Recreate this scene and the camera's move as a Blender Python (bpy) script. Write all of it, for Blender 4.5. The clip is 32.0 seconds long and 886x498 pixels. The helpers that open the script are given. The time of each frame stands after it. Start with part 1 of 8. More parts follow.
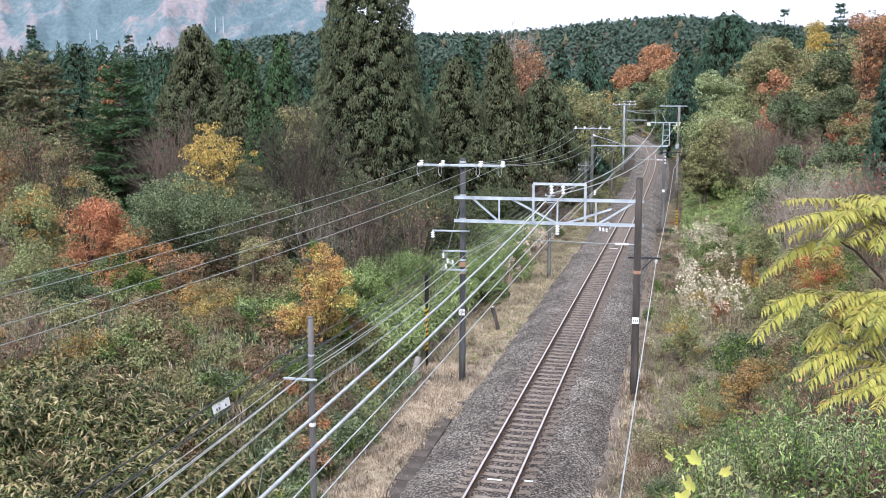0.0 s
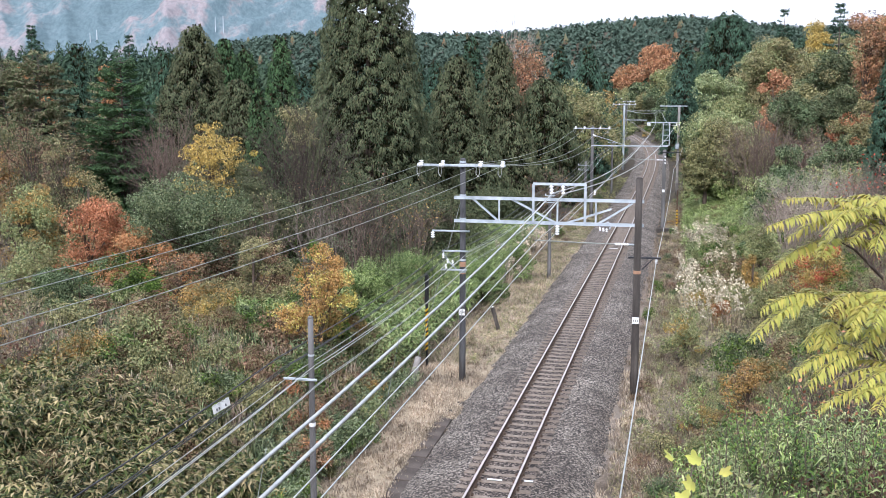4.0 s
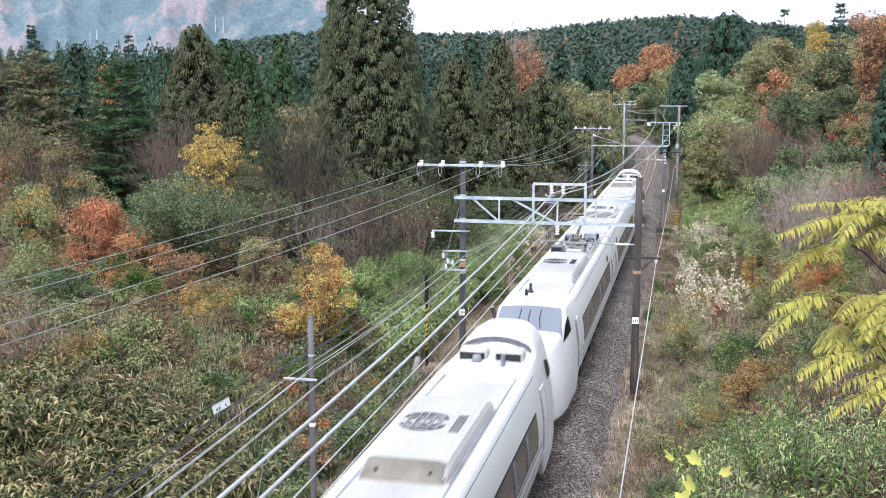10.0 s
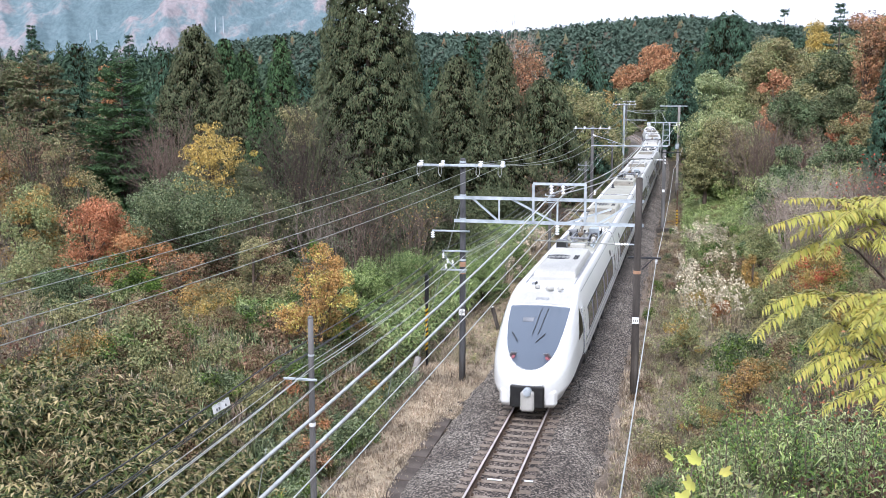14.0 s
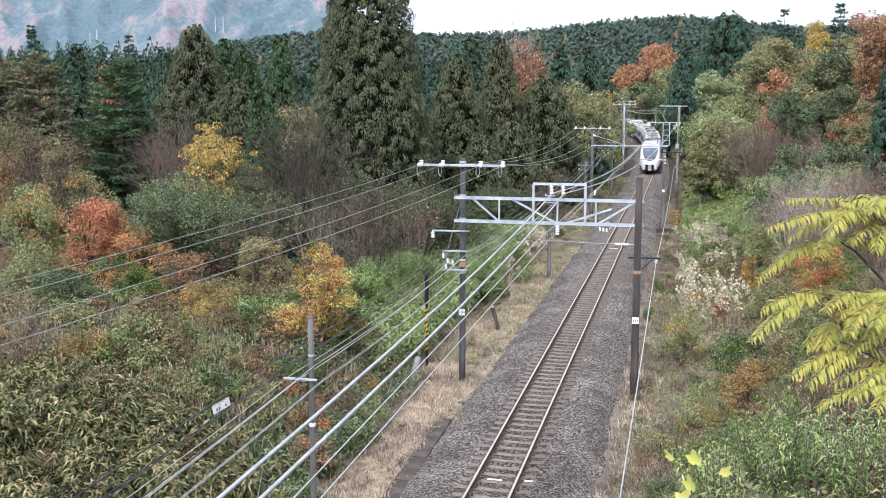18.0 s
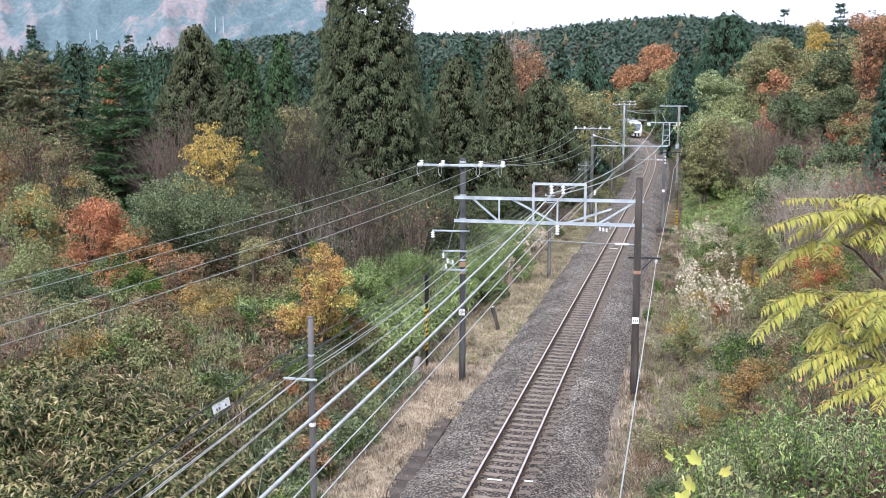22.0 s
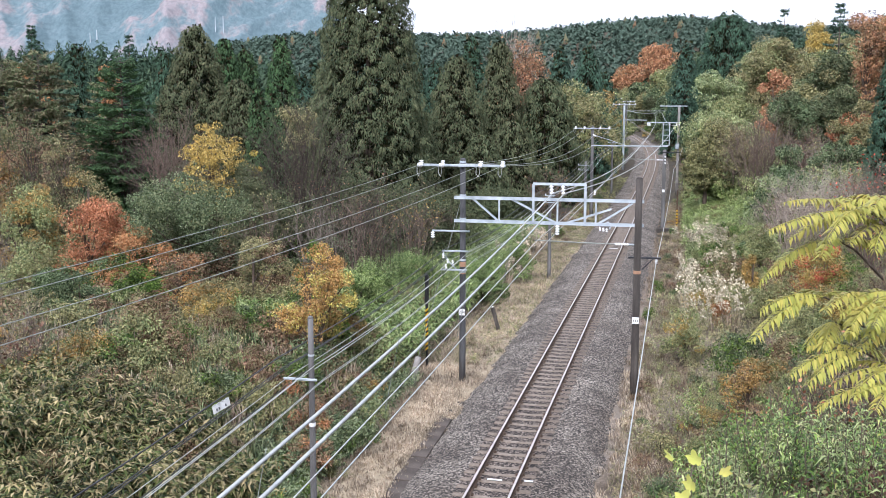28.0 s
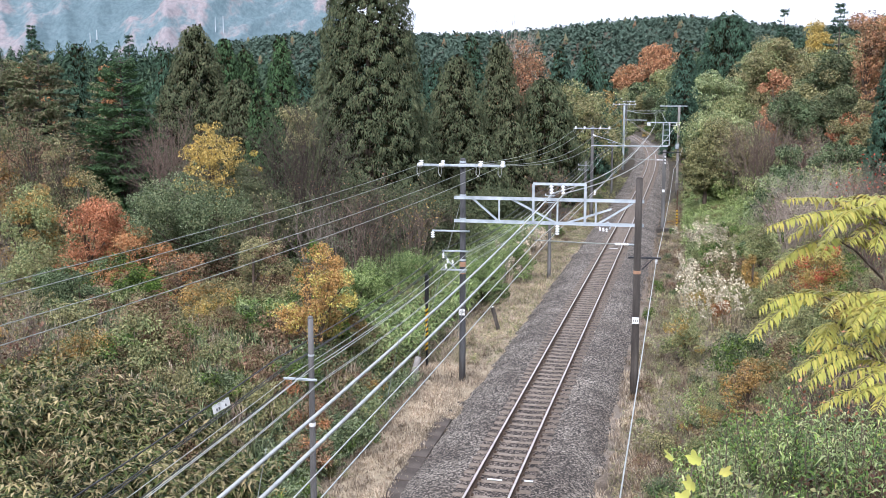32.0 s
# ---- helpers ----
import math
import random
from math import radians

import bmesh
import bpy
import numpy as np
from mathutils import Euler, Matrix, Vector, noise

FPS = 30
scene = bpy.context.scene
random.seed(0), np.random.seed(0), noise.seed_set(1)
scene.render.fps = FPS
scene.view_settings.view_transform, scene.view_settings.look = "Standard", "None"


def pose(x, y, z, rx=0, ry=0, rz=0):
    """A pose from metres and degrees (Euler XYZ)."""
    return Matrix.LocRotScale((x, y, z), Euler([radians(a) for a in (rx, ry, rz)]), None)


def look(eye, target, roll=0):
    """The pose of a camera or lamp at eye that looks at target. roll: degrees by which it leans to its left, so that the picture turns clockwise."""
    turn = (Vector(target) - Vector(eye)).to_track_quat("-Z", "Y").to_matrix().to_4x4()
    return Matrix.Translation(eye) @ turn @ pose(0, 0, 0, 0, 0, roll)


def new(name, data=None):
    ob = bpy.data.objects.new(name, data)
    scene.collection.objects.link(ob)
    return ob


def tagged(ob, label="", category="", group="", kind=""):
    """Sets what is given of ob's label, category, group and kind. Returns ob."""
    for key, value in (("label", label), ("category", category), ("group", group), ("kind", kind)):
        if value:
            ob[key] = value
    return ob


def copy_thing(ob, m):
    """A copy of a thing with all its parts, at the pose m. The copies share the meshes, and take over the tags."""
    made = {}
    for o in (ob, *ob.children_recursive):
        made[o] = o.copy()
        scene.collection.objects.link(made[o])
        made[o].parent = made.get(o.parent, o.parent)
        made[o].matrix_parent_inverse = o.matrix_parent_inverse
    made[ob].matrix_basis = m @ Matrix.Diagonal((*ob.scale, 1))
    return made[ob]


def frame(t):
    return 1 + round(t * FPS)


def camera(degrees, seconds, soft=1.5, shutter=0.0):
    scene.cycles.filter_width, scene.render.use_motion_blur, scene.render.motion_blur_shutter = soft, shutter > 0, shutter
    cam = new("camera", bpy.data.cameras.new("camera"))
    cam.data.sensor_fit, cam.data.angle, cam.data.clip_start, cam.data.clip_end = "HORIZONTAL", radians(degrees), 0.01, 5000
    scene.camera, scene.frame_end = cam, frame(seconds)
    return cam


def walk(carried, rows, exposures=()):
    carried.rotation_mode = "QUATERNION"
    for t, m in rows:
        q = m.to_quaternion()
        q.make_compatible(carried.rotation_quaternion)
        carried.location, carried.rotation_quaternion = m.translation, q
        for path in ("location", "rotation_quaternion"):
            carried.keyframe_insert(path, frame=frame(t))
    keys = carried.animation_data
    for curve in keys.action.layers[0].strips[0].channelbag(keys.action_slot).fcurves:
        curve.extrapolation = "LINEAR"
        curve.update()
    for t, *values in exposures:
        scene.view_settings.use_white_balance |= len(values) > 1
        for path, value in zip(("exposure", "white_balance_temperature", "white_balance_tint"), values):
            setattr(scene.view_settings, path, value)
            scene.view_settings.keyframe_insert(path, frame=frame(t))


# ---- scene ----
# camera: it stands still, high beside a single-track line
cam = camera(46, 32.0, soft=0.8, shutter=0.25)
EYE = pose(0, 0, 10.15, 90 - 8.286, 0, 0)
walk(cam, [(0, EYE), (32, EYE)], exposures=[(0, 0.81, 5820, 17), (32, 0.81, 5820, 17)])

# overcast sky
world = bpy.data.worlds.new("overcast_sky")
scene.world = world
world.use_nodes = True
wn, wl = world.node_tree.nodes, world.node_tree.links
sky = wn.new("ShaderNodeTexSky")
sky.sky_type, sky.sun_disc = "NISHITA", False
sky.sun_elevation, sky.sun_rotation = radians(48), radians(200)
sky.air_density, sky.dust_density, sky.ozone_density = 1.0, 6.0, 1.0
cloud = wn.new("ShaderNodeMixRGB")
cloud.inputs[0].default_value = 0.88
cloud.inputs[2].default_value = (10.0, 10.6, 11.2, 1)
wl.new(sky.outputs[0], cloud.inputs[1])
wl.new(cloud.outputs[0], wn["Background"].inputs[0])
wn["Background"].inputs[1].default_value = 0.08
sun = new("sun", bpy.data.lights.new("sun", "SUN"))
sun.data.energy, sun.data.angle, sun.data.color = 2.1, radians(16), (1, 0.97, 0.92)
sun.matrix_world = look((-30, -60, 110), (0, 40, 0))


# ---- materials ----
def lin(h):
    """Linear colour from a hex code."""
    c = [int(h[i:i + 2], 16) / 255 for i in (0, 2, 4)]
    return tuple(v / 12.92 if v <= 0.04045 else ((v + 0.055) / 1.055) ** 2.4 for v in c) + (1,)


def node_mat(name):
    m = bpy.data.materials.new(name)
    m.use_nodes = True
    nt = m.node_tree
    return m, nt.nodes, nt.links, nt.nodes["Principled BSDF"]


def ramp(nodes, colours, spots=None):
    r = nodes.new("ShaderNodeValToRGB")
    el = r.color_ramp.elements
    n = len(colours)
    while len(el) < n:
        el.new(0.5)
    for i, c in enumerate(colours):
        el[i].position = spots[i] if spots else i / max(1, n - 1)
        el[i].color = c
    return r


def leafy(name, colours, gloss=0.45, thin=0.22, patch=0.35, mixed=True, deep=(0.28, 1.6), each=True):
    """Foliage: every leaf, or every far tree, takes its own tint, with lighter and darker patches over the crown that
    also stand in for shade between clumps.
    """
    m, n, l, b = node_mat(name)
    geo = n.new("ShaderNodeNewGeometry")
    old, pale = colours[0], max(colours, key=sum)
    # half-dark leaves are mixed in to paint shade between the leaves
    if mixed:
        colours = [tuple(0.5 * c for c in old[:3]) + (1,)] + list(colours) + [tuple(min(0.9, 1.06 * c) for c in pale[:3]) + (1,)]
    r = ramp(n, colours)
    co = n.new("ShaderNodeTexCoord")
    if each:
        l.new(geo.outputs["Random Per Island"], r.inputs[0])
    else:
        tree = n.new("ShaderNodeTexVoronoi")
        tree.inputs["Scale"].default_value = 0.22
        bw = n.new("ShaderNodeRGBToBW")
        l.new(co.outputs["Object"], tree.inputs["Vector"])
        l.new(tree.outputs["Color"], bw.inputs[0])
        l.new(bw.outputs[0], r.inputs[0])
    tx = n.new("ShaderNodeTexNoise")
    tx.inputs["Scale"].default_value = patch
    tx.inputs["Detail"].default_value, tx.inputs["Roughness"].default_value = 4, 0.8
    l.new(co.outputs["Object"], tx.inputs["Vector"])
    hs = n.new("ShaderNodeHueSaturation")
    mp = n.new("ShaderNodeMapRange")
    mp.inputs[1].default_value, mp.inputs[2].default_value = 0.3, 0.7
    mp.inputs[3].default_value, mp.inputs[4].default_value = deep
    l.new(tx.outputs[0], mp.inputs[0])
    l.new(mp.outputs[0], hs.inputs["Value"])
    oi = n.new("ShaderNodeObjectInfo")
    mh = n.new("ShaderNodeMapRange")
    mh.inputs[3].default_value, mh.inputs[4].default_value = 0.488, 0.512
    l.new(oi.outputs["Random"], mh.inputs[0])
    l.new(mh.outputs[0], hs.inputs["Hue"])
    l.new(r.outputs[0], hs.inputs["Color"])
    l.new(hs.outputs[0], b.inputs["Base Color"])
    b.inputs["Roughness"].default_value = gloss
    b.inputs["Specular IOR Level"].default_value = 0.1
    tr = n.new("ShaderNodeBsdfTranslucent")
    l.new(hs.outputs[0], tr.inputs[0])
    mix = n.new("ShaderNodeMixShader")
    mix.inputs[0].default_value = thin * 0.3
    l.new(b.outputs[0], mix.inputs[1])
    l.new(tr.outputs[0], mix.inputs[2])
    l.new(mix.outputs[0], n["Material Output"].inputs[0])
    return m


def surface(name, colours, scale=4.0, rough=0.7, metal=0.0, bump=0.2, fine=40.0, coat=0.0, stretch=(1, 1, 1)):
    """Paint, concrete, steel, soil: two scales of stain and grain, fine relief."""
    m, n, l, b = node_mat(name)
    co = n.new("ShaderNodeTexCoord")
    mp = n.new("ShaderNodeMapping")
    mp.inputs["Scale"].default_value = stretch
    l.new(co.outputs["Object"], mp.inputs[0])
    a = n.new("ShaderNodeTexNoise")
    a.inputs["Scale"].default_value, a.inputs["Detail"].default_value = scale, 5
    f = n.new("ShaderNodeTexNoise")
    f.inputs["Scale"].default_value, f.inputs["Detail"].default_value = fine, 4
    for t in (a, f):
        l.new(mp.outputs[0], t.inputs["Vector"])
    add = n.new("ShaderNodeMath")
    add.operation = "MULTIPLY_ADD"
    add.inputs[1].default_value = 0.35
    l.new(f.outputs[0], add.inputs[0])
    l.new(a.outputs[0], add.inputs[2])
    sh = n.new("ShaderNodeMapRange")
    sh.inputs[1].default_value, sh.inputs[2].default_value = 0.4, 0.95
    l.new(add.outputs[0], sh.inputs[0])
    r = ramp(n, colours)
    l.new(sh.outputs[0], r.inputs[0])
    l.new(r.outputs[0], b.inputs["Base Color"])
    b.inputs["Roughness"].default_value, b.inputs["Metallic"].default_value = rough, metal
    b.inputs["Coat Weight"].default_value = coat
    if bump:
        bp = n.new("ShaderNodeBump")
        bp.inputs["Strength"].default_value, bp.inputs["Distance"].default_value = bump, 0.02
        l.new(f.outputs[0], bp.inputs["Height"])
        l.new(bp.outputs[0], b.inputs["Normal"])
    return m


def ballast_mat(name, dust):
    """Crushed stone; dust is the rusty tint that lies over it."""
    m, n, l, b = node_mat(name)
    co = n.new("ShaderNodeTexCoord")
    v = n.new("ShaderNodeTexVoronoi")
    v.inputs["Scale"].default_value = 22
    v2 = n.new("ShaderNodeTexVoronoi")
    v2.inputs["Scale"].default_value = 41
    big = n.new("ShaderNodeTexNoise")
    big.inputs["Scale"].default_value, big.inputs["Detail"].default_value = 0.55, 5
    for t in (v, v2, big):
        l.new(co.outputs["Object"], t.inputs["Vector"])
    r = ramp(n, [lin("1c1a18"), lin("5c5751"), lin("948e87"), lin("d8d2ca")], [0.16, 0.42, 0.62, 0.9])
    bw = n.new("ShaderNodeRGBToBW")
    l.new(v.outputs["Color"], bw.inputs[0])
    l.new(bw.outputs[0], r.inputs[0])
    brown = n.new("ShaderNodeMixRGB")
    brown.blend_type = "MULTIPLY"
    br = ramp(n, dust, [0.38, 0.62])
    l.new(big.outputs[0], br.inputs[0])
    brown.inputs[0].default_value = 0.8
    l.new(r.outputs[0], brown.inputs[1])
    l.new(br.outputs[0], brown.inputs[2])
    gap = n.new("ShaderNodeMapRange")
    gap.inputs[1].default_value, gap.inputs[2].default_value = 0.0, 0.06
    gap.inputs[3].default_value, gap.inputs[4].default_value = 1.0, 0.45
    l.new(v.outputs["Distance"], gap.inputs[0])
    l.new(brown.outputs[0], b.inputs["Base Color"])
    bp = n.new("ShaderNodeBump")
    bp.inputs["Strength"].default_value, bp.inputs["Distance"].default_value = 0.9, 0.035
    bp.invert = True
    mx = n.new("ShaderNodeMath")
    mx.operation = "ADD"
    l.new(v.outputs["Distance"], mx.inputs[0])
    l.new(v2.outputs["Distance"], mx.inputs[1])
    l.new(mx.outputs[0], bp.inputs["Height"])
    l.new(bp.outputs[0], b.inputs["Normal"])
    b.inputs["Roughness"].default_value = 0.9
    return m


BALLAST = ballast_mat("crushed_stone_ballast", [lin("a69789"), lin("ece3d8")])
BALLAST_BROWN = ballast_mat("rust_dusted_ballast", [lin("8a7668"), lin("b3a092")])
SOIL = surface("leaf_litter_soil", [lin("1e1913"), lin("332b20"), lin("4a402e"), lin("383c24")], 0.35, 0.95, 0, 0.6, 9)
CONCRETE = surface("weathered_concrete", [lin("5b5753"), lin("8b8681"), lin("a9a49d")], 2.5, 0.85, 0, 0.25, 30)
CONCRETE_DARK = surface("rain_stained_concrete", [lin("302c28"), lin("48423d"), lin("655e57")], 1.6, 0.85, 0, 0.25, 24, stretch=(3, 3, 0.35))
POLE_GREY = surface("aged_concrete_pole", [lin("474543"), lin("686664"), lin("8a8886")], 1.3, 0.8, 0, 0.2, 24, stretch=(3, 3, 0.3))
POLE_DARK = surface("dark_grey_concrete_pole", [lin("333334"), lin("4b4b4c"), lin("666667")], 1.3, 0.8, 0, 0.2, 24, stretch=(3, 3, 0.3))
GALV = surface("galvanised_steel", [lin("939ca2"), lin("b3bbc0"), lin("cad0d4")], 3, 0.5, 0.25, 0.05, 30)
STEEL_DARK = surface("dark_painted_steel", [lin("1f2022"), lin("303134"), lin("4b4b4d")], 5, 0.5, 0.3, 0.1, 40)
RUST = surface("rusty_steel", [lin("36291f"), lin("564436"), lin("766253")], 3, 0.8, 0.2, 0.3, 50)
RUST_BAND = surface("rust_orange_band", [lin("8a6a54"), lin("b0896c"), lin("c8a488")], 5, 0.8, 0.1, 0.2, 50)
RAIL_TOP = surface("polished_rail_head", [lin("b0a6a0"), lin("ccc2bc"), lin("dcd4ce")], 2, 0.4, 0.55, 0.0, 30)
SLEEPER = surface("rust_stained_concrete_sleeper", [lin("52473d"), lin("7c6f62"), lin("9c9082")], 3, 0.9, 0, 0.35, 35)
WHITE_PAINT = surface("white_paint", [lin("cfcfcc"), lin("e6e6e3"), lin("f2f2f0")], 4, 0.5, 0, 0.05, 40)
PORCELAIN = surface("white_porcelain", [lin("e4e4e4"), lin("f1f1f1"), lin("ffffff")], 3, 0.2, 0, 0, 20, coat=0.4)
WIRE_PALE = surface("bright_aluminium_wire", [lin("9a9c99"), lin("b2b4b1"), lin("c8cac7")], 6, 0.4, 0.25, 0, 40)
WIRE_DARK = surface("black_cable_sheath", [lin("1b1b1c"), lin("2a2a2b"), lin("3d3d3d")], 6, 0.55, 0, 0, 40)
WIRE_GREY = surface("grey_copper_wire", [lin("6f726d"), lin("8f938c"), lin("b1b5ad")], 6, 0.5, 0.3, 0, 40)
YELLOW = surface("yellow_guard_paint", [lin("a98416"), lin("d8ab22"), lin("e8c244")], 6, 0.5, 0, 0.05, 40)
BLACK = surface("black_guard_paint", [lin("121212"), lin("1d1d1d"), lin("2a2a2a")], 6, 0.5, 0, 0.05, 40)
BARK = surface("grey_brown_bark", [lin("2f2721"), lin("55483d"), lin("7d6f62")], 6, 0.9, 0, 0.6, 30, stretch=(1, 1, 0.25))
TWIG = surface("bare_grey_twigs", [lin("6e6156"), lin("9a8c80"), lin("bfb2a6")], 4, 0.9, 0, 0.2, 30)
TWIG_DARK = surface("dark_brown_twigs", [lin("2a2420"), lin("443a33"), lin("62564c")], 4, 0.9, 0, 0.2, 30)
TWIG_RED = surface("bare_reddish_twigs", [lin("463a32"), lin("69594e"), lin("8c7c70")], 4, 0.9, 0, 0.2, 30)
TWIG_GREY = surface("grey_brown_stems", [lin("564c44"), lin("786c62"), lin("9a8e84")], 4, 0.9, 0, 0.2, 30)
# foliage
F_CEDAR = leafy("cedar_foliage", [lin("465038"), lin("545e44"), lin("626a4e"), lin("6e6c50"), lin("586246")], 0.6, 0.2, 0.45, False, (0.55, 1.4))
F_CEDAR_BLUE = leafy("deep_green_conifer_foliage", [lin("364a3e"), lin("445c4a"), lin("54705a"), lin("4a6050")], 0.6, 0.2, 0.45, False, (0.55, 1.4))
F_FEATHER = leafy("brown_green_feathery_foliage", [lin("566444"), lin("6a7450"), lin("7e7e5c"), lin("90806a"), lin("647250")], 0.6, 0.2, 0.5, False, (0.55, 1.4))
# crown interiors: shade painted in as a near-black green
F_INNER = leafy("shaded_inner_foliage", [lin("232b1c"), lin("30371f"), lin("3c3626")], 0.8, 0.1, 0.5)
F_CYPRESS = leafy("cypress_foliage", [lin("384e36"), lin("486240"), lin("5a744a"), lin("425a40")], 0.6, 0.2, 0.45, False, (0.55, 1.4))
F_GREEN = leafy("mid_green_leaves", [lin("3a5226"), lin("4e6a30"), lin("68823c"), lin("88a04e"), lin("415a2b")], 0.4, 0.3, 0.6)
F_GREYGREEN = leafy("grey_green_leaves", [lin("3f4f35"), lin("5a6a49"), lin("77845c"), lin("97a27c"), lin("4a5a3c")], 0.4, 0.3, 0.6)
F_DULL = leafy("dull_green_leaves", [lin("4c5c3e"), lin("667450"), lin("828c64"), lin("9aa078"), lin("566446")], 0.45, 0.3, 0.5)
F_OLIVE = leafy("olive_autumn_leaves", [lin("6c704e"), lin("88865c"), lin("a49c6e"), lin("b2a87a"), lin("767856")], 0.45, 0.35, 0.6)
F_YELLOWGREEN = leafy("yellow_green_leaves", [lin("707e56"), lin("8e9a66"), lin("a8ac76"), lin("bab682"), lin("6c7852")], 0.4, 0.35, 0.5)
F_YELLOW = leafy("golden_yellow_leaves", [lin("b09c50"), lin("d0b860"), lin("e2ce7a"), lin("bea456"), lin("9c9458")], 0.45, 0.4, 0.6)
F_ORANGE = leafy("rust_orange_leaves", [lin("a06c4a"), lin("c4845a"), lin("d49c74"), lin("b07452"), lin("947e58")], 0.5, 0.4, 0.6)
F_SALMON = leafy("dull_salmon_leaves", [lin("a8745a"), lin("c68c68"), lin("d6a480"), lin("b07c5c"), lin("98845e")], 0.5, 0.4, 0.6)
F_AMBER = leafy("amber_leaves", [lin("9c7c46"), lin("bc9856"), lin("d0ae70"), lin("a8864e"), lin("88804c")], 0.5, 0.4, 0.6)
F_RUSSET = leafy("russet_brown_leaves", [lin("664c3e"), lin("8a6a56"), lin("a4866c"), lin("7a6e52"), lin("988a6a")], 0.55, 0.35, 0.6)
F_RED = leafy("crimson_leaves", [lin("a83a34"), lin("cc544a"), lin("de7466"), lin("b84a42")], 0.5, 0.4, 0.6)
F_SASA = leafy("bamboo_grass_leaves", [lin("29381e"), lin("44522c"), lin("5c683a"), lin("78744a"), lin("aea07a"), lin("384626"), lin("6e7046"), lin("a89a6c")], 0.4, 0.3, 0.6, True, (0.25, 1.6))
F_BAMBOO = leafy("fresh_bamboo_grass", [lin("52683a"), lin("6d864c"), lin("8ca262"), lin("b4bc84"), lin("5c7444")], 0.4, 0.3, 0.5)
F_STRAW = leafy("dry_straw", [lin("8e7e6a"), lin("b4a38c"), lin("cec1aa"), lin("9e8c76"), lin("beae96")], 0.7, 0.3, 0.6)
F_BROWNGRASS = leafy("brown_grass", [lin("6c5c4e"), lin("988472"), lin("b4a290"), lin("847060"), lin("a4947e")], 0.7, 0.3, 0.6)
F_WEED = leafy("fresh_weed_leaves", [lin("3e5c28"), lin("6c8e3e"), lin("98b45a"), lin("c8d294"), lin("aca64c"), lin("587a36")], 0.3, 0.3, 0.8)
F_LIGHT = leafy("light_green_creeper_leaves", [lin("76865a"), lin("92a06c"), lin("aab27e"), lin("bcbe92"), lin("809060")], 0.4, 0.3, 0.6)
F_CARPET = leafy("green_creeper_leaves", [lin("5c7440"), lin("7a9050"), lin("9aac66"), lin("bac488"), lin("6a8048")], 0.4, 0.3, 0.6)
F_PLUME = leafy("silver_grass_plumes", [lin("c0b097"), lin("d6c9b0"), lin("e6dbc6"), lin("b0a088")], 0.8, 0.5, 0.6)
F_SUMAC = leafy("lime_yellow_pinnate_leaves", [lin("8c8e46"), lin("9e9c4c"), lin("aea654"), lin("96964a"), lin("b6a652")], 0.4, 0.4, 0.9, False, (0.8, 1.2))
F_LIME = leafy("lime_lobed_leaves", [lin("8c9848"), lin("a4aa54"), lin("b4b05a"), lin("a0a050")], 0.4, 0.4, 0.9)
# ridge conifers: greens paled and greyed to paint in distance haze
F_FAR = leafy("hazed_conifer_wood", [lin("3c4b42"), lin("46564a"), lin("526256"), lin("5e6c5e")], 0.9, 0.1, 0.02, False, (0.8, 1.22), False)
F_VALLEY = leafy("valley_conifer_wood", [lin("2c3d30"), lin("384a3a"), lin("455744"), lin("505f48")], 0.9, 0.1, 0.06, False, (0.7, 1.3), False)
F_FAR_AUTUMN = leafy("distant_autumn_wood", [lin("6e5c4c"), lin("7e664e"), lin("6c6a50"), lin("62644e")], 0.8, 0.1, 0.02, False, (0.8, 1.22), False)


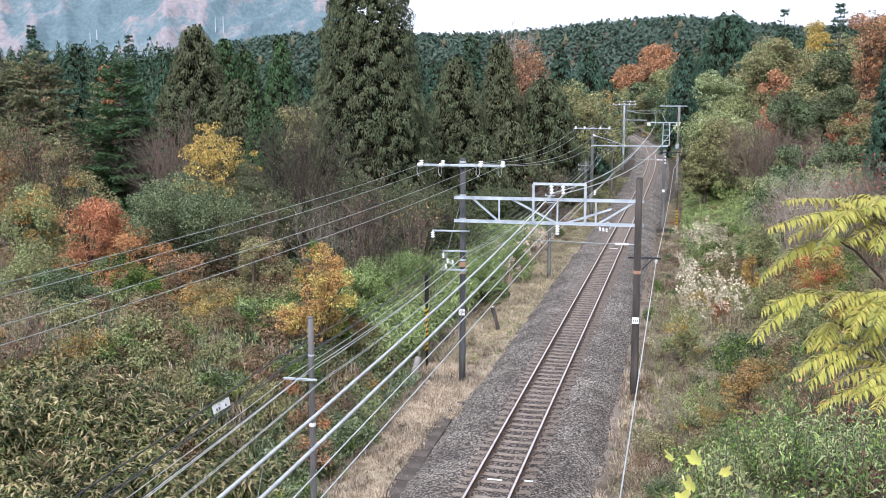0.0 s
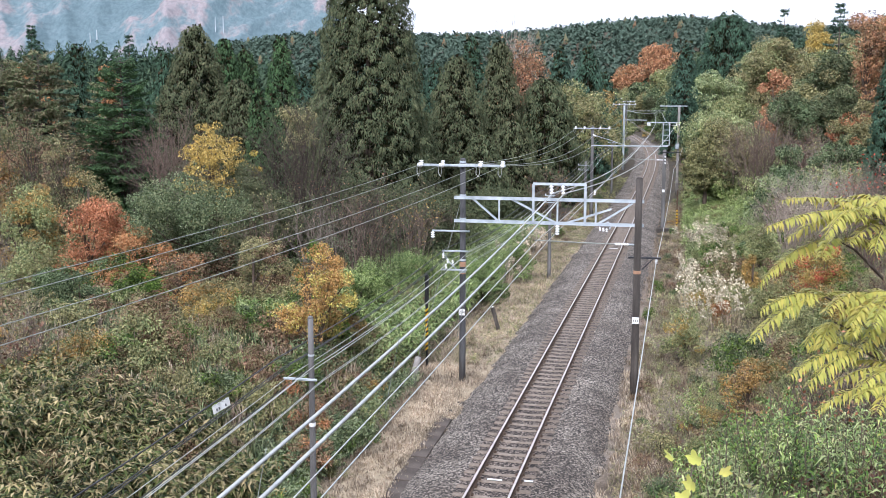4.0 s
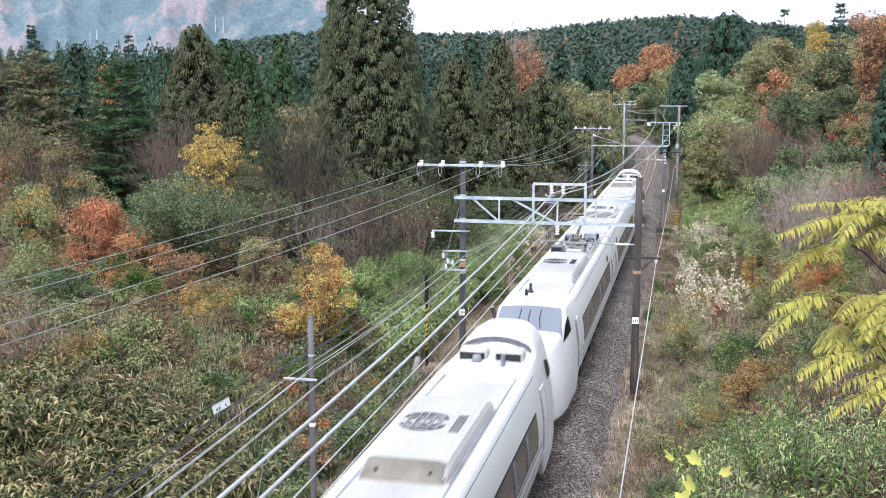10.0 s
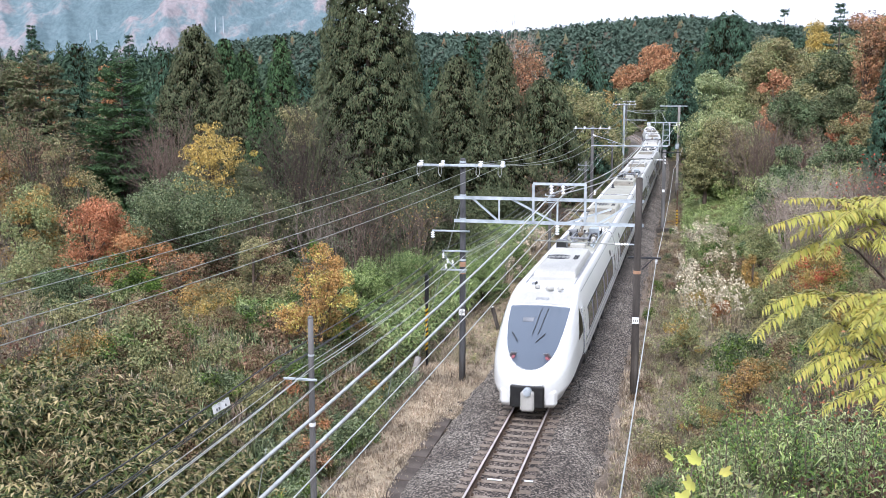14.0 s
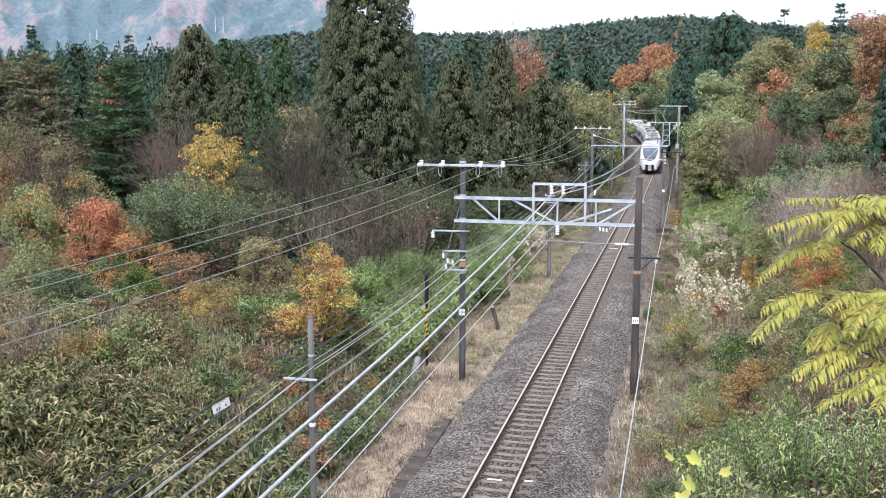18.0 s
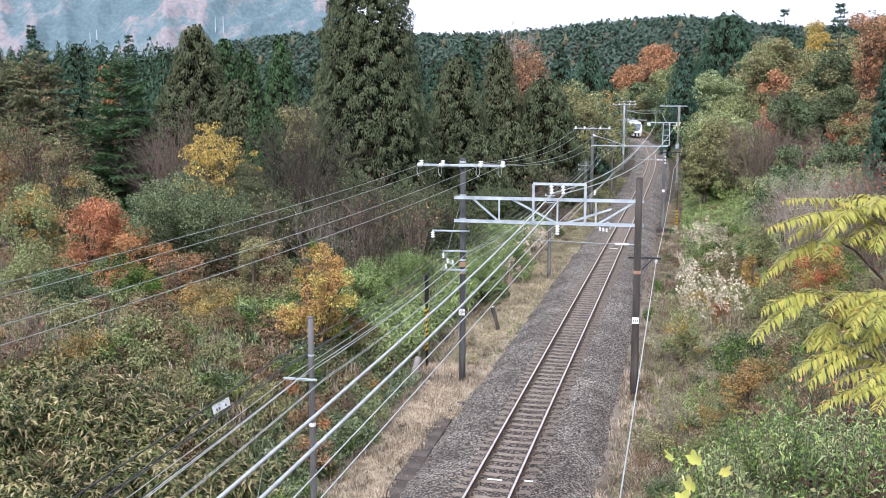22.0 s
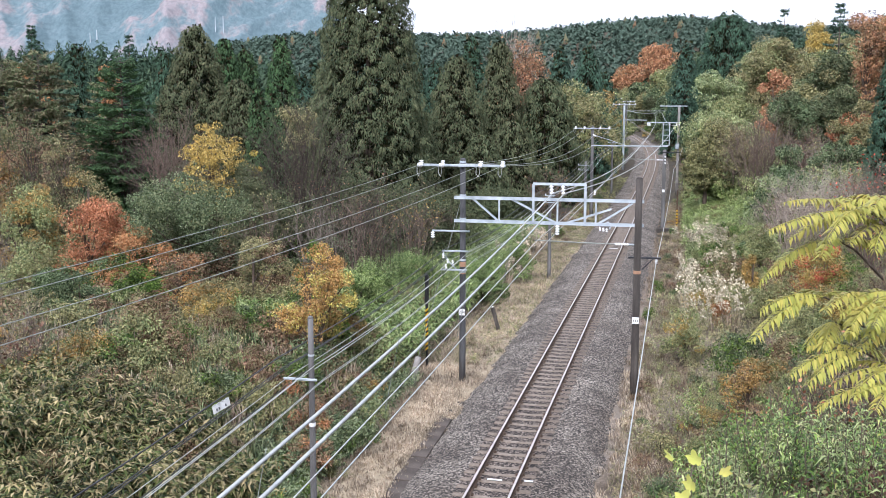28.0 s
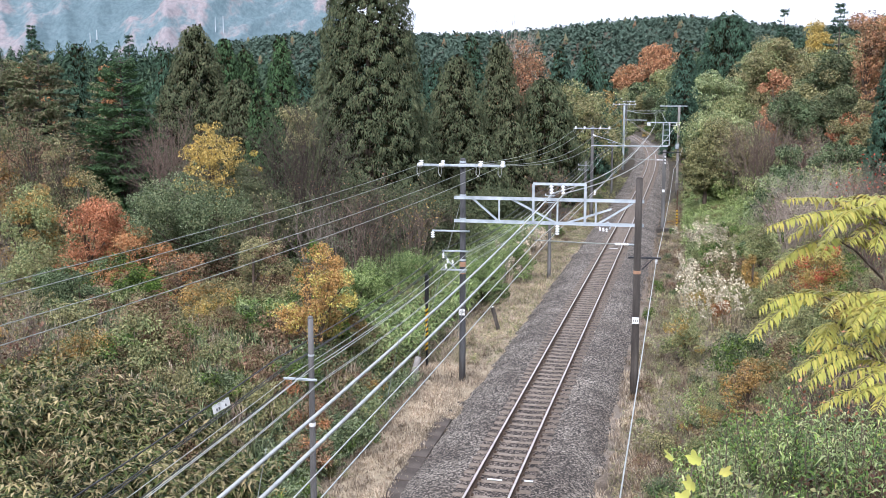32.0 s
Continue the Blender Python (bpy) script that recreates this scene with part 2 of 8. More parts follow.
# ---- geometry helpers ----
class Geo:
    """Vertices and faces gathered for one mesh."""

    def __init__(self):
        self.v, self.f = [], []

    def add(self, v, f):
        o = len(self.v)
        self.v += [tuple(p) for p in v]
        self.f += [tuple(i + o for i in q) for q in f]
        return self

    def box(self, c, size, m=None, cut=0.0):
        """A box round c; cut chamfers its upright and level edges."""
        x, y, z = (d / 2 for d in size)
        k = min(cut, x * 0.9, y * 0.9, z * 0.9)
        if k <= 0:
            v = [(a * x, b * y, g * z) for g in (-1, 1) for a, b in ((-1, -1), (1, -1), (1, 1), (-1, 1))]
            f = [(3, 2, 1, 0), (4, 5, 6, 7)] + [(i, (i + 1) % 4, 4 + (i + 1) % 4, 4 + i) for i in range(4)]
        else:
            ring = [(-x + k, -y), (x - k, -y), (x, -y + k), (x, y - k), (x - k, y), (-x + k, y), (-x, y - k), (-x, -y + k)]
            ins = [(max(-x + k, min(x - k, a)), max(-y + k, min(y - k, b))) for a, b in ring]
            v = [(a, b, -z) for a, b in ins] + [(a, b, -z + k) for a, b in ring] + [(a, b, z - k) for a, b in ring] + [(a, b, z) for a, b in ins]
            f = [tuple(range(7, -1, -1)), tuple(range(24, 32))]
            f += [(r * 8 + i, r * 8 + (i + 1) % 8, r * 8 + 8 + (i + 1) % 8, r * 8 + 8 + i) for r in range(3) for i in range(8)]
        if m is not None:
            v = [m @ Vector(p) for p in v]
        return self.add([(p[0] + c[0], p[1] + c[1], p[2] + c[2]) for p in v], f)

    def tube(self, pts, radii, n=6, caps=True):
        pts = [Vector(p) for p in pts]
        if not hasattr(radii, "__len__"):
            radii = [radii] * len(pts)
        v, f = [], []
        side = None
        for i, p in enumerate(pts):
            d = (pts[min(i + 1, len(pts) - 1)] - pts[max(i - 1, 0)])
            d = d.normalized() if d.length > 1e-9 else Vector((0, 0, 1))
            if side is None:
                side = d.orthogonal().normalized()
            side = (side - d * side.dot(d))
            side = side.normalized() if side.length > 1e-6 else d.orthogonal().normalized()
            up = d.cross(side)
            for j in range(n):
                a = 2 * math.pi * (j + 0.5) / n
                v.append(p + (side * math.cos(a) + up * math.sin(a)) * radii[i])
        for i in range(len(pts) - 1):
            for j in range(n):
                k = (j + 1) % n
                f.append((i * n + j, i * n + k, i * n + n + k, i * n + n + j))
        if caps:
            f.append(tuple(range(n - 1, -1, -1)))
            f.append(tuple((len(pts) - 1) * n + j for j in range(n)))
        return self.add(v, f)

    def mesh(self, name, mat, smooth=False):
        me = bpy.data.meshes.new(name)
        me.from_pydata(self.v, [], self.f)
        me.materials.append(mat)
        if smooth:
            me.polygons.foreach_set("use_smooth", [True] * len(me.polygons))
        me.update()
        return me


def part(name, geo, mat, parent=None, label="", smooth=False, m=None):
    """One mesh object, as a part of parent or on its own."""
    me = geo.mesh(name, mat, smooth) if isinstance(geo, Geo) else geo
    ob = new(name, me)
    if parent is not None:
        ob.parent = parent
    if m is not None:
        ob.matrix_basis = m
    if label:
        tagged(ob, label)
    return ob


def quads(name, v4, mat):
    """A mesh of loose four-cornered leaves from an array (n, 4, 3)."""
    v4 = np.asarray(v4, dtype=np.float32)
    n = len(v4)
    me = bpy.data.meshes.new(name)
    me.vertices.add(4 * n)
    me.vertices.foreach_set("co", v4.reshape(-1))
    me.loops.add(4 * n)
    me.loops.foreach_set("vertex_index", np.arange(4 * n, dtype=np.int32))
    me.polygons.add(n)
    me.polygons.foreach_set("loop_start", np.arange(0, 4 * n, 4, dtype=np.int32))
    me.materials.append(mat)
    me.update(calc_edges=True)
    return me


def unit(a):
    return a / np.maximum(np.linalg.norm(a, axis=-1, keepdims=True), 1e-9)


def leaf_quads(p, d, nrm, length, width, fold=0.15, droop=0.0):
    """Leaf blades from base points p along d, facing nrm."""
    d = unit(d)
    s = unit(np.cross(d, nrm))
    u = np.cross(s, d)
    length, width = np.broadcast_to(length, (len(p),))[:, None], np.broadcast_to(width, (len(p),))[:, None]
    mid = p + d * length * 0.45
    tip = p + d * length
    tip[:, 2] -= (np.broadcast_to(droop, (len(p),)) * length[:, 0])
    return np.stack([p, mid + s * width / 2 + u * width * fold, tip, mid - s * width / 2 + u * width * fold], axis=1)


def rand_dirs(rng, n):
    return unit(rng.normal(size=(n, 3)))


# ---- the line: straight, then a wide curve to the west ----
LINE_S = np.arange(-460.0, 1001.0)
_bend = np.clip((LINE_S - 120) / 30, 0, 1) / 900 + np.clip((LINE_S - 310) / 40, 0, 1) / 500
LINE_H = math.atan(0.23369) - np.concatenate([[0], np.cumsum((_bend[1:] + _bend[:-1]) / 2)])
LINE_X = np.concatenate([[0], np.cumsum((np.sin(LINE_H)[1:] + np.sin(LINE_H)[:-1]) / 2)])
LINE_Y = np.concatenate([[0], np.cumsum((np.cos(LINE_H)[1:] + np.cos(LINE_H)[:-1]) / 2)])
LINE_X += -4.868 - LINE_X[460]
LINE_Y -= LINE_Y[460]
_rise = np.interp(LINE_S, [60, 112, 132, 165, 218, 260, 400], [0, 0.06, 0.25, 0.66, 0.9, 1.0, 1.3])
LINE_Z = np.convolve(np.pad(_rise, 12, mode="edge"), np.ones(25) / 25, "valid")


def at(s, e=0.0, z=0.0):
    """World place s metres along the line, e metres to its right, z above the rails."""
    h = np.interp(s, LINE_S, LINE_H)
    return Vector((np.interp(s, LINE_S, LINE_X) + e * math.cos(h), np.interp(s, LINE_S, LINE_Y) - e * math.sin(h), np.interp(s, LINE_S, LINE_Z) + z))


def on_line(s, e=0.0, z=0.0, turn=0.0):
    """A pose whose y axis runs along the line."""
    h = float(np.interp(s, LINE_S, LINE_H))
    return Matrix.Translation(at(s, e, z)) @ Matrix.Rotation(-h + turn, 4, "Z")


def line_coords(x, y):
    """Arrays s, e of places by the line."""
    x, y = np.asarray(x, float), np.asarray(y, float)
    ss = LINE_S[::8]
    px, py = LINE_X[::8], LINE_Y[::8]
    flat = np.stack([x.ravel(), y.ravel()], 1)
    near = np.empty(len(flat), int)
    for i in range(0, len(flat), 20000):
        b = flat[i:i + 20000]
        near[i:i + 20000] = np.argmin((b[:, :1] - px) ** 2 + (b[:, 1:] - py) ** 2, axis=1)
    h = np.interp(ss[near], LINE_S, LINE_H)
    dx, dy = flat[:, 0] - px[near], flat[:, 1] - py[near]
    s = ss[near] + dx * np.sin(h) + dy * np.cos(h)
    e = dx * np.cos(h) - dy * np.sin(h)
    return s.reshape(x.shape), e.reshape(x.shape)


def ease(v):
    v = np.clip(v, 0, 1)
    return v * v * (3 - 2 * v)


def ripple(x, y, size, seed=0.0):
    """Smooth unevenness between -1 and 1."""
    a = np.sin(x / size + seed) + np.sin(y / size * 1.13 + 1.7 * seed + 0.6) + np.sin((x * 0.7 + y * 0.8) / size * 1.9 + seed * 2.3) + np.sin((x * 0.8 - y * 0.6) / size * 2.7 + 1.1)
    return a / 4


def ground(x, y):
    """Height of the ground."""
    x, y = np.asarray(x, float), np.asarray(y, float)
    s, e = line_coords(x, y)
    z = np.full(x.shape, -0.72) + np.interp(s, LINE_S, LINE_Z)
    left = np.maximum(0, -e - 5.0)
    # west side: a low bank near the camera, then a shallow valley
    z = z + 1.5 * ease(left / 9) * (1 - ease((s - 28) / 30)) - 2.2 * ease(left / 18) * ease((s - 45) / 40) * (1 - ease((s - 400) / 200))
    # east side: the bank of the cutting, high by the camera, then the hill
    foot = e - np.interp(s, [0, 11, 28], [3.6, 3.6, 4.2])
    z = z + ease(foot / np.interp(s, [0, 10, 22, 40], [1.0, 1.1, 5.0, 8.0])) * np.interp(s, [-60, 7, 13, 25, 40, 68, 126, 270], [7.0, 7.0, 6.0, 3.4, 1.8, 1.4, 3.0, 2.0])
    hill = np.maximum(0, e - 11)
    z = z + 17 * (1 - np.exp(-hill / 34)) * ease((s - 55) / 60) * (1 - ease((s - 330) / 160))
    z = z + ripple(x, y, 6.0) * 0.35 * ease((np.abs(e) - 5) / 6)
    # wooded ridge behind, and the far mountain
    off = ease((np.abs(e) - 12) / 60)
    ridge = 62 * np.exp(-((y - 900) / 210) ** 2) * (0.3 + 0.7 * ease((x + 330) / 260)) * (1 + 0.12 * ripple(x, y, 90, 2.0) + 0.13 * np.exp(-((x - 205) / 80) ** 2) - 0.17 * np.exp(-(x / 150) ** 2))
    ridge += 22 * np.exp(-((y - 420) / 140) ** 2) * ease((x - 90) / 110)
    ridge += 19 * np.exp(-((y - 430) / 120) ** 2) * ease((-x - 15) / 90)
    z = z + np.maximum(0, ridge) * off
    return z


def spur(x, y):
    """Ridges that run down the far mountain's side, 0 in the gullies to 1 on the crests."""
    u = x + 0.42 * y + 90 * np.sin(y / 310 + 0.6) + 40 * np.sin(y / 120 + x / 260)
    v = x - 0.25 * y + 70 * np.sin(y / 230 + 2.0)
    big = 1 - np.abs(np.sin(u / 150))
    mid = 1 - np.abs(np.sin(v / 86 + 0.8 * np.sin(u / 170)))
    small = 1 - np.abs(np.sin((u + v) / 58 + 1.3 * np.sin(y / 90)))
    return 0.52 * big + 0.3 * mid + 0.18 * small


def mountain(x, y):
    crest = np.interp(x, [-2600, -1700, -1000, -620, -523, -357, -155, 150, 500], [420, 520, 500, 385, 345, 315, 190, 60, -30])
    body = ease((y - 2250) / 1250) ** 0.85
    return -25 + (crest + 25) * body + 95 * (spur(x, y) - 0.45) * ease((y - 2250) / 500) * (1 - 0.6 * ease((y - 3100) / 500)) + 5 * ripple(x, y, 17, 1.0)


def ground_at(x, y):
    return float(ground(np.array([x]), np.array([y]))[0])


def spread(lo, hi, mid, fine, n):
    """Grid lines that lie close near mid and wide far off."""
    a, b = math.asinh((lo - mid) / fine), math.asinh((hi - mid) / fine)
    return mid + fine * np.sinh(np.linspace(a, b, n))


def grid_mesh(name, xs, ys, zf, mats, pick=None):
    gx, gy = np.meshgrid(xs, ys)
    gz = zf(gx, gy)
    me = bpy.data.meshes.new(name)
    nx, ny = len(xs), len(ys)
    idx = np.arange(nx * ny).reshape(ny, nx)
    f = np.stack([idx[:-1, :-1], idx[:-1, 1:], idx[1:, 1:], idx[1:, :-1]], -1).reshape(-1, 4)
    me.from_pydata(np.stack([gx, gy, gz], -1).reshape(-1, 3).tolist(), [], f.tolist())
    for m in mats:
        me.materials.append(m)
    if pick is not None:
        c = np.stack([gx, gy, gz], -1).reshape(-1, 3)[f].mean(axis=1)
        me.polygons.foreach_set("material_index", pick(c).astype(np.int32))
    me.polygons.foreach_set("use_smooth", [True] * len(me.polygons))
    me.update()
    return me


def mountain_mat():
    """Forest on far slopes, haze painted into its colours: ridges of brown autumn wood between blue-green conifers."""
    m, n, l, b = node_mat("haze_tinted_mountain_forest")
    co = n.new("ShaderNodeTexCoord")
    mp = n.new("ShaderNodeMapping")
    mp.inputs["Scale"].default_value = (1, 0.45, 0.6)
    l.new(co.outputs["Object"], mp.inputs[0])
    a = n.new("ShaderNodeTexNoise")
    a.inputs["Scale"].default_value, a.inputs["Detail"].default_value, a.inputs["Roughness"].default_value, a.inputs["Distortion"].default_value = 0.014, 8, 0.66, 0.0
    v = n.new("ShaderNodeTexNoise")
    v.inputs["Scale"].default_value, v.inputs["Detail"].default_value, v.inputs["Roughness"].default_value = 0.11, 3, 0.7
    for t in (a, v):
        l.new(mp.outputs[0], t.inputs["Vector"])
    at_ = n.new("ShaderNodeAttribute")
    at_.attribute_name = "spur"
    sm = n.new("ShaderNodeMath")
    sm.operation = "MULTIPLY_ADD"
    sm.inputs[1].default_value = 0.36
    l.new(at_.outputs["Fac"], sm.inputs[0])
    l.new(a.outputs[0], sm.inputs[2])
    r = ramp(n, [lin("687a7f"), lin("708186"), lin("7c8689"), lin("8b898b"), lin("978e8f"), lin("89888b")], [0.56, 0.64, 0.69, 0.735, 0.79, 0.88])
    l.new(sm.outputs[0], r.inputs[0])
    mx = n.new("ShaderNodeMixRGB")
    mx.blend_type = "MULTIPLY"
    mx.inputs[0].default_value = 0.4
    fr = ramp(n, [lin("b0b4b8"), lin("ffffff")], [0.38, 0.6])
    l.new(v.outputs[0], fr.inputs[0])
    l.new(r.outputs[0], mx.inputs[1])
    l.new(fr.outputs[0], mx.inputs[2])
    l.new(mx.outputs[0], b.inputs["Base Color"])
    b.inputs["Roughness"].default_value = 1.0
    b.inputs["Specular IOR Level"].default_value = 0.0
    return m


def ground_mat():
    """Leaf-littered soil that passes into straw west of the line and into weedy soil east of it."""
    m, n, l, b = node_mat("leaf_litter_and_dry_grass")
    co = n.new("ShaderNodeTexCoord")
    tex = []
    for scale, detail in ((0.45, 5), (12, 4), (1.6, 4)):
        t = n.new("ShaderNodeTexNoise")
        t.inputs["Scale"].default_value, t.inputs["Detail"].default_value = scale, detail
        l.new(co.outputs["Object"], t.inputs["Vector"])
        tex.append(t)
    add = n.new("ShaderNodeMath")
    add.operation = "MULTIPLY_ADD"
    add.inputs[1].default_value = 0.5
    l.new(tex[1].outputs[0], add.inputs[0])
    l.new(tex[0].outputs[0], add.inputs[2])
    sh = n.new("ShaderNodeMapRange")
    sh.inputs[1].default_value, sh.inputs[2].default_value = 0.45, 1.05
    l.new(add.outputs[0], sh.inputs[0])
    last = None
    for name, cols in (("", "1e1913 332b20 4a402e 383c24"), ("dry", "5a4d3d 8a7a64 b3a48a 9a8a70"), ("weedy", "40392f 625648 82766a 5a5a44")):
        r = ramp(n, [lin(c) for c in cols.split()])
        l.new(sh.outputs[0], r.inputs[0])
        if not name:
            last = r
            continue
        at_ = n.new("ShaderNodeAttribute")
        at_.attribute_name = name
        edge = n.new("ShaderNodeMath")
        edge.operation = "MULTIPLY_ADD"
        edge.inputs[1].default_value = 1.2
        l.new(tex[2].outputs[0], edge.inputs[0])
        l.new(at_.outputs["Fac"], edge.inputs[2])
        step = n.new("ShaderNodeMapRange")
        step.inputs[1].default_value, step.inputs[2].default_value = 0.9, 1.3
        l.new(edge.outputs[0], step.inputs[0])
        mx = n.new("ShaderNodeMixRGB")
        l.new(step.outputs[0], mx.inputs[0])
        l.new(last.outputs[0], mx.inputs[1])
        l.new(r.outputs[0], mx.inputs[2])
        last = mx
    l.new(last.outputs[0], b.inputs["Base Color"])
    b.inputs["Roughness"].default_value = 0.95
    bp = n.new("ShaderNodeBump")
    bp.inputs["Strength"].default_value, bp.inputs["Distance"].default_value = 0.7, 0.03
    l.new(tex[1].outputs[0], bp.inputs["Height"])
    l.new(bp.outputs[0], b.inputs["Normal"])
    return m


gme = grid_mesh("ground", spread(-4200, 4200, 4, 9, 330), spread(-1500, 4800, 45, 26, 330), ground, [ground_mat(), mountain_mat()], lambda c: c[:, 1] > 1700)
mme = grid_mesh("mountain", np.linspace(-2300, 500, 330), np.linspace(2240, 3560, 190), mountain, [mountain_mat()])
mv = np.empty(len(mme.vertices) * 3, np.float32)
mme.vertices.foreach_get("co", mv)
mme.attributes.new("spur", "FLOAT", "POINT").data.foreach_set("value", spur(mv[0::3], mv[1::3]).astype(np.float32))
tagged(part("mountain", mme, SOIL), "far mountain with haze painted into its brown spurs and blue-green gullies", "mountain", kind="structure")
gv = np.empty(len(gme.vertices) * 3, np.float32)
gme.vertices.foreach_get("co", gv)
gs, ge = line_coords(gv[0::3], gv[1::3])
for zone, e0, e1 in (("dry", -6.2, 0.0), ("weedy", 0.0, 6.5)):
    layer = gme.attributes.new(zone, "FLOAT", "POINT")
    layer.data.foreach_set("value", (ease((ge - e0 + 0.8) / 1.6) * ease((e1 + 0.8 - ge) / 1.6) * (1 - 0.85 * ease((gs - 62) / 30))).astype(np.float32))
tagged(part("ground", gme, SOIL), "leaf-littered soil and dry grass rising to wooded hills", "ground", kind="structure")


def strip(name, mat, svals, profile, smooth=True, wob=0.0):
    """A band along the line: profile is a row of (e, z)."""
    g = Geo()
    v, f, n = [], [], len(profile)
    rng = np.random.default_rng(5)
    for s in svals:
        for k, (e, z) in enumerate(profile):
            j = wob if k in (0, n - 1) else wob * 0.06
            v.append(at(s, e + rng.uniform(-j, j), z + rng.uniform(-j, j) * 0.15))
    for i in range(len(svals) - 1):
        for k in range(n - 1):
            f.append((i * n + k, i * n + k + 1, i * n + n + k + 1, i * n + n + k))
    return g.add(v, f).mesh(name, mat, smooth)


near_s = list(np.arange(-60, 150, 0.6)) + list(np.arange(150, 1000, 6.0)) + [999]
tagged(part("ballast_bed", strip("ballast_bed", BALLAST, [-455] + near_s, [(-2.9, -0.85), (-2.35, -0.46), (-1.7, -0.2), (-1.3, -0.17), (-0.6, -0.19), (0, -0.21), (0.6, -0.19), (1.3, -0.17), (1.7, -0.2), (2.2, -0.44), (2.75, -0.85)], wob=0.16), BALLAST),
       "grey crushed-stone ballast under the rails", "ballast", kind="structure")

tagged(part("rusty_ballast", strip("rusty_ballast", BALLAST_BROWN, near_s, [(-1.02, -0.185), (-0.95, -0.172), (-0.6, -0.178), (0, -0.196), (0.6, -0.178), (0.95, -0.172), (1.02, -0.185)], wob=0.08), BALLAST_BROWN), "rust-dusted ballast between the rails", "ballast", kind="structure")

# track: sleepers, rails, fastenings
track = tagged(new("railway_track"), "single railway track of steel rails on stained concrete sleepers", "railway track", kind="structure")
RAIL_PROFILE = [(-0.0325, 0.0), (-0.034, -0.035), (-0.009, -0.05), (-0.009, -0.12), (-0.063, -0.14), (-0.063, -0.153), (0.063, -0.153), (0.063, -0.14), (0.009, -0.12), (0.009, -0.05), (0.034, -0.035), (0.0325, 0.0)]
rail_s = list(np.arange(-456, 130, 8.0)) + list(np.arange(130, 998, 3.0))
for side in (-1, 1):
    part("rail", strip("rail", RUST, rail_s, [(side * 0.5665 + a, b) for a, b in RAIL_PROFILE], False), RUST, track, "rusty rail with a polished running head")
    part("rail_head", strip("rail_head", RAIL_TOP, rail_s, [(side * 0.5665 + a, b) for a, b in ((-0.0325, 0.001), (-0.028, 0.004), (0.028, 0.004), (0.0325, 0.001))], False), RAIL_TOP, track, "polished steel running surface")
sg = Geo()
half = [(-1.0, 0.105, -0.155), (-0.62, 0.125, -0.153), (-0.4, 0.1, -0.165), (0, 0.085, -0.185), (0.4, 0.1, -0.165), (0.62, 0.125, -0.153), (1.0, 0.105, -0.155)]
v, f = [], []
for x, w, z in half:
    v += [(x, -w - 0.02, z - 0.12), (x, -w, z - 0.015), (x, -w + 0.02, z), (x, w - 0.02, z), (x, w, z - 0.015), (x, w + 0.02, z - 0.12)]
for i in range(6):
    for k in range(5):
        f.append((i * 6 + k, i * 6 + 6 + k, i * 6 + 7 + k, i * 6 + k + 1))
f += [(0, 1, 2, 3, 4, 5), (41, 40, 39, 38, 37, 36)]
sleeper_mesh = sg.add(v, f).mesh("sleeper", SLEEPER)
cg = Geo()
for side in (-1, 1):
    for k in (-1, 1):
        cg.box((side * 0.5665 + k * 0.1, 0, -0.14), (0.07, 0.11, 0.035), cut=0.01)
        cg.tube([(side * 0.5665 + k * 0.1, 0, -0.14), (side * 0.5665 + k * 0.1, 0, -0.1)], 0.016, 6)
clip_mesh = cg.mesh("fastening", RUST)
STEP = 0.568
sleeper_s = np.arange(21, 24 + 290 * STEP, STEP)
for i, s in enumerate(sleeper_s):
    sl = part("sleeper", sleeper_mesh, SLEEPER, track, m=on_line(s + random.uniform(-0.02, 0.02), random.uniform(-0.02, 0.02), 0, radians(random.uniform(-0.6, 0.6))))
    if i < 110:
        part("fastening", clip_mesh, RUST, sl)
rest = Geo()
base = np.array(half)
for s in list(np.arange(21 - 40 * STEP, 20.9, STEP)) + list(np.arange(21 + 290 * STEP, 420, STEP)):
    m = on_line(s)
    rest.add([m @ Vector(p) for p in v], f)
tagged(part("far_sleepers", rest, SLEEPER, track), kind="stuff")
# white distance marks painted on sleepers
for s, e0, e1 in ((27.9, -0.28, 0.12), (28.0, 0.72, 0.96), (72.8, -0.3, 0.3)):
    g = Geo().box(((e0 + e1) / 2, 0, -0.148), (e1 - e0, 0.09, 0.012), cut=0.004)
    part("painted_mark", g, WHITE_PAINT, track, "white painted mark", m=on_line(s))

TROUGH = surface("mossy_brown_concrete", [lin("37302a"), lin("4e453e"), lin("665c53")], 1.2, 0.9, 0, 0.4, 16)
# concrete cable trough lids along the west shoulder
trough = tagged(new("cable_trough"), "dirty concrete cable trough lids half sunk in dry grass", "cable trough", kind="structure")
lid = Geo().box((0, 0, -0.06), (0.5, 0.985, 0.12), cut=0.012).mesh("trough_lid", TROUGH)
for s in np.arange(13, 37, 1.0):
    part("trough_lid", lid, TROUGH, trough, m=on_line(s, -2.8 - 0.02 * (s - 26), -0.6 + random.uniform(-0.04, 0.01), radians(random.uniform(-2, 2))))


# ---- line equipment ----
def insulator_geo(p, axis, n=4, r=0.075, gap=0.05):
    """A string of porcelain sheds from p along axis."""
    g = Geo()
    p, axis = Vector(p), Vector(axis).normalized()
    for i in range(n):
        c = p + axis * gap * (i + 0.5)
        g.tube([c - axis * gap * 0.5, c - axis * gap * 0.25, c + axis * gap * 0.1, c + axis * gap * 0.5], [r * 0.35, r * 0.5, r, r * 0.4], 10)
    return g


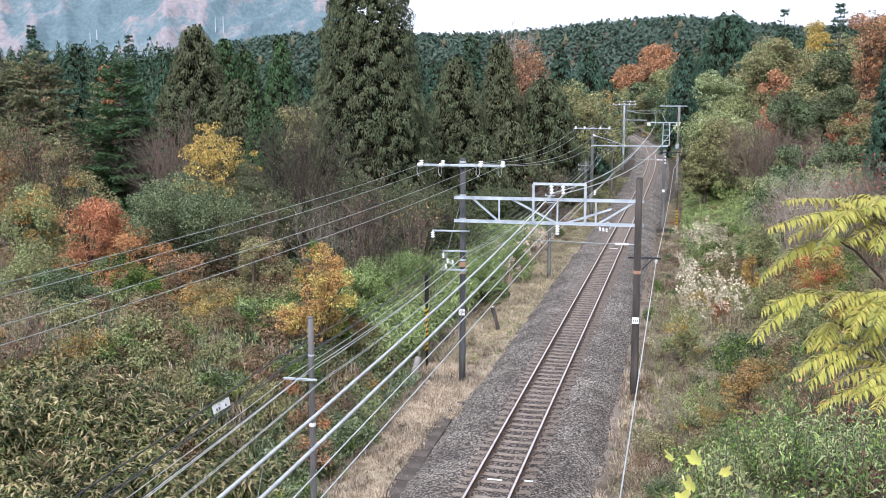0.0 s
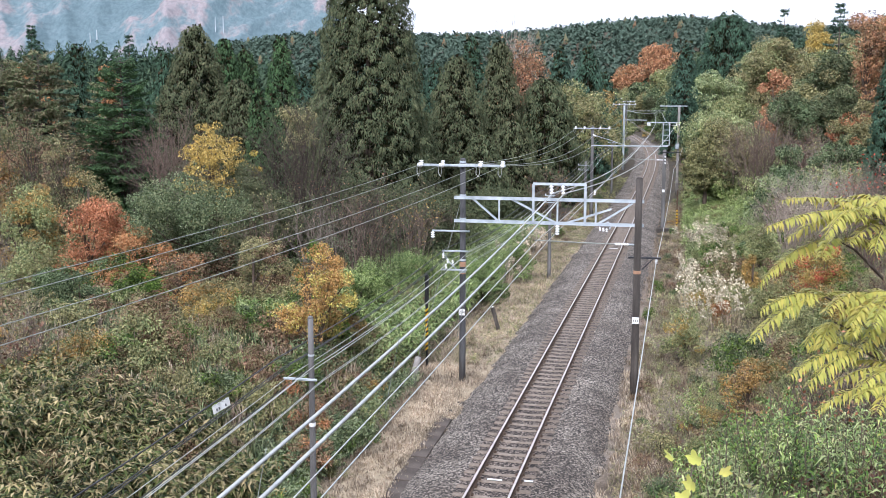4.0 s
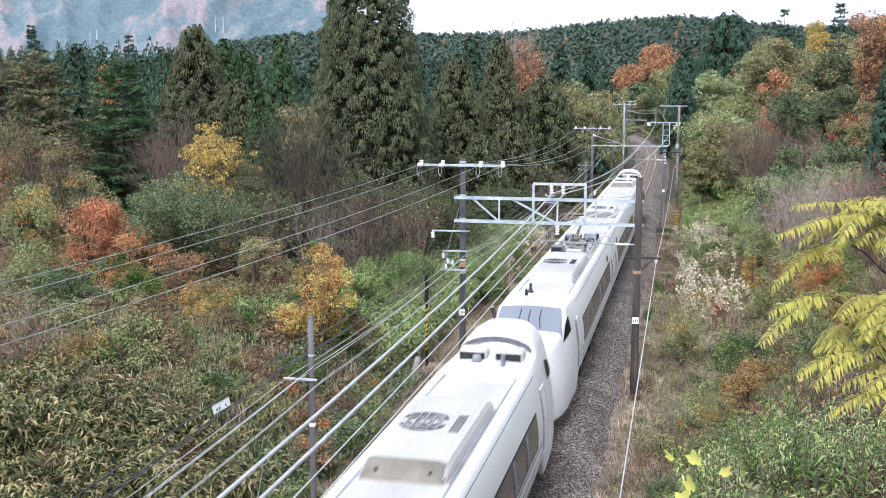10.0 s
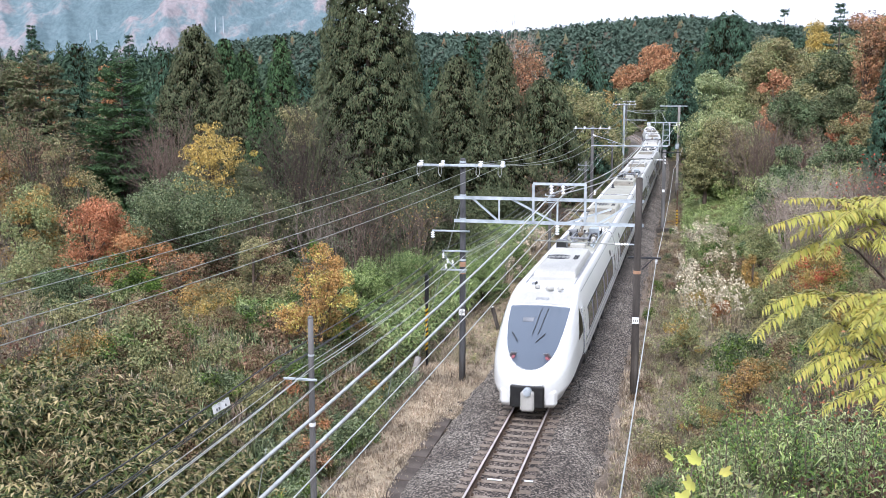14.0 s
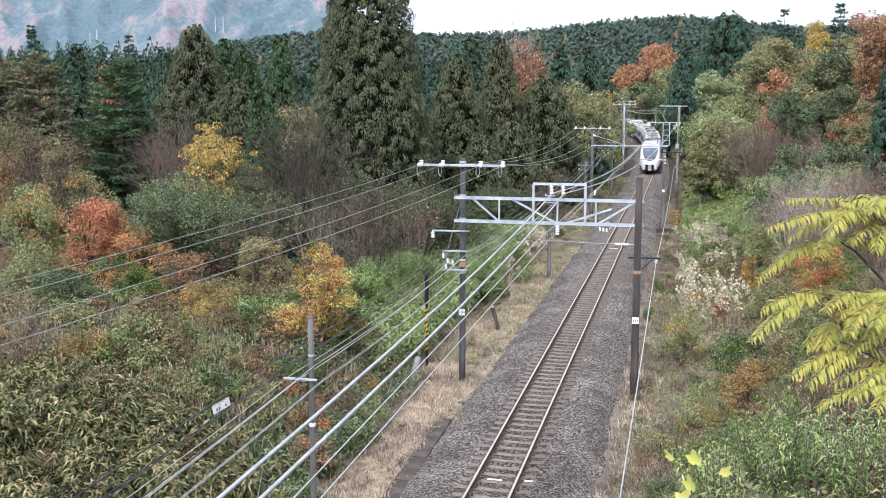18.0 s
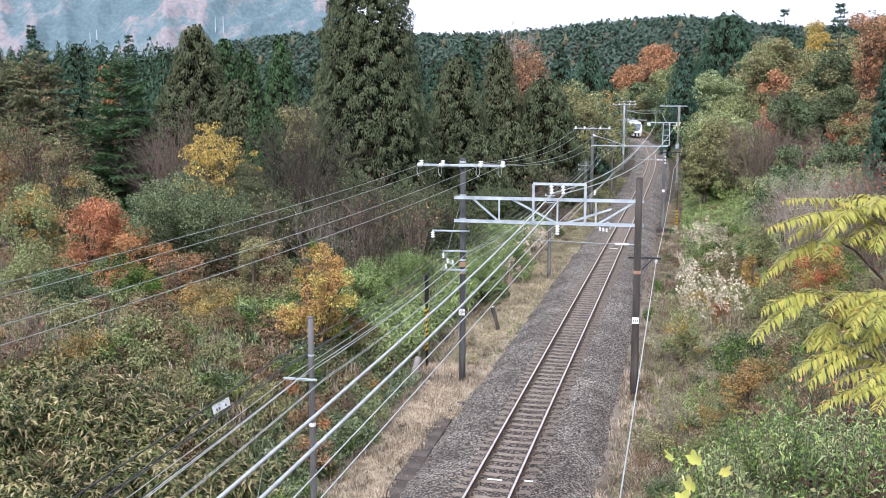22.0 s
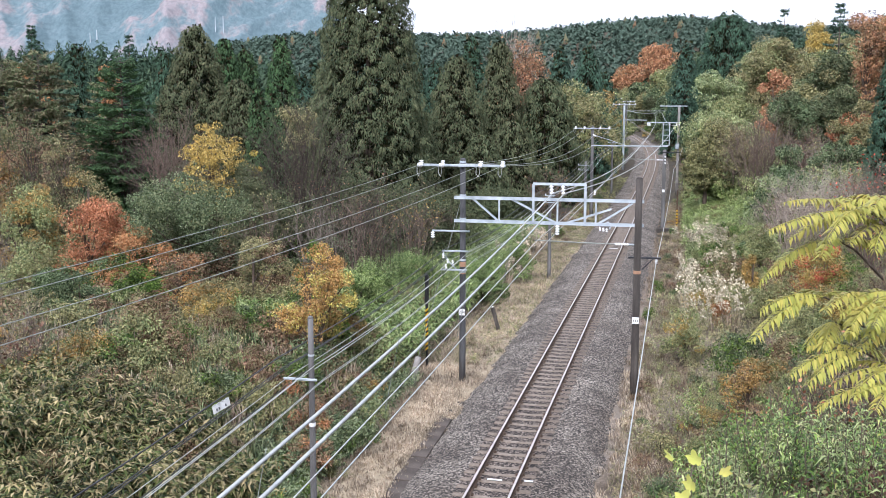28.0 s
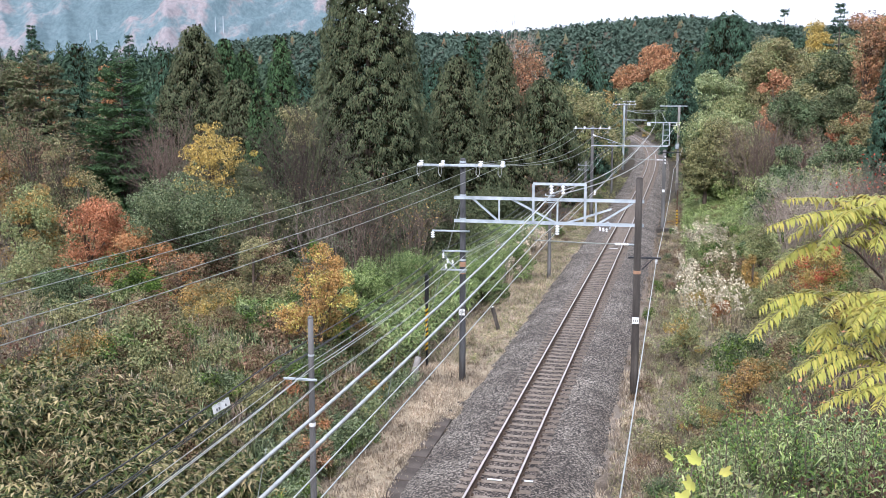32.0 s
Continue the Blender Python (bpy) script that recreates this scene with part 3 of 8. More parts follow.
def pole_mesh(h, r0, r1, foot=-0.9, mat=POLE_GREY, n=16):
    g = Geo()
    k = 6
    g.tube([(0, 0, foot + (h - foot) * i / k) for i in range(k + 1)], [r0 + (r1 - r0) * i / k for i in range(k + 1)], n)
    g.tube([(0, 0, h), (0, 0, h + 0.03), (0, 0, h + 0.05)], [r1, r1 * 0.9, r1 * 0.4], n)
    return g


def angle_bar(g, a, b, w=0.075, t=0.012):
    """An L-section bar from a to b."""
    a, b = Vector(a), Vector(b)
    d = (b - a).normalized()
    up = Vector((0, 0, 1)) if abs(d.z) < 0.9 else Vector((0, 1, 0))
    side = d.cross(up).normalized()
    up = side.cross(d).normalized()
    for s1, s2 in ((side, up), (up, side)):
        v = []
        for p in (a, b):
            for i, j in ((0, 0), (1, 0), (1, 1), (0, 1)):
                v.append(p + s1 * (i - 0.5) * w + s2 * ((j - 0.5) * t - (w / 2 if s1 is side else 0)))
        g.add(v, [(3, 2, 1, 0), (4, 5, 6, 7), (0, 1, 5, 4), (1, 2, 6, 5), (2, 3, 7, 6), (3, 0, 4, 7)])


def cross_arm_set(pole, z, width, pins, y=-0.2):
    """A level arm with porcelain pins standing on it, a part of pole."""
    part("cross_arm", Geo().box((0, y, z), (width, 0.09, 0.09), cut=0.012), GALV, pole, "galvanised steel arm")
    part("arm_clamp", Geo().box((0, y * 0.4, z), (0.3, 0.36, 0.12), cut=0.02), GALV, pole)
    for x in pins:
        part("insulator", insulator_geo((x, y, z + 0.04), (0, 0, 1), 2, 0.1, 0.07), PORCELAIN, pole, "white porcelain insulator", True)
        part("insulator", insulator_geo((x - math.copysign(0.02, x), y - 0.08, z), (math.copysign(0.25, x), -0.9, 0.1), 3, 0.085, 0.07), PORCELAIN, pole, "white porcelain insulator", True)
        part("jumper", Geo().tube([(x, y - 0.2, z), (x - 0.03, y - 0.12, z - 0.28), (x - 0.1, y, z - 0.42), (x - 0.2, y + 0.1, z - 0.3), (x - 0.2, y + 0.15, z)], 0.012, 5), WIRE_PALE, pole)


def plate(pole, z, r, w=0.24, h=0.24, text=""):
    pl = part("number_plate", Geo().box((0, -r - 0.012, z), (w, 0.012, h), cut=0.004), WHITE_PAINT, pole, "white enamel plate with dark figures")
    if text:
        cu = bpy.data.curves.new("figures", "FONT")
        cu.body, cu.size, cu.align_x, cu.align_y = text, h * 0.62, "CENTER", "CENTER"
        cu.materials.append(BLACK)
        ob = new("figures", cu)
        ob.parent = pl
        ob.matrix_basis = pose(0, -r - 0.021, z, 90, 0, 0)
    else:
        for k in range(3):
            part("figure_bar", Geo().box((-w * 0.27 + k * w * 0.27, -r - 0.02, z), (w * 0.1, 0.006, h * 0.32)), STEEL_DARK, pl)


# near portal: two concrete poles and a lattice beam
left_pole = tagged(new("catenary_pole"), "stained round concrete pole with a four-pin crossarm on top", "utility pole", "catenary poles")
left_pole.matrix_basis = on_line(39.3, -3.42)
part("shaft", pole_mesh(7.85, 0.125, 0.1, mat=POLE_DARK), POLE_DARK, left_pole, smooth=True)
cross_arm_set(left_pole, 7.63, 3.3, (-1.55, -0.72, 0.72, 1.55))
for z in (7.75, 6.5, 5.62, 4.05, 3.6):
    part("strap", Geo().tube([(0, 0, z - 0.04), (0, 0, z + 0.04)], 0.122, 16), GALV, left_pole)
part("rust_band", Geo().tube([(0, 0, 3.8), (0, 0, 3.98)], 0.119, 16), RUST_BAND, left_pole, "rust-stained steel band")
part("rust_band", Geo().tube([(0, 0, 3.52), (0, 0, 3.56)], 0.121, 16), RUST_BAND, left_pole, "rust-stained steel band")
plate(left_pole, 2.05, 0.116, text="204")
right_pole = tagged(new("catenary_pole"), "dark stained concrete pole carrying one end of the beam", "utility pole", "catenary poles")
right_pole.matrix_basis = on_line(38.5, 3.12)
part("shaft", pole_mesh(7.3, 0.145, 0.118, mat=CONCRETE_DARK), CONCRETE_DARK, right_pole, smooth=True)
part("rust_band", Geo().tube([(0, 0, 3.9), (0, 0, 4.02)], 0.139, 16), RUST_BAND, right_pole, "rust-stained steel band")
part("arm", Geo().box((0.25, 0, 4.48), (1.15, 0.07, 0.07), cut=0.01), STEEL_DARK, right_pole)
part("arm_brace", Geo().tube([(0.16, 0, 4.05), (0.55, 0, 4.45)], 0.018, 6), STEEL_DARK, right_pole)
part("insulator", insulator_geo((0.66, 0, 4.44), (0, 0, -1), 3, 0.06, 0.05), PORCELAIN, right_pole, smooth=True)
plate(right_pole, 2.22, 0.137)

beam = tagged(new("portal_beam"), "galvanised lattice beam spanning the track between two poles", "gantry")
beam.matrix_basis = on_line(38.9, 0, 0)
X0, X1, ZB, ZT = -3.62, 3.3, 5.62, 6.48
for name, z in (("top_chord", ZT), ("bottom_chord", ZB)):
    g = Geo()
    angle_bar(g, (X0, -0.2, z), (X1, -0.2, z), 0.11, 0.014)
    part(name, g, GALV, beam)
for a, b in (((-2.95, ZT), (-1.92, ZB)), ((-1.92, ZT), (-1.92, ZB)), ((-1.5, ZT), (0.18, ZB)), ((-0.2, ZB), (-0.2, ZB)), ((0.5, ZB), (2.15, ZT - 0.3)), ((0.22, ZB), (0.22, ZT)), ((1.6, ZT), (1.6, ZB)), ((1.66, ZB), (2.9, ZT - 0.08))):
    if a == b:
        continue
    g = Geo()
    angle_bar(g, (a[0], -0.2, a[1]), (b[0], -0.2, b[1]), 0.065, 0.01)
    part("lattice_bar", g, GALV, beam)
for x in (-0.66, 1.22):
    g = Geo()
    angle_bar(g, (x, -0.22, ZB), (x, -0.22, 7.02), 0.09, 0.012)
    part("hanger_post", g, GALV, beam)
g = Geo()
angle_bar(g, (-0.68, -0.22, 7.04), (1.26, -0.22, 7.04), 0.085, 0.012)
part("hanger_bar", g, GALV, beam)
for x in (-0.02, 0.4):
    part("insulator", insulator_geo((x, -0.22, 7.0), (0.1, -0.1, -1), 3, 0.09, 0.11), PORCELAIN, beam, "white porcelain insulator", True)
part("insulator", insulator_geo((1.55, -0.2, 6.85), (0, 0, -1), 3, 0.05, 0.06), PORCELAIN, beam, "white porcelain insulator", True)
part("insulator", insulator_geo((0.22, -0.2, 5.55), (0, 0, -1), 4, 0.1, 0.09), PORCELAIN, beam, "white porcelain insulator", True)
for k in range(3):
    part("insulator", insulator_geo((1.75 + 0.12 * k, -0.2, 5.52 - 0.02 * k), (0.1, 0, -1), 2, 0.05, 0.07), PORCELAIN, beam, "white porcelain insulator", True)
part("spring_hook", Geo().tube([(1.9, -0.2, 5.62), (2.05, -0.2, 5.7), (2.15, -0.2, 5.6), (2.1, -0.2, 5.45)], 0.03, 6), GALV, beam)
arm = tagged(new("registration_arm"), "grey tubular pull-off arm steadying the contact wire", "wire support")
arm.matrix_basis = on_line(38.6)
part("rod", Geo().tube([(-0.6, 0, 4.98), (1.9, 0, 4.93), (2.3, 0, 4.93)], 0.022, 8), WIRE_GREY, arm)
part("insulator", insulator_geo((2.3, 0, 4.93), (1, 0, 0), 5, 0.06, 0.1), PORCELAIN, arm, "white porcelain insulator", True)
part("end_rod", Geo().tube([(2.8, 0, 4.93), (3.0, 0, 4.93)], 0.03, 8), GALV, arm)

# side brackets for cables on the near pole
bracket = tagged(new("cable_bracket"), "galvanised bracket with insulators on the pole", "wire support")
bracket.matrix_basis = on_line(39.3, -3.42)
for z, x0, x1 in ((5.16, -1.15, 0.3), (4.4, -0.75, 0.25), (3.68, -0.8, 0.2)):
    part("bracket_arm", Geo().box(((x0 + x1) / 2, -0.17, z), (x1 - x0, 0.06, 0.06), cut=0.01), GALV, bracket)
part("bracket_brace", Geo().tube([(-0.75, -0.17, 4.4), (-0.5, -0.17, 4.0), (-0.2, -0.17, 3.7)], 0.02, 6), GALV, bracket)
part("insulator", insulator_geo((-1.12, -0.17, 5.13), (0, 0, -1), 3, 0.09, 0.08), PORCELAIN, bracket, "white porcelain insulator", True)
for x, z in ((-0.72, 4.3), (-0.55, 4.1), (-0.35, 4.05), (-0.62, 3.9)):
    part("insulator", insulator_geo((x, -0.2, z), (0.2, -0.3, -1), 3, 0.055, 0.06), PORCELAIN, bracket, "white porcelain insulator", True)
part("drop_wire", Geo().tube([(-1.12, -0.17, 4.9), (-1.13, -0.17, 3.3)], 0.008, 4), WIRE_DARK, bracket)


def sag_points(a, b, dip, n=14):
    a, b = Vector(a), Vector(b)
    return [a.lerp(b, i / n) - Vector((0, 0, 4 * dip * (i / n) * (1 - i / n))) for i in range(n + 1)]


def wire(label, mat, rad, spans, name="overhead_wire", cat="wire", group=""):
    """A wire over spans of ((s, e, z), (s, e, z), dip)."""
    g = Geo()
    pts = []
    for a, b, dip in spans:
        q = sag_points(at(*a), at(*b), dip)
        pts += q if not pts else q[1:]
    g.tube(pts, rad, 6)
    return tagged(part(name, g, mat, smooth=True), label, cat, group)


# twin messenger cables over the track
for k, (e0, e1, e2) in enumerate(((0.55, 0.0, 1.15), (0.95, 0.42, 3.35))):
    for w in (0.0,):
        wire("thick bright aluminium messenger cable above the track", WIRE_PALE, 0.024, [((-12.7, e0 + w, 6.9), (38.9, e1 + w, 6.68), 0.62), ((38.9, e1 + w, 6.68), (118.5, e2 + w, 6.95), 1.15), ((118.5, e2 + w, 6.95), (171.9, e2 * 0.4 + w, 7.0), 0.6), ((171.9, e2 * 0.4 + w, 7.0), (298.5, w, 7.0), 0.9)], group="messenger cables")
# contact wires
for e0, e1, e2 in ((0.25, -0.5, 0.15), (0.55, -0.1, -0.15)):
    wire("thin bright contact wire over the track", WIRE_PALE, 0.012, [((-12.7, e0, 5.05), (38.9, e1, 4.97), 0.05), ((38.9, e1, 4.97), (86.8, e2, 5.12), 0.06), ((86.8, e2, 5.12), (135.7, -e2, 5.15), 0.05), ((135.7, -e2, 5.15), (298.5, 0, 5.3), 0.05)], group="contact wires")
# droppers between messenger and contact wire
for s in np.arange(6, 118, 5.5):
    wire("thin dropper hanging from the messenger cable", WIRE_GREY, 0.005, [((s, 0.3, 6.3 if s < 39 else 5.9), (s, 0.05, 5.05), 0)], "dropper", "wire", "droppers")
# four feeder wires on the crossarm
for k, x in enumerate((-1.55, -0.72, 0.72, 1.55)):
    a = at(39.3, -3.42 + x, 7.66)
    b = Vector((-12.6 + 0.93 * x, -5.4 - 0.25 * x, 7.55))
    g = Geo().tube(sag_points(b, a, 0.55, 20), 0.008, 5)
    tagged(part("overhead_wire", g, WIRE_GREY, smooth=True), "thin grey feeder wire on porcelain pins", "wire", "feeder wires")
    wire("thin grey feeder wire on porcelain pins", WIRE_GREY, 0.0105, [((39.3, -3.42 + x, 7.66), (96.8, -3.7 + x, 7.3), 0.95), ((96.8, -3.7 + x, 7.3), (152.9, -4 + x, 8.7), 1.0), ((152.9, -4 + x, 8.7), (209.8, -4 + x, 8.6), 1.0)], group="feeder wires")
# cables on the west side poles
for k, (de, z, mat, r) in enumerate(((-0.62, 4.42, WIRE_DARK, 0.0144), (-0.5, 4.2, WIRE_DARK, 0.0115), (-0.3, 4.3, WIRE_DARK, 0.0101), (-0.36, 4.02, WIRE_PALE, 0.0072), (-0.15, 3.95, WIRE_PALE, 0.0086), (-0.05, 4.1, WIRE_DARK, 0.0086), (0.25, 4.3, WIRE_PALE, 0.0079), (0.42, 3.95, WIRE_PALE, 0.0065), (0.5, 4.05, WIRE_PALE, 0.0058))):
    e = -3.35 + de
    wire("black sheathed line cable on side brackets" if mat is WIRE_DARK else "thin pale line wire on side brackets", mat, r, [((-9.0, e - 0.1, z + 0.2), (22.3, e, z), 0.3), ((22.3, e, z), (39.3, e - 0.1, z + 0.05), 0.16), ((39.3, e - 0.1, z + 0.05), (63.3, e + 0.15, z + 0.1), 0.25), ((63.3, e + 0.15, z + 0.1), (96.8, e, z + 0.6), 0.4), ((96.8, e, z + 0.6), (152.9, e - 0.4, z + 1.0), 0.5)], "line_cable", "cable", "line cables")
wire("bright return wire along the east poles", WIRE_PALE, 0.014, [((-10.9, 4.15, 4.7), (38.5, 3.78, 4.36), 0.12), ((38.5, 3.78, 4.36), (86.8, 3.7, 4.4), 0.5), ((86.8, 3.7, 4.4), (118.5, 4.3, 5.0), 0.3)])
# warning tag on a cable
TRIM_BAR = surface("faded_grey_print", [lin("55565a"), lin("68696c"), lin("7d7e80")], 6, 0.6, 0, 0, 40)
tag = tagged(new("cable_tag"), "white plastic warning tag clipped to a black cable", "tag")
tag.matrix_basis = on_line(19.3, -3.97, 4.28, radians(-28)) @ Matrix.Rotation(radians(14), 4, "X")
part("panel", Geo().box((0, 0, -0.1), (0.012, 0.42, 0.17), cut=0.004), WHITE_PAINT, tag)
for k in range(4):
    part("clip", Geo().box((0.004, -0.15 + 0.1 * k, -0.012), (0.024, 0.06, 0.03), cut=0.008), WIRE_PALE, tag)
for k in (-0.12, -0.06, 0.1):
    part("lettering_bar", Geo().box((0.009, k, -0.12), (0.006, 0.03, 0.05)), TRIM_BAR, tag)

# slim cable pole in the foreground and those further on
def cable_pole(s, e, h, r, label, arms=(), pins=True):
    ob = tagged(new("cable_pole"), label, "utility pole", "cable poles")
    ob.matrix_basis = on_line(s, e)
    part("shaft", pole_mesh(h, r * 1.25, r, mat=POLE_GREY, n=12), POLE_GREY, ob, smooth=True)
    for z, x0, x1 in arms:
        part("cross_arm", Geo().box(((x0 + x1) / 2, -r - 0.03, z), (x1 - x0, 0.05, 0.05), cut=0.008), GALV, ob)
        if pins:
            part("insulator", insulator_geo((x0 + 0.05, -r - 0.03, z + 0.02), (0, 0, 1), 2, 0.05, 0.05), PORCELAIN, ob, smooth=True)
    return ob


fp = cable_pole(22.3, -3.2, 5.35, 0.062, "slim grey concrete cable pole with a small white band", ((3.98, -0.62, 0.16),), False)
part("white_band", Geo().tube([(0, 0, 2.9), (0, 0, 2.98)], 0.076, 12), WHITE_PAINT, fp)
part("strap", Geo().tube([(0, 0, 4.5), (0, 0, 4.54)], 0.075, 12), GALV, fp)
part("strap", Geo().tube([(0, 0, 3.94), (0, 0, 3.98)], 0.075, 12), GALV, fp)
cable_pole(63.3, -3.2, 4.6, 0.09, "short grey cable pole with white insulators beside the ballast", ((4.3, -0.3, 0.3), (3.9, -0.3, 0.3)))
cable_pole(88.6, -3.5, 4.8, 0.09, "short grey cable pole beside the ballast", ((4.5, -0.6, 0.3), (4.1, -0.6, 0.3)))
cable_pole(118.5, -3.4, 5.2, 0.1, "short grey cable pole beside the ballast", ((5.0, -0.5, 0.5),))

# guy wire of the near pole, its concrete anchor and striped guard
guy = tagged(new("guy_anchor"), "leaning concrete anchor stub holding the pole's guy wire", "guy wire")
guy.matrix_basis = on_line(38.5, -5.1)
part("stub", Geo().tube([(-0.15, -0.1, -0.95), (0.1, 0.15, 0.35)], [0.15, 0.12], 10), CONCRETE, guy, smooth=True)
part("stay_wire", Geo().tube([(0.1, 0.15, 0.33), (1.62, 0.75, 6.3)], 0.012, 5), WIRE_GREY, guy)
guard = tagged(new("guy_guard"), "black and yellow striped guard tube on a stay", "guard tube")
guard.matrix_basis = on_line(41.2, -5.3)
part("tube", Geo().tube([(0, 0, -0.9), (0, 0, 3.1)], 0.055, 10), BLACK, guard)
part("sleeve", Geo().tube([(0, 0, 1.95), (0, 0, 3.05)], 0.085, 10), BLACK, guard)
for k in range(9):
    z = 0.0 + k * 0.2
    g = Geo()
    ring = [(0.058 * math.cos(a * math.pi / 5), 0.058 * math.sin(a * math.pi / 5)) for a in range(10)]
    g.add([(x, y, z + 0.05 * x / 0.058 + dz) for dz in (0, 0.1) for x, y in ring], [(i, (i + 1) % 10, 10 + (i + 1) % 10, 10 + i) for i in range(10)])
    part("yellow_stripe", g, YELLOW, guard)
stake = tagged(new("marker_stake"), "leaning dark wooden marker stake in dry grass", "stake")
stake.matrix_basis = on_line(48.2, -3.75)
part("post", Geo().box((0, 0, -0.1), (0.16, 0.14, 1.1), Matrix.Rotation(radians(-16), 3, "Y"), cut=0.02), CONCRETE_DARK, stake)
part("cap", Geo().box((-0.13, 0, 0.42), (0.1, 0.1, 0.12), cut=0.02), WHITE_PAINT, stake)


# further supports
def steel_mast(s, e, h, arm_z=None, label="grey concrete catenary mast beyond the near portal", arm_w=3.3, mat=POLE_GREY):
    ob = tagged(new("catenary_pole"), label, "utility pole", "catenary poles")
    ob.matrix_basis = on_line(s, e)
    part("shaft", pole_mesh(h, 0.16, 0.13, mat=mat, n=12), mat, ob, smooth=True)
    if arm_z:
        cross_arm_set(ob, arm_z, arm_w, (-1.5, -0.7, 0.7, 1.5))
    return ob


m2 = steel_mast(96.8, -3.7, 7.45, 7.3)
part("side_arm", Geo().box((3.3, -0.1, 5.75), (6.8, 0.1, 0.1), cut=0.015), GALV, m2, "galvanised cantilever beam")
part("tie_rod", Geo().tube([(0, -0.1, 6.75), (3.0, -0.1, 5.8)], 0.02, 6), GALV, m2)
part("insulator", insulator_geo((0.05, -0.2, 6.75), (0.8, -0.2, -0.5), 3, 0.1, 0.1), PORCELAIN, m2, smooth=True)
m3 = steel_mast(152.9, -4.0, 8.75, 8.6, label="blue-grey steel mast beside the curve", mat=GALV)
part("side_arm", Geo().box((1.6, -0.1, 6.4), (3.2, 0.1, 0.1), cut=0.015), GALV, m3, "galvanised cantilever arm")
m4 = steel_mast(209.8, -4.0, 8.6, 8.4)
part("side_arm", Geo().box((4.2, -0.1, 6.6), (8.6, 0.07, 0.07), cut=0.015), GALV, m4, "galvanised cantilever beam")
steel_mast(209.8, 4.6, 9.0)
steel_mast(262.3, -4.0, 9.0, 8.8)
r2 = steel_mast(86.8, 2.95, 5.9, label="short dark concrete pole standing beside a concrete block")
part("pull_off_rod", Geo().tube([(-3.0, 0, 5.18), (-0.6, 0, 5.12)], 0.024, 6), WIRE_GREY, r2)
part("insulator", insulator_geo((-0.62, 0, 5.12), (1, 0, 0), 5, 0.06, 0.1), PORCELAIN, r2, smooth=True)
part("arm", Geo().box((0.5, -0.1, 5.75), (1.6, 0.08, 0.08), cut=0.01), STEEL_DARK, r2)
for z in (5.45, 5.2, 4.95):
    part("insulator", insulator_geo((0.05, -0.2, z), (0.2, -0.4, -1), 2, 0.07, 0.07), PORCELAIN, r2, smooth=True)
part("tag", Geo().box((0, -0.17, 2.65), (0.2, 0.015, 0.22), cut=0.004), WHITE_PAINT, r2, "white plate")
slab = tagged(part("concrete_block", Geo().box((0.1, 0, -0.5), (1.7, 0.5, 0.42), cut=0.04), CONCRETE_DARK), "weathered concrete block at the foot of a pole", "concrete block")
slab.matrix_basis = on_line(86.1, 3.2)
t5 = steel_mast(118.5, 3.7, 9.1, label="tall concrete mast with a lattice drop bracket over the track", mat=CONCRETE)
part("cross_bar", Geo().box((-1.6, -0.15, 7.25), (3.6, 0.1, 0.1), cut=0.012), GALV, t5)
for x in (-1.65, -0.95):
    g = Geo()
    angle_bar(g, (x, -0.2, 7.25), (x, -0.2, 4.75), 0.09, 0.012)
    part("drop_post", g, GALV, t5)
for k in range(5):
    z = 4.78 + k * 0.56
    g = Geo()
    angle_bar(g, (-1.65, -0.2, z), (-0.95, -0.2, z), 0.06, 0.01)
    part("rung", g, GALV, t5)
for x in (-3.1, -3.3, -0.25, 0.05):
    part("insulator", insulator_geo((x, -0.25, 7.2), (0.1, 0, -1), 3, 0.1, 0.1), PORCELAIN, t5, smooth=True)
part("junction_box", Geo().box((-0.1, -0.25, 4.7), (0.35, 0.3, 0.55), cut=0.03), GALV, t5, "grey metal junction box")
part("head_bar", Geo().box((-0.6, -0.1, 9.05), (2.9, 0.1, 0.1), cut=0.01), GALV, t5)
post = tagged(new("guy_guard"), "black and yellow striped guard tube on a stay", "guard tube")
post.matrix_basis = on_line(88.2, 4.05)
part("tube", Geo().tube([(0, 0, -0.8), (0, 0, 2.6)], 0.07, 8), RUST, post)
for k in range(6):
    part("yellow_stripe", Geo().tube([(0, 0, -0.4 + k * 0.25), (0, 0, -0.28 + k * 0.25)], 0.076, 8), YELLOW, post)


# ---- the express train: eight cars ----
BODY_WHITE = surface("white_train_paint", [lin("d4d4d0"), lin("dededa"), lin("e8e7e2")], 0.7, 0.35, 0, 0.02, 12, coat=0.25, stretch=(1, 0.3, 1))
ROOF_WHITE = surface("dusty_white_roof_paint", [lin("a6a49d"), lin("b8b6af"), lin("c8c6bf")], 0.8, 0.6, 0, 0.05, 14, stretch=(1, 0.25, 1))
ROOF_DUSTY = surface("grimy_grey_roof_paint", [lin("908e82"), lin("a2a092"), lin("b0aea0")], 0.8, 0.65, 0, 0.05, 14, stretch=(1, 0.25, 1))
ROOF_GREY = surface("grey_roof_panel", [lin("6f7173"), lin("8a8c8e"), lin("a3a5a6")], 1.5, 0.6, 0, 0.06, 20)
# beige casing, darkened so that cooler fronts carry their soft shade
AC_BEIGE = surface("beige_casing_with_cowl_shade", [lin("605b50"), lin("7a7568"), lin("918c7e")], 1.5, 0.6, 0, 0.05, 16)
UNDER = surface("grimy_underframe", [lin("1c1a19"), lin("2d2a28"), lin("45403c")], 3, 0.8, 0.1, 0.2, 30)
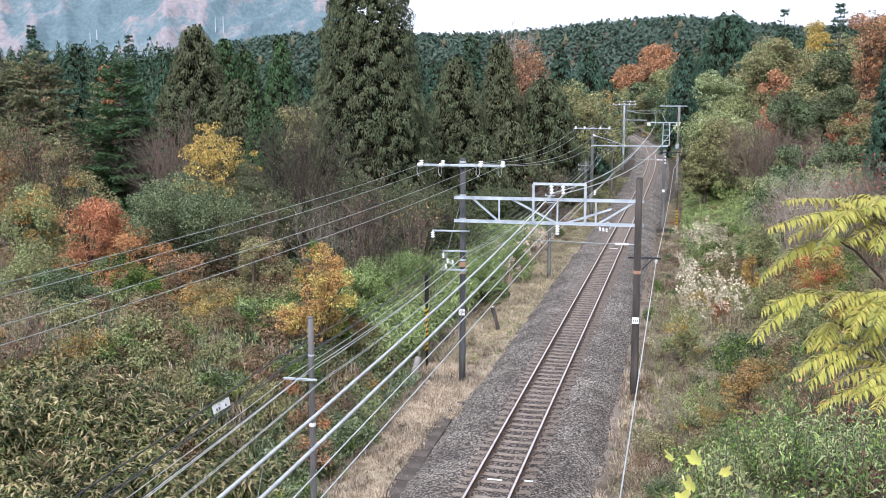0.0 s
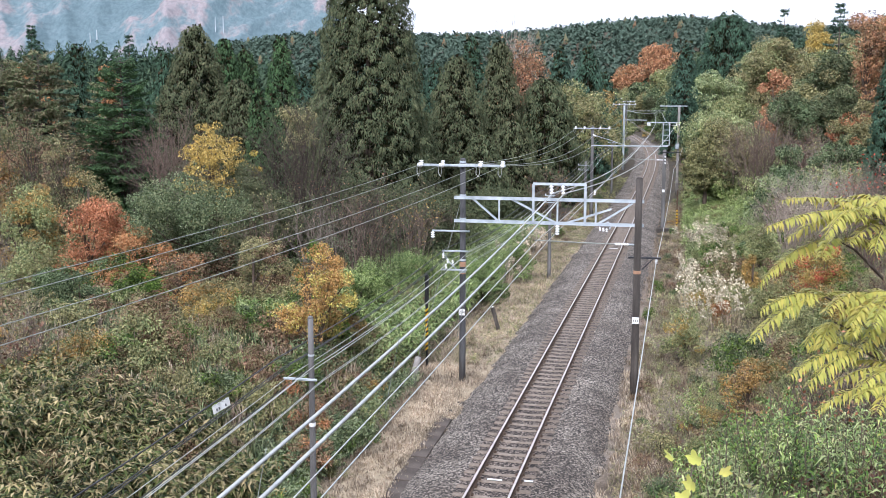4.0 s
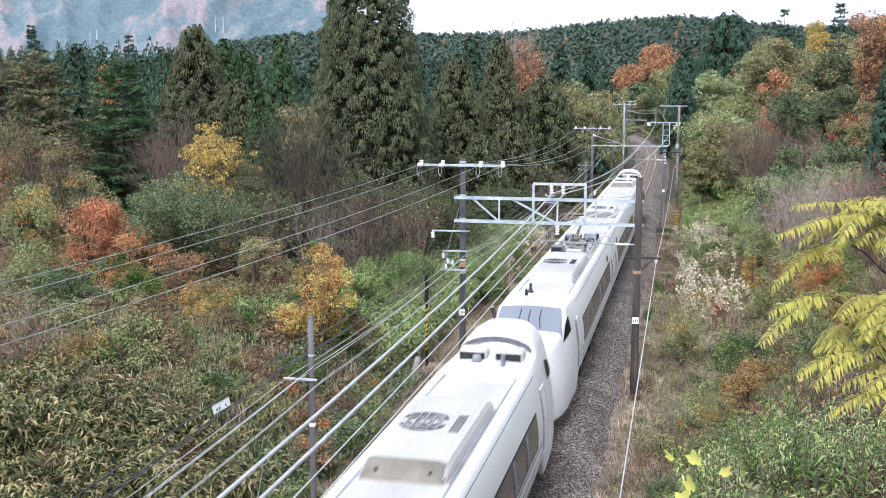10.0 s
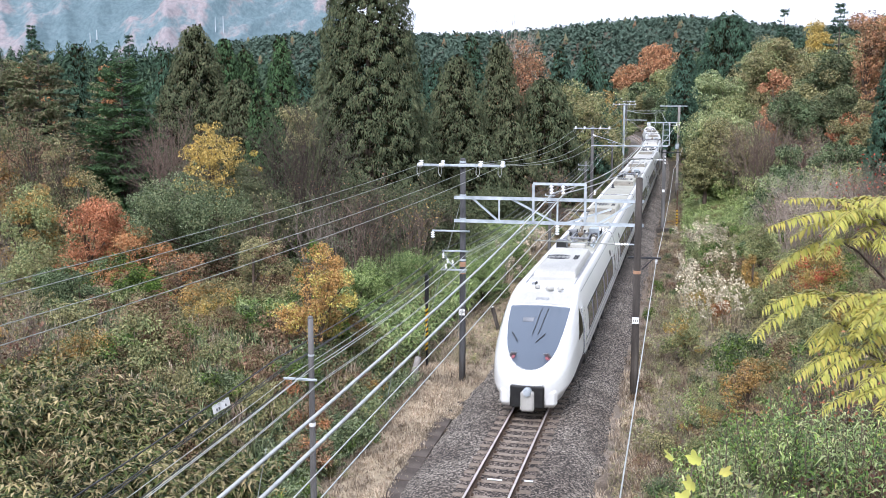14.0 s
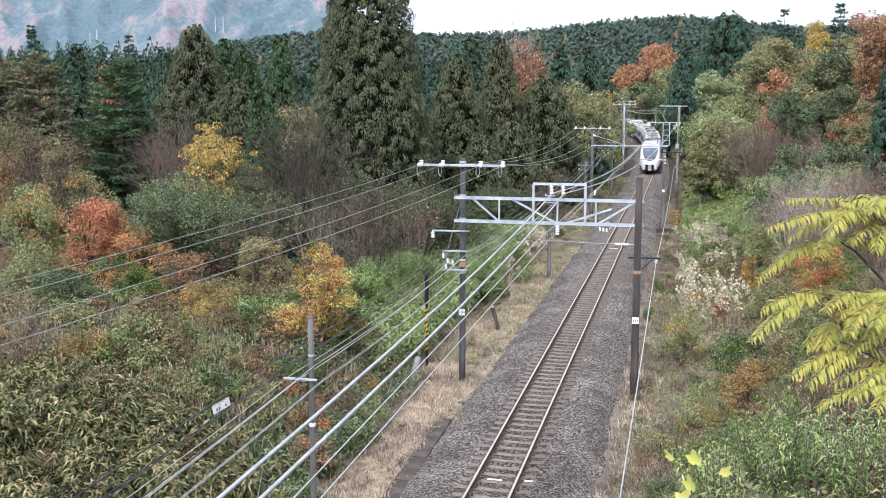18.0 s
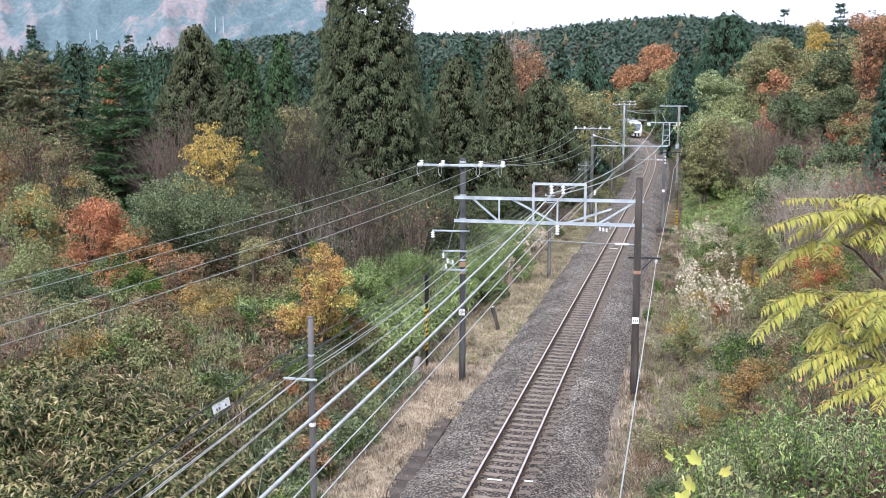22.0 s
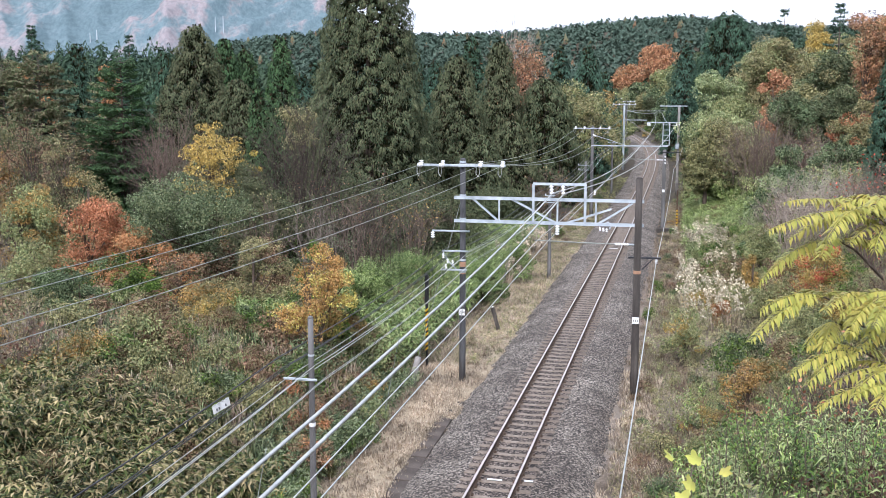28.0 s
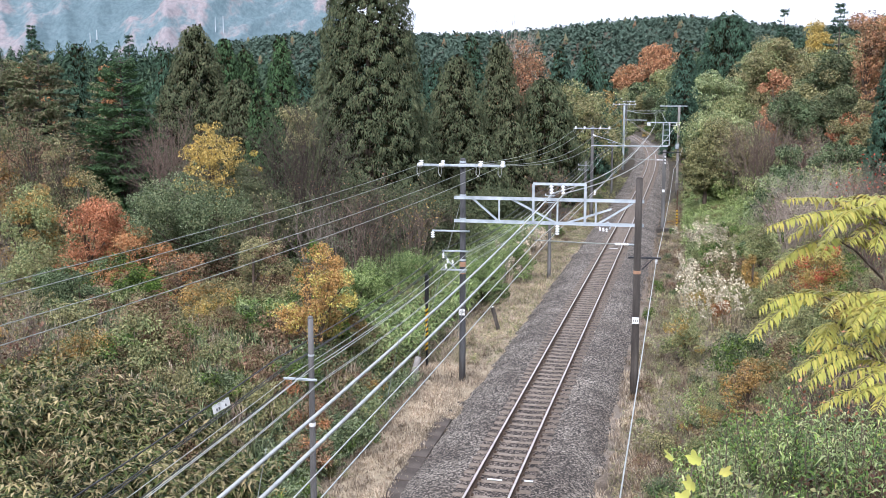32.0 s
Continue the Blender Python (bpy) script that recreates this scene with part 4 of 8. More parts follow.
TRIM_GREY = surface("grey_trim_stripe", [lin("5c5e62"), lin("74767a"), lin("8b8d91")], 2, 0.4, 0, 0.02, 20)
GANGWAY = surface("dark_gangway_rubber", [lin("3c3d3f"), lin("55565a"), lin("6b6c6f")], 3, 0.8, 0, 0.1, 30)
COPPER = surface("bronze_linkage", [lin("54483a"), lin("736450"), lin("94866e")], 4, 0.5, 0.4, 0.05, 30)


def glass_mat(name, col, rough=0.08):
    m, n, l, b = node_mat(name)
    b.inputs["Base Color"].default_value = col
    b.inputs["Roughness"].default_value = rough
    b.inputs["Specular IOR Level"].default_value = 0.5
    b.inputs["Coat Weight"].default_value = 0.2
    b.inputs["Coat Roughness"].default_value = 0.03
    return m


WINDOW_GLASS = glass_mat("tinted_side_glass", lin("4a4952"), 0.2)
SCREEN_GLASS = glass_mat("grey_blue_windscreen", lin("5b6470"), 0.12)
# glass colour paled to paint in the sky's reflection
SKY_GLASS = glass_mat("sky_toned_windscreen", lin("7b8187"), 0.1)
CAB_GLASS = glass_mat("black_cab_glass", lin("101113"), 0.3)
CAB_GLASS.node_tree.nodes["Principled BSDF"].inputs["Specular IOR Level"].default_value = 0.06
CAB_GLASS.node_tree.nodes["Principled BSDF"].inputs["Coat Weight"].default_value = 0.0
CURTAIN = surface("lilac_grey_curtain", [lin("6a6872"), lin("7d7b85"), lin("8e8c96")], 5, 0.8, 0, 0.1, 30, stretch=(1, 6, 0.3))
tail_red, _n, _l, _b = node_mat("red_tail_lamp")
_b.inputs["Base Color"].default_value = lin("9a6870")
_b.inputs["Emission Color"].default_value = (1, 0.25, 0.28, 1)
_b.inputs["Emission Strength"].default_value = 0.2

SIDE = [(1.26, 0.96), (1.36, 0.98), (1.415, 1.08), (1.44, 1.3), (1.445, 1.7), (1.44, 2.05), (1.4, 2.4), (1.335, 2.78), (1.245, 3.12), (1.17, 3.32)]
SECTION = SIDE + [(1.12, 3.41), (1.06, 3.455), (0.99, 3.46), (0.94, 3.44), (0.88, 3.375), (0.6, 3.385), (0.0, 3.4)]
SECTION_FULL = SECTION + [(-x, z) for x, z in SECTION[-2::-1]]


def half_width(z):
    return float(np.interp(z, [b for a, b in SIDE], [a for a, b in SIDE]))


def side_sheet(sx, y0, y1, z0, z1, off=0.008, n=5):
    """A thin sheet that follows the leaning side of the car."""
    zs = [z0 + (z1 - z0) * i / n for i in range(n + 1)]
    g = Geo()
    v = [(sx * (half_width(z) + o), y, z) for o in (off, off - 0.03) for z in zs for y in (y0, y1)]
    m = 2 * (n + 1)
    f = [(2 * i, 2 * i + 1, 2 * i + 3, 2 * i + 2) for i in range(n)]
    f += [(0, m, m + 1, 1), (m - 2, m - 1, 2 * m - 1, 2 * m - 2)]
    f += [(2 * i, 2 * i + 2, m + 2 * i + 2, m + 2 * i) for i in range(n)] + [(2 * i + 1, m + 2 * i + 1, m + 2 * i + 3, 2 * i + 3) for i in range(n)]
    return g.add(v, f)


def fine_section(k):
    """The section cut finer, for the nose."""
    pts = [Vector((x, z)) for x, z in SECTION_FULL]
    out = []
    for a, b in zip(pts, pts[1:]):
        out += [a.lerp(b, i / k) for i in range(k)]
    return out + [pts[-1]]


NOSE = 5.2


def nose_section(t, p):
    """Foot of the skirt at t, and the height of p of the section once the roof's valley is filled."""
    low = 0.96 - 0.62 * float(ease((4.3 - NOSE * (1 - t)) / 0.6))
    dome = 3.46 + 0.05 * (1 - min(1.0, abs(p.x) / 1.06) ** 2)
    y = p.y + (max(p.y, dome) - p.y) * float(ease(t / 0.1)) if abs(p.x) < 1.06 and p.y > 3.3 else p.y
    return low, y


def slope_ring(t, sec):
    """Streamlined nose: rounded in plan, with a long sloping screen. t runs from 0 at the body to 1 at the tip."""
    w = max(0.0, 1 - t ** 8) ** 0.45 * (1 - 0.08 * t)
    top = 0.95 + 2.51 * max(0.0, 1 - t ** 1.6) ** 0.7
    out = []
    for p in sec:
        low, y = nose_section(t, p)
        wide = 1 + float(ease(t / 0.35)) * (0.07 * float(ease((y - 1.9) / 1.1)) - 0.23 * float(ease((1.9 - y) / 0.9)))
        out.append((p.x * w * wide, low + (y - 0.96) * (top - low) / 2.5))
    return out


def hood_ring(t, sec):
    """Upright nose whose cab roof stands higher than the car's."""
    d = NOSE * (1 - t)
    top = float(np.interp(d, [0, 0.1, 0.35, 0.8, 1.5, 2.4, 3.1, 3.3, 5.2], [1.1, 2.0, 2.9, 3.6, 3.95, 4.02, 3.95, 3.46, 3.46]))
    w = max(0.0, 1 - t ** 8) ** 0.45 * (1 - 0.08 * t)
    out = []
    for p in sec:
        low, y = nose_section(t, p)
        k = ease((y - 2.5) / 1.0)
        z = low + (y - 0.96) * (min(top, 3.46) - low) / 2.5 + max(0.0, top - 3.46) * float(k) * max(0.0, 1 - (abs(p.x) / 1.14) ** 4)
        out.append((p.x * w * (1 - 0.1 * t * max(0.0, (y - 1.4) / 2.1)), z))
    return out


def flat_ring(t, sec):
    """Upright nose with a wide raked screen set back under a level cab roof."""
    d = NOSE * (1 - t)
    top = float(np.interp(d, [0, 0.1, 0.4, 0.9, 1.75, 2.75, 5.2], [1.1, 2.0, 2.5, 2.68, 2.82, 3.46, 3.46]))
    w = max(0.0, 1 - t ** 8) ** 0.45 * (1 - 0.08 * t)
    out = []
    for p in sec:
        low, y = nose_section(t, p)
        out.append((p.x * w, low + (y - 0.96) * (top - low) / 2.5))
    return out


def body_parts(root, nose, hood, flat=False):
    y0, y1 = -10.31, 10.2 - NOSE if nose else 10.31
    g = Geo()
    ys = np.linspace(y0, y1, 7)
    n = len(SECTION_FULL)
    v, f = [], []
    for y in ys:
        v += [(x, y, z) for x, z in SECTION_FULL]
    for i in range(len(ys) - 1):
        for k in range(n - 1):
            f.append((i * n + k, i * n + k + 1, i * n + n + k + 1, i * n + n + k))
    shell = g.add(v, f).mesh("body_shell", BODY_WHITE, True)
    shell.set_sharp_from_angle(angle=radians(26))
    part("body_shell", shell, BODY_WHITE, root, "glossy white painted body")
    for y, way in ((y0, 1),) if nose else ((y0, 1), (y1, -1)):
        part("end_wall", Geo().add([(x * 0.996, y + 0.004 * way, z) for x, z in SECTION_FULL], [tuple(range(n))[::way]]), GANGWAY, root, "dark grey end wall")
    if not nose:
        return
    ring_of = hood_ring if hood else flat_ring if flat else slope_ring
    sec = fine_section(4 if hood else 10)
    m = len(sec)
    ts = [math.sin(a * math.pi / 2) for a in np.linspace(0, 0.992, 80 if hood else 150)]
    rings = [[(x, y1 + NOSE * t, z) for x, z in ring_of(t, sec)] for t in ts]
    v = [p for r in rings for p in r]
    fs, fg = [], []
    for i in range(len(ts) - 1):
        for k in range(m - 1):
            q = (i * m + k, i * m + k + 1, i * m + m + k + 1, i * m + m + k)
            c = np.mean([v[j] for j in q], axis=0)
            d = y1 + NOSE - c[1]
            if hood:
                glass = d < 0.9 and 2.0 < c[2] < 3.2 and abs(c[0]) < 1.05
            elif flat:
                glass = 1.78 < d < 2.72 and abs(c[0]) < 1.1 - 0.14 * (d - 1.78)
                glass = glass and c[2] > 2.6
            else:
                glass = d < 3.06 and c[2] > 1.48 and abs(c[0]) < (0.95 + 0.1 * max(0.0, c[2] - 2.3)) * math.sqrt(max(0.0, 1 - max(0.0, (3.0 - c[2]) / 1.54) ** 2.8))
            (fg if glass else fs).append(q)
    last = (len(ts) - 1) * m
    fs.append(tuple(last + k for k in reversed(range(m))))
    part("nose_shell", Geo().add(v, fs), BODY_WHITE, root, "rounded white nose", True)
    used = sorted({j for q in fg for j in q})
    back = {j: i for i, j in enumerate(used)}
    scr = part("windscreen", Geo().add([v[j] for j in used], [tuple(back[j] for j in q) for q in fg]), SKY_GLASS if flat else SCREEN_GLASS, root, "large grey windscreen" if hood or flat else "large U-shaped grey-blue windscreen", True)
    tip = y1 + NOSE

    def screen_z(d):
        return 0.95 + 2.51 * max(0.0, 1 - (1 - d / NOSE) ** 1.6) ** 0.7

    if flat:
        for x in (-0.35, 0.0, 0.3):
            part("wiper", Geo().tube([(x, tip - 2.55, 3.39), (x + 0.03, tip - 2.2, 3.17), (x - 0.05, tip - 1.85, 2.94)], 0.014, 5), BLACK, scr)
    elif not hood:
        for x0, x1 in ((-0.08, 0.06), (-0.3, -0.12)):
            ds = (2.8, 2.3, 1.8, 1.5)
            g = Geo().tube([(x0 + (x1 - x0) * i / 3, tip - d, screen_z(d) + 0.075) for i, d in enumerate(ds)], 0.011, 5)
            part("wiper", g, BLACK, scr)
        for x0, x1 in ((-0.36, -0.1), (0.74, 0.5)):
            part("wiper", Geo().tube([(x0, tip - 1.55, screen_z(1.55) + 0.06), (x1, tip - 1.2, screen_z(1.2) + 0.06)], 0.02, 5), BLACK, scr)
        for sx in (-1, 1):
            tilt = Matrix.Rotation(radians(38), 3, "X")
            part("headlamp", Geo().box((sx * 0.6, tip - 0.74, screen_z(0.74) + 0.012), (0.2, 0.58, 0.05), tilt @ Matrix.Rotation(radians(sx * 18), 3, "Z"), cut=0.02), TRIM_GREY, scr, "grey lamp housing")
            part("tail_lamp", Geo().box((sx * 0.57, tip - 0.66, screen_z(0.66) + 0.03), (0.1, 0.26, 0.05), tilt @ Matrix.Rotation(radians(sx * 18), 3, "Z"), cut=0.02), tail_red, scr, "small red tail lamp")
        part("screen_label", Geo().box((0.3, tip - 2.2, screen_z(2.2) + 0.055), (0.36, 0.2, 0.012), Matrix.Rotation(radians(-27), 3, "X")), TRIM_GREY, scr, "pale destination panel")
    for sx in (-1, 1):
        y2 = tip - 3.5
        g = Geo()
        o = [(y2 - 0.15, 2.1), (y2 + 1.0, 2.0), (y2 + 0.5, 2.55), (y2 - 0.05, 2.98)]
        if flat:
            o = [(y2 + 0.65, 2.72), (y2 + 1.75, 2.55), (y2 + 1.2, 2.98), (y2 + 0.75, 3.2)]
        if hood:
            o = [(y2 + 1.0, 2.62), (y2 + 2.3, 2.5), (y2 + 1.9, 2.92), (y2 + 1.05, 3.12)]

        def skin(y, z):
            t = max(0.0, (y - y1) / NOSE)
            ring = ring_of(t, fine_section(3))
            half = sorted((b, a) for a, b in ring if a > 0)
            return float(np.interp(z, [b for b, a in half], [a for b, a in half]))

        cells = [(a / 6, b / 6) for b in range(7) for a in range(7)]
        flat_yz = [tuple((1 - a) * (1 - b) * o[0][k] + a * (1 - b) * o[1][k] + a * b * o[2][k] + (1 - a) * b * o[3][k] for k in (0, 1)) for a, b in cells]
        g.add([(sx * (skin(y, z) + 0.012), y, z) for y, z in flat_yz], [(r * 7 + c, r * 7 + c + 1, r * 7 + c + 8, r * 7 + c + 7) for r in range(6) for c in range(6)])
        part("cab_window", g, CAB_GLASS, root, "dark angular cab window")
        cd = part("cab_door", side_sheet(sx, y2 - 0.98, y2 - 0.36, 0.95, 2.85, 0.006), BODY_WHITE, root, "white cab door")
        for k in (-0.33, 0.33):
            part("door_edge", side_sheet(sx, y2 - 0.67 + k - 0.015, y2 - 0.67 + k + 0.015, 0.95, 2.85, 0.009), TRIM_GREY, cd)
    part("coupler_recess", Geo().box((0, tip - 0.22, 0.68), (1.1, 0.5, 0.74), cut=0.05), BLACK, root, "black coupler opening")
    part("coupler_cover", Geo().box((-0.02, tip - 0.02, 0.55), (0.44, 0.3, 0.66), cut=0.06), ROOF_WHITE, root, "pale grey coupler cover")
    part("coupler_head", Geo().tube([(-0.02, tip - 0.05, 0.86), (-0.02, tip + 0.2, 0.86)], [0.16, 0.12], 12), GALV, root)
    for sx in (-1, 1):
        part("skirt", Geo().box((sx * 0.63, tip - 0.52, 0.6), (0.5, 0.72, 0.62), Matrix.Rotation(radians(-sx * 16), 3, "Z"), cut=0.12), BODY_WHITE, root, "white lower skirt")
    if hood:
        # dark wells behind the raised cab roof, and the hood's shade as a dark band
        for sx in (-1, 1):
            well = part("roof_case", Geo().box((sx * 0.47, tip - 3.95, 3.56), (0.72, 0.62, 0.34), cut=0.05), ROOF_WHITE, root, "white roof case with a dark grille")
            part("grille", Geo().box((sx * 0.47, tip - 4.265, 3.57), (0.64, 0.03, 0.22), cut=0.01), BLACK, well, "black grille")
        part("horn", Geo().tube([(-0.3, tip - 4.5, 3.5), (-0.3, tip - 4.5, 3.68)], [0.14, 0.1], 10), ROOF_GREY, root, smooth=True)
        part("roof_aerial", Geo().box((0.42, tip - 4.75, 3.64), (0.1, 0.2, 0.3), cut=0.03), TRIM_GREY, root, "grey roof aerial")
        # arc-shaped dark strip: the hood's shadow put in as colour
        g = Geo()
        arc = [(0.95 * math.sin(a), 0.36 * math.cos(a)) for a in np.linspace(-1.35, 1.35, 15)]
        g.add([(x, tip - 3.34 + 0.12 * (1 - (x / 0.95) ** 2), 3.53 + z * 0.98) for x, z in arc] + [(x, tip - 3.4 + 0.12 * (1 - (x / 0.95) ** 2), 3.42 + z * 0.98) for x, z in arc], [(i, i + 1, 16 + i, 15 + i) for i in range(14)])
        part("hood_shade", g, GANGWAY, root, "dark grey band painting the shade behind the cab hood")
    elif flat:
        part("roof_light", Geo().box((0.15, tip - 3.05, 3.5), (0.26, 0.12, 0.08), cut=0.03), ROOF_GREY, root)
        for x, d in ((0.42, 4.3), (0.45, 5.5)):
            part("roof_aerial", Geo().tube([(x, tip - d, 3.4), (x, tip - d, 3.5), (x, tip - d, 3.72)], [0.12, 0.06, 0.04], 10), STEEL_DARK, root, "small dark roof aerial")
    else:
        g = Geo()
        band = [(d, screen_z(d) + 0.006) for d in (3.1, 3.4, 3.7, 3.98)]
        g.add([(x, tip - d, z + 0.065 - 0.055 * x * x) for d, z in band for x in (-0.96, -0.5, 0.0, 0.5, 0.96)], [(i * 5 + k, i * 5 + k + 1, i * 5 + k + 6, i * 5 + k + 5) for i in range(3) for k in range(4)])
        part("brow_panel", g, ROOF_WHITE, root, "pale grey panel above the windscreen", True)
        for x, d, r in ((0.3, 4.3, 0.1), (-0.16, 4.15, 0.17), (-0.55, 4.1, 0.13)):
            part("roof_dome", Geo().tube([(x, tip - d, 3.44), (x, tip - d, 3.52), (x, tip - d, 3.58)], [r, r * 0.85, r * 0.3], 12), ROOF_WHITE, root, "small white roof dome", True)
        part("roof_aerial", Geo().box((0.36, tip - 4.45, 3.56), (0.09, 0.2, 0.16), cut=0.03), STEEL_DARK, root, "dark roof aerial")
        part("roof_hatch", Geo().box((0.5, tip - 5.0, 3.47), (0.2, 0.3, 0.06), cut=0.02), ROOF_GREY, root)
        part("roof_light", Geo().box((0.0, tip - 3.45, 3.2), (0.46, 0.16, 0.09), Matrix.Rotation(radians(-12), 3, "X"), cut=0.03), ROOF_GREY, root)




def sides(root, nose, roof):
    ymax = 10.15 - (NOSE - 0.4 if nose else 0)
    y0, mid, long = -10.1, (-10.1 + ymax) / 2, ymax + 10.1
    for sx in (-1, 1):
        n, lo, hi = (7, -7.9, 4.6) if nose else (8, -7.6, 7.6)
        step = (hi - lo) / n
        band = part("window_band", side_sheet(sx, lo - 0.05, hi + 0.05, 1.72, 2.6, 0.006), UNDER, root, "dark window band")
        for i in range(n):
            y = lo + step * i
            win = part("window", side_sheet(sx, y + 0.07, y + step - 0.07, 1.77, 2.55, 0.011), WINDOW_GLASS, band, "tinted side window")
            if i % 3 != 1:
                part("curtain", side_sheet(sx, y + 0.1, y + 0.34, 1.79, 2.53, 0.014), CURTAIN, win, "pale lilac curtain behind the glass")
        for yd in ((-9.05,) if nose else (-9.05, 9.05)):
            door = part("door", side_sheet(sx, yd - 0.43, yd + 0.43, 0.95, 2.72, 0.005), BODY_WHITE, root, "white sliding door")
            part("door_window", side_sheet(sx, yd - 0.17, yd + 0.17, 1.7, 2.5, 0.011), WINDOW_GLASS, door)
            for k in (-0.46, 0.46):
                part("door_edge", side_sheet(sx, yd + k - 0.02, yd + k + 0.02, 0.95, 2.75, 0.008), GANGWAY, door)
        part("stripe", side_sheet(sx, y0, ymax, 1.58, 1.64, 0.007, 1), TRIM_GREY, root, "grey waist stripe")
        part("stripe", side_sheet(sx, y0, ymax, 1.34, 1.37, 0.007, 1), TRIM_GREY, root, "grey waist stripe")
        part("sill", Geo().box((sx * 1.37, mid, 1.01), (0.05, long, 0.05)), TRIM_GREY, root)
        for k in (0, 1):
            part("side_vent", side_sheet(sx, -7.5 + 0.4 * k, -7.24 + 0.4 * k, 2.72, 2.96, 0.008, 1), CAB_GLASS, root, "small dark vent")
        part("gutter", Geo().box((sx * 0.9, mid - 0.3, 3.39), (0.08, long - 0.8, 0.034), cut=0.006), ROOF_GREY, root, "grey roof gutter")
        part("roof_seam", side_sheet(sx, y0, ymax, 3.27, 3.29, 0.004, 1), TRIM_GREY, root)
    deck_end = ymax - 1.2 if nose else ymax - 0.2
    part("roof_deck", Geo().box((0, (-10.0 + deck_end) / 2, 3.385), (1.74, deck_end + 10.0, 0.05), cut=0.015), roof, root, "dusty off-white roof deck")
    for y in np.arange(-9.4, deck_end, 2.35):
        part("roof_rib", Geo().box((0, y, 3.412), (1.7, 0.03, 0.012)), roof, root)


bogie_frame = Geo()
for sx in (-1, 1):
    bogie_frame.box((sx * 0.92, 0, 0.5), (0.16, 3.1, 0.22), cut=0.03)
    for sy in (-1, 1):
        bogie_frame.box((sx * 0.92, sy * 1.05, 0.45), (0.24, 0.36, 0.34), cut=0.05)
bogie_frame.box((0, 0, 0.52), (1.9, 0.5, 0.25), cut=0.04)
bogie_frame = bogie_frame.mesh("bogie", UNDER)
wheel_mesh = Geo()
for sx in (-1, 1):
    wheel_mesh.tube([(sx * 0.5, 0, 0), (sx * 0.5, 0, 0), (sx * 0.53, 0, 0), (sx * 0.61, 0, 0)], [0.05, 0.455, 0.43, 0.42], 20)
wheel_mesh.tube([(-0.6, 0, 0), (0.6, 0, 0)], 0.08, 10)
wheel_mesh = wheel_mesh.mesh("wheelset", RUST)


def underside(root, nose):
    part("underframe", Geo().box((0, -0.3, 0.72), (2.5, 18.8 if not nose else 16.0, 0.4), cut=0.06), UNDER, root)
    rr = random.Random(7)
    for sx in (-1, 1):
        for k in range(5):
            w = rr.uniform(0.9, 1.7)
            part("equipment_case", Geo().box((sx * 0.98, -4.3 + 2.0 * k, 0.55), (0.6, w, rr.uniform(0.35, 0.5)), cut=0.03), rr.choice([UNDER, STEEL_DARK]), root, "dark underfloor equipment case")
    for yb in (-7.0, 7.0 if not nose else 5.6):
        bg = part("bogie", bogie_frame, UNDER, root, "dark bogie", m=pose(0, yb, 0))
        for k in (-1.05, 1.05):
            part("wheelset", wheel_mesh, RUST, bg, m=pose(0, k, 0.43))


def ring_geo(x, y, z, r, wide, a0=0.0, a1=6.2832, n=20):
    """A flat raised ring, or an arc of one."""
    g = Geo()
    v = []
    for i in range(n + 1):
        a = a0 + (a1 - a0) * i / n
        for rr, zz in ((r - wide, z), (r - wide, z + 0.03), (r, z + 0.03), (r, z)):
            v.append((x + rr * math.cos(a), y + 1.15 * rr * math.sin(a), zz))
    return g.add(v, [(i * 4 + k, i * 4 + k + 1, i * 4 + k + 5, i * 4 + k + 4) for i in range(n) for k in range(3)])


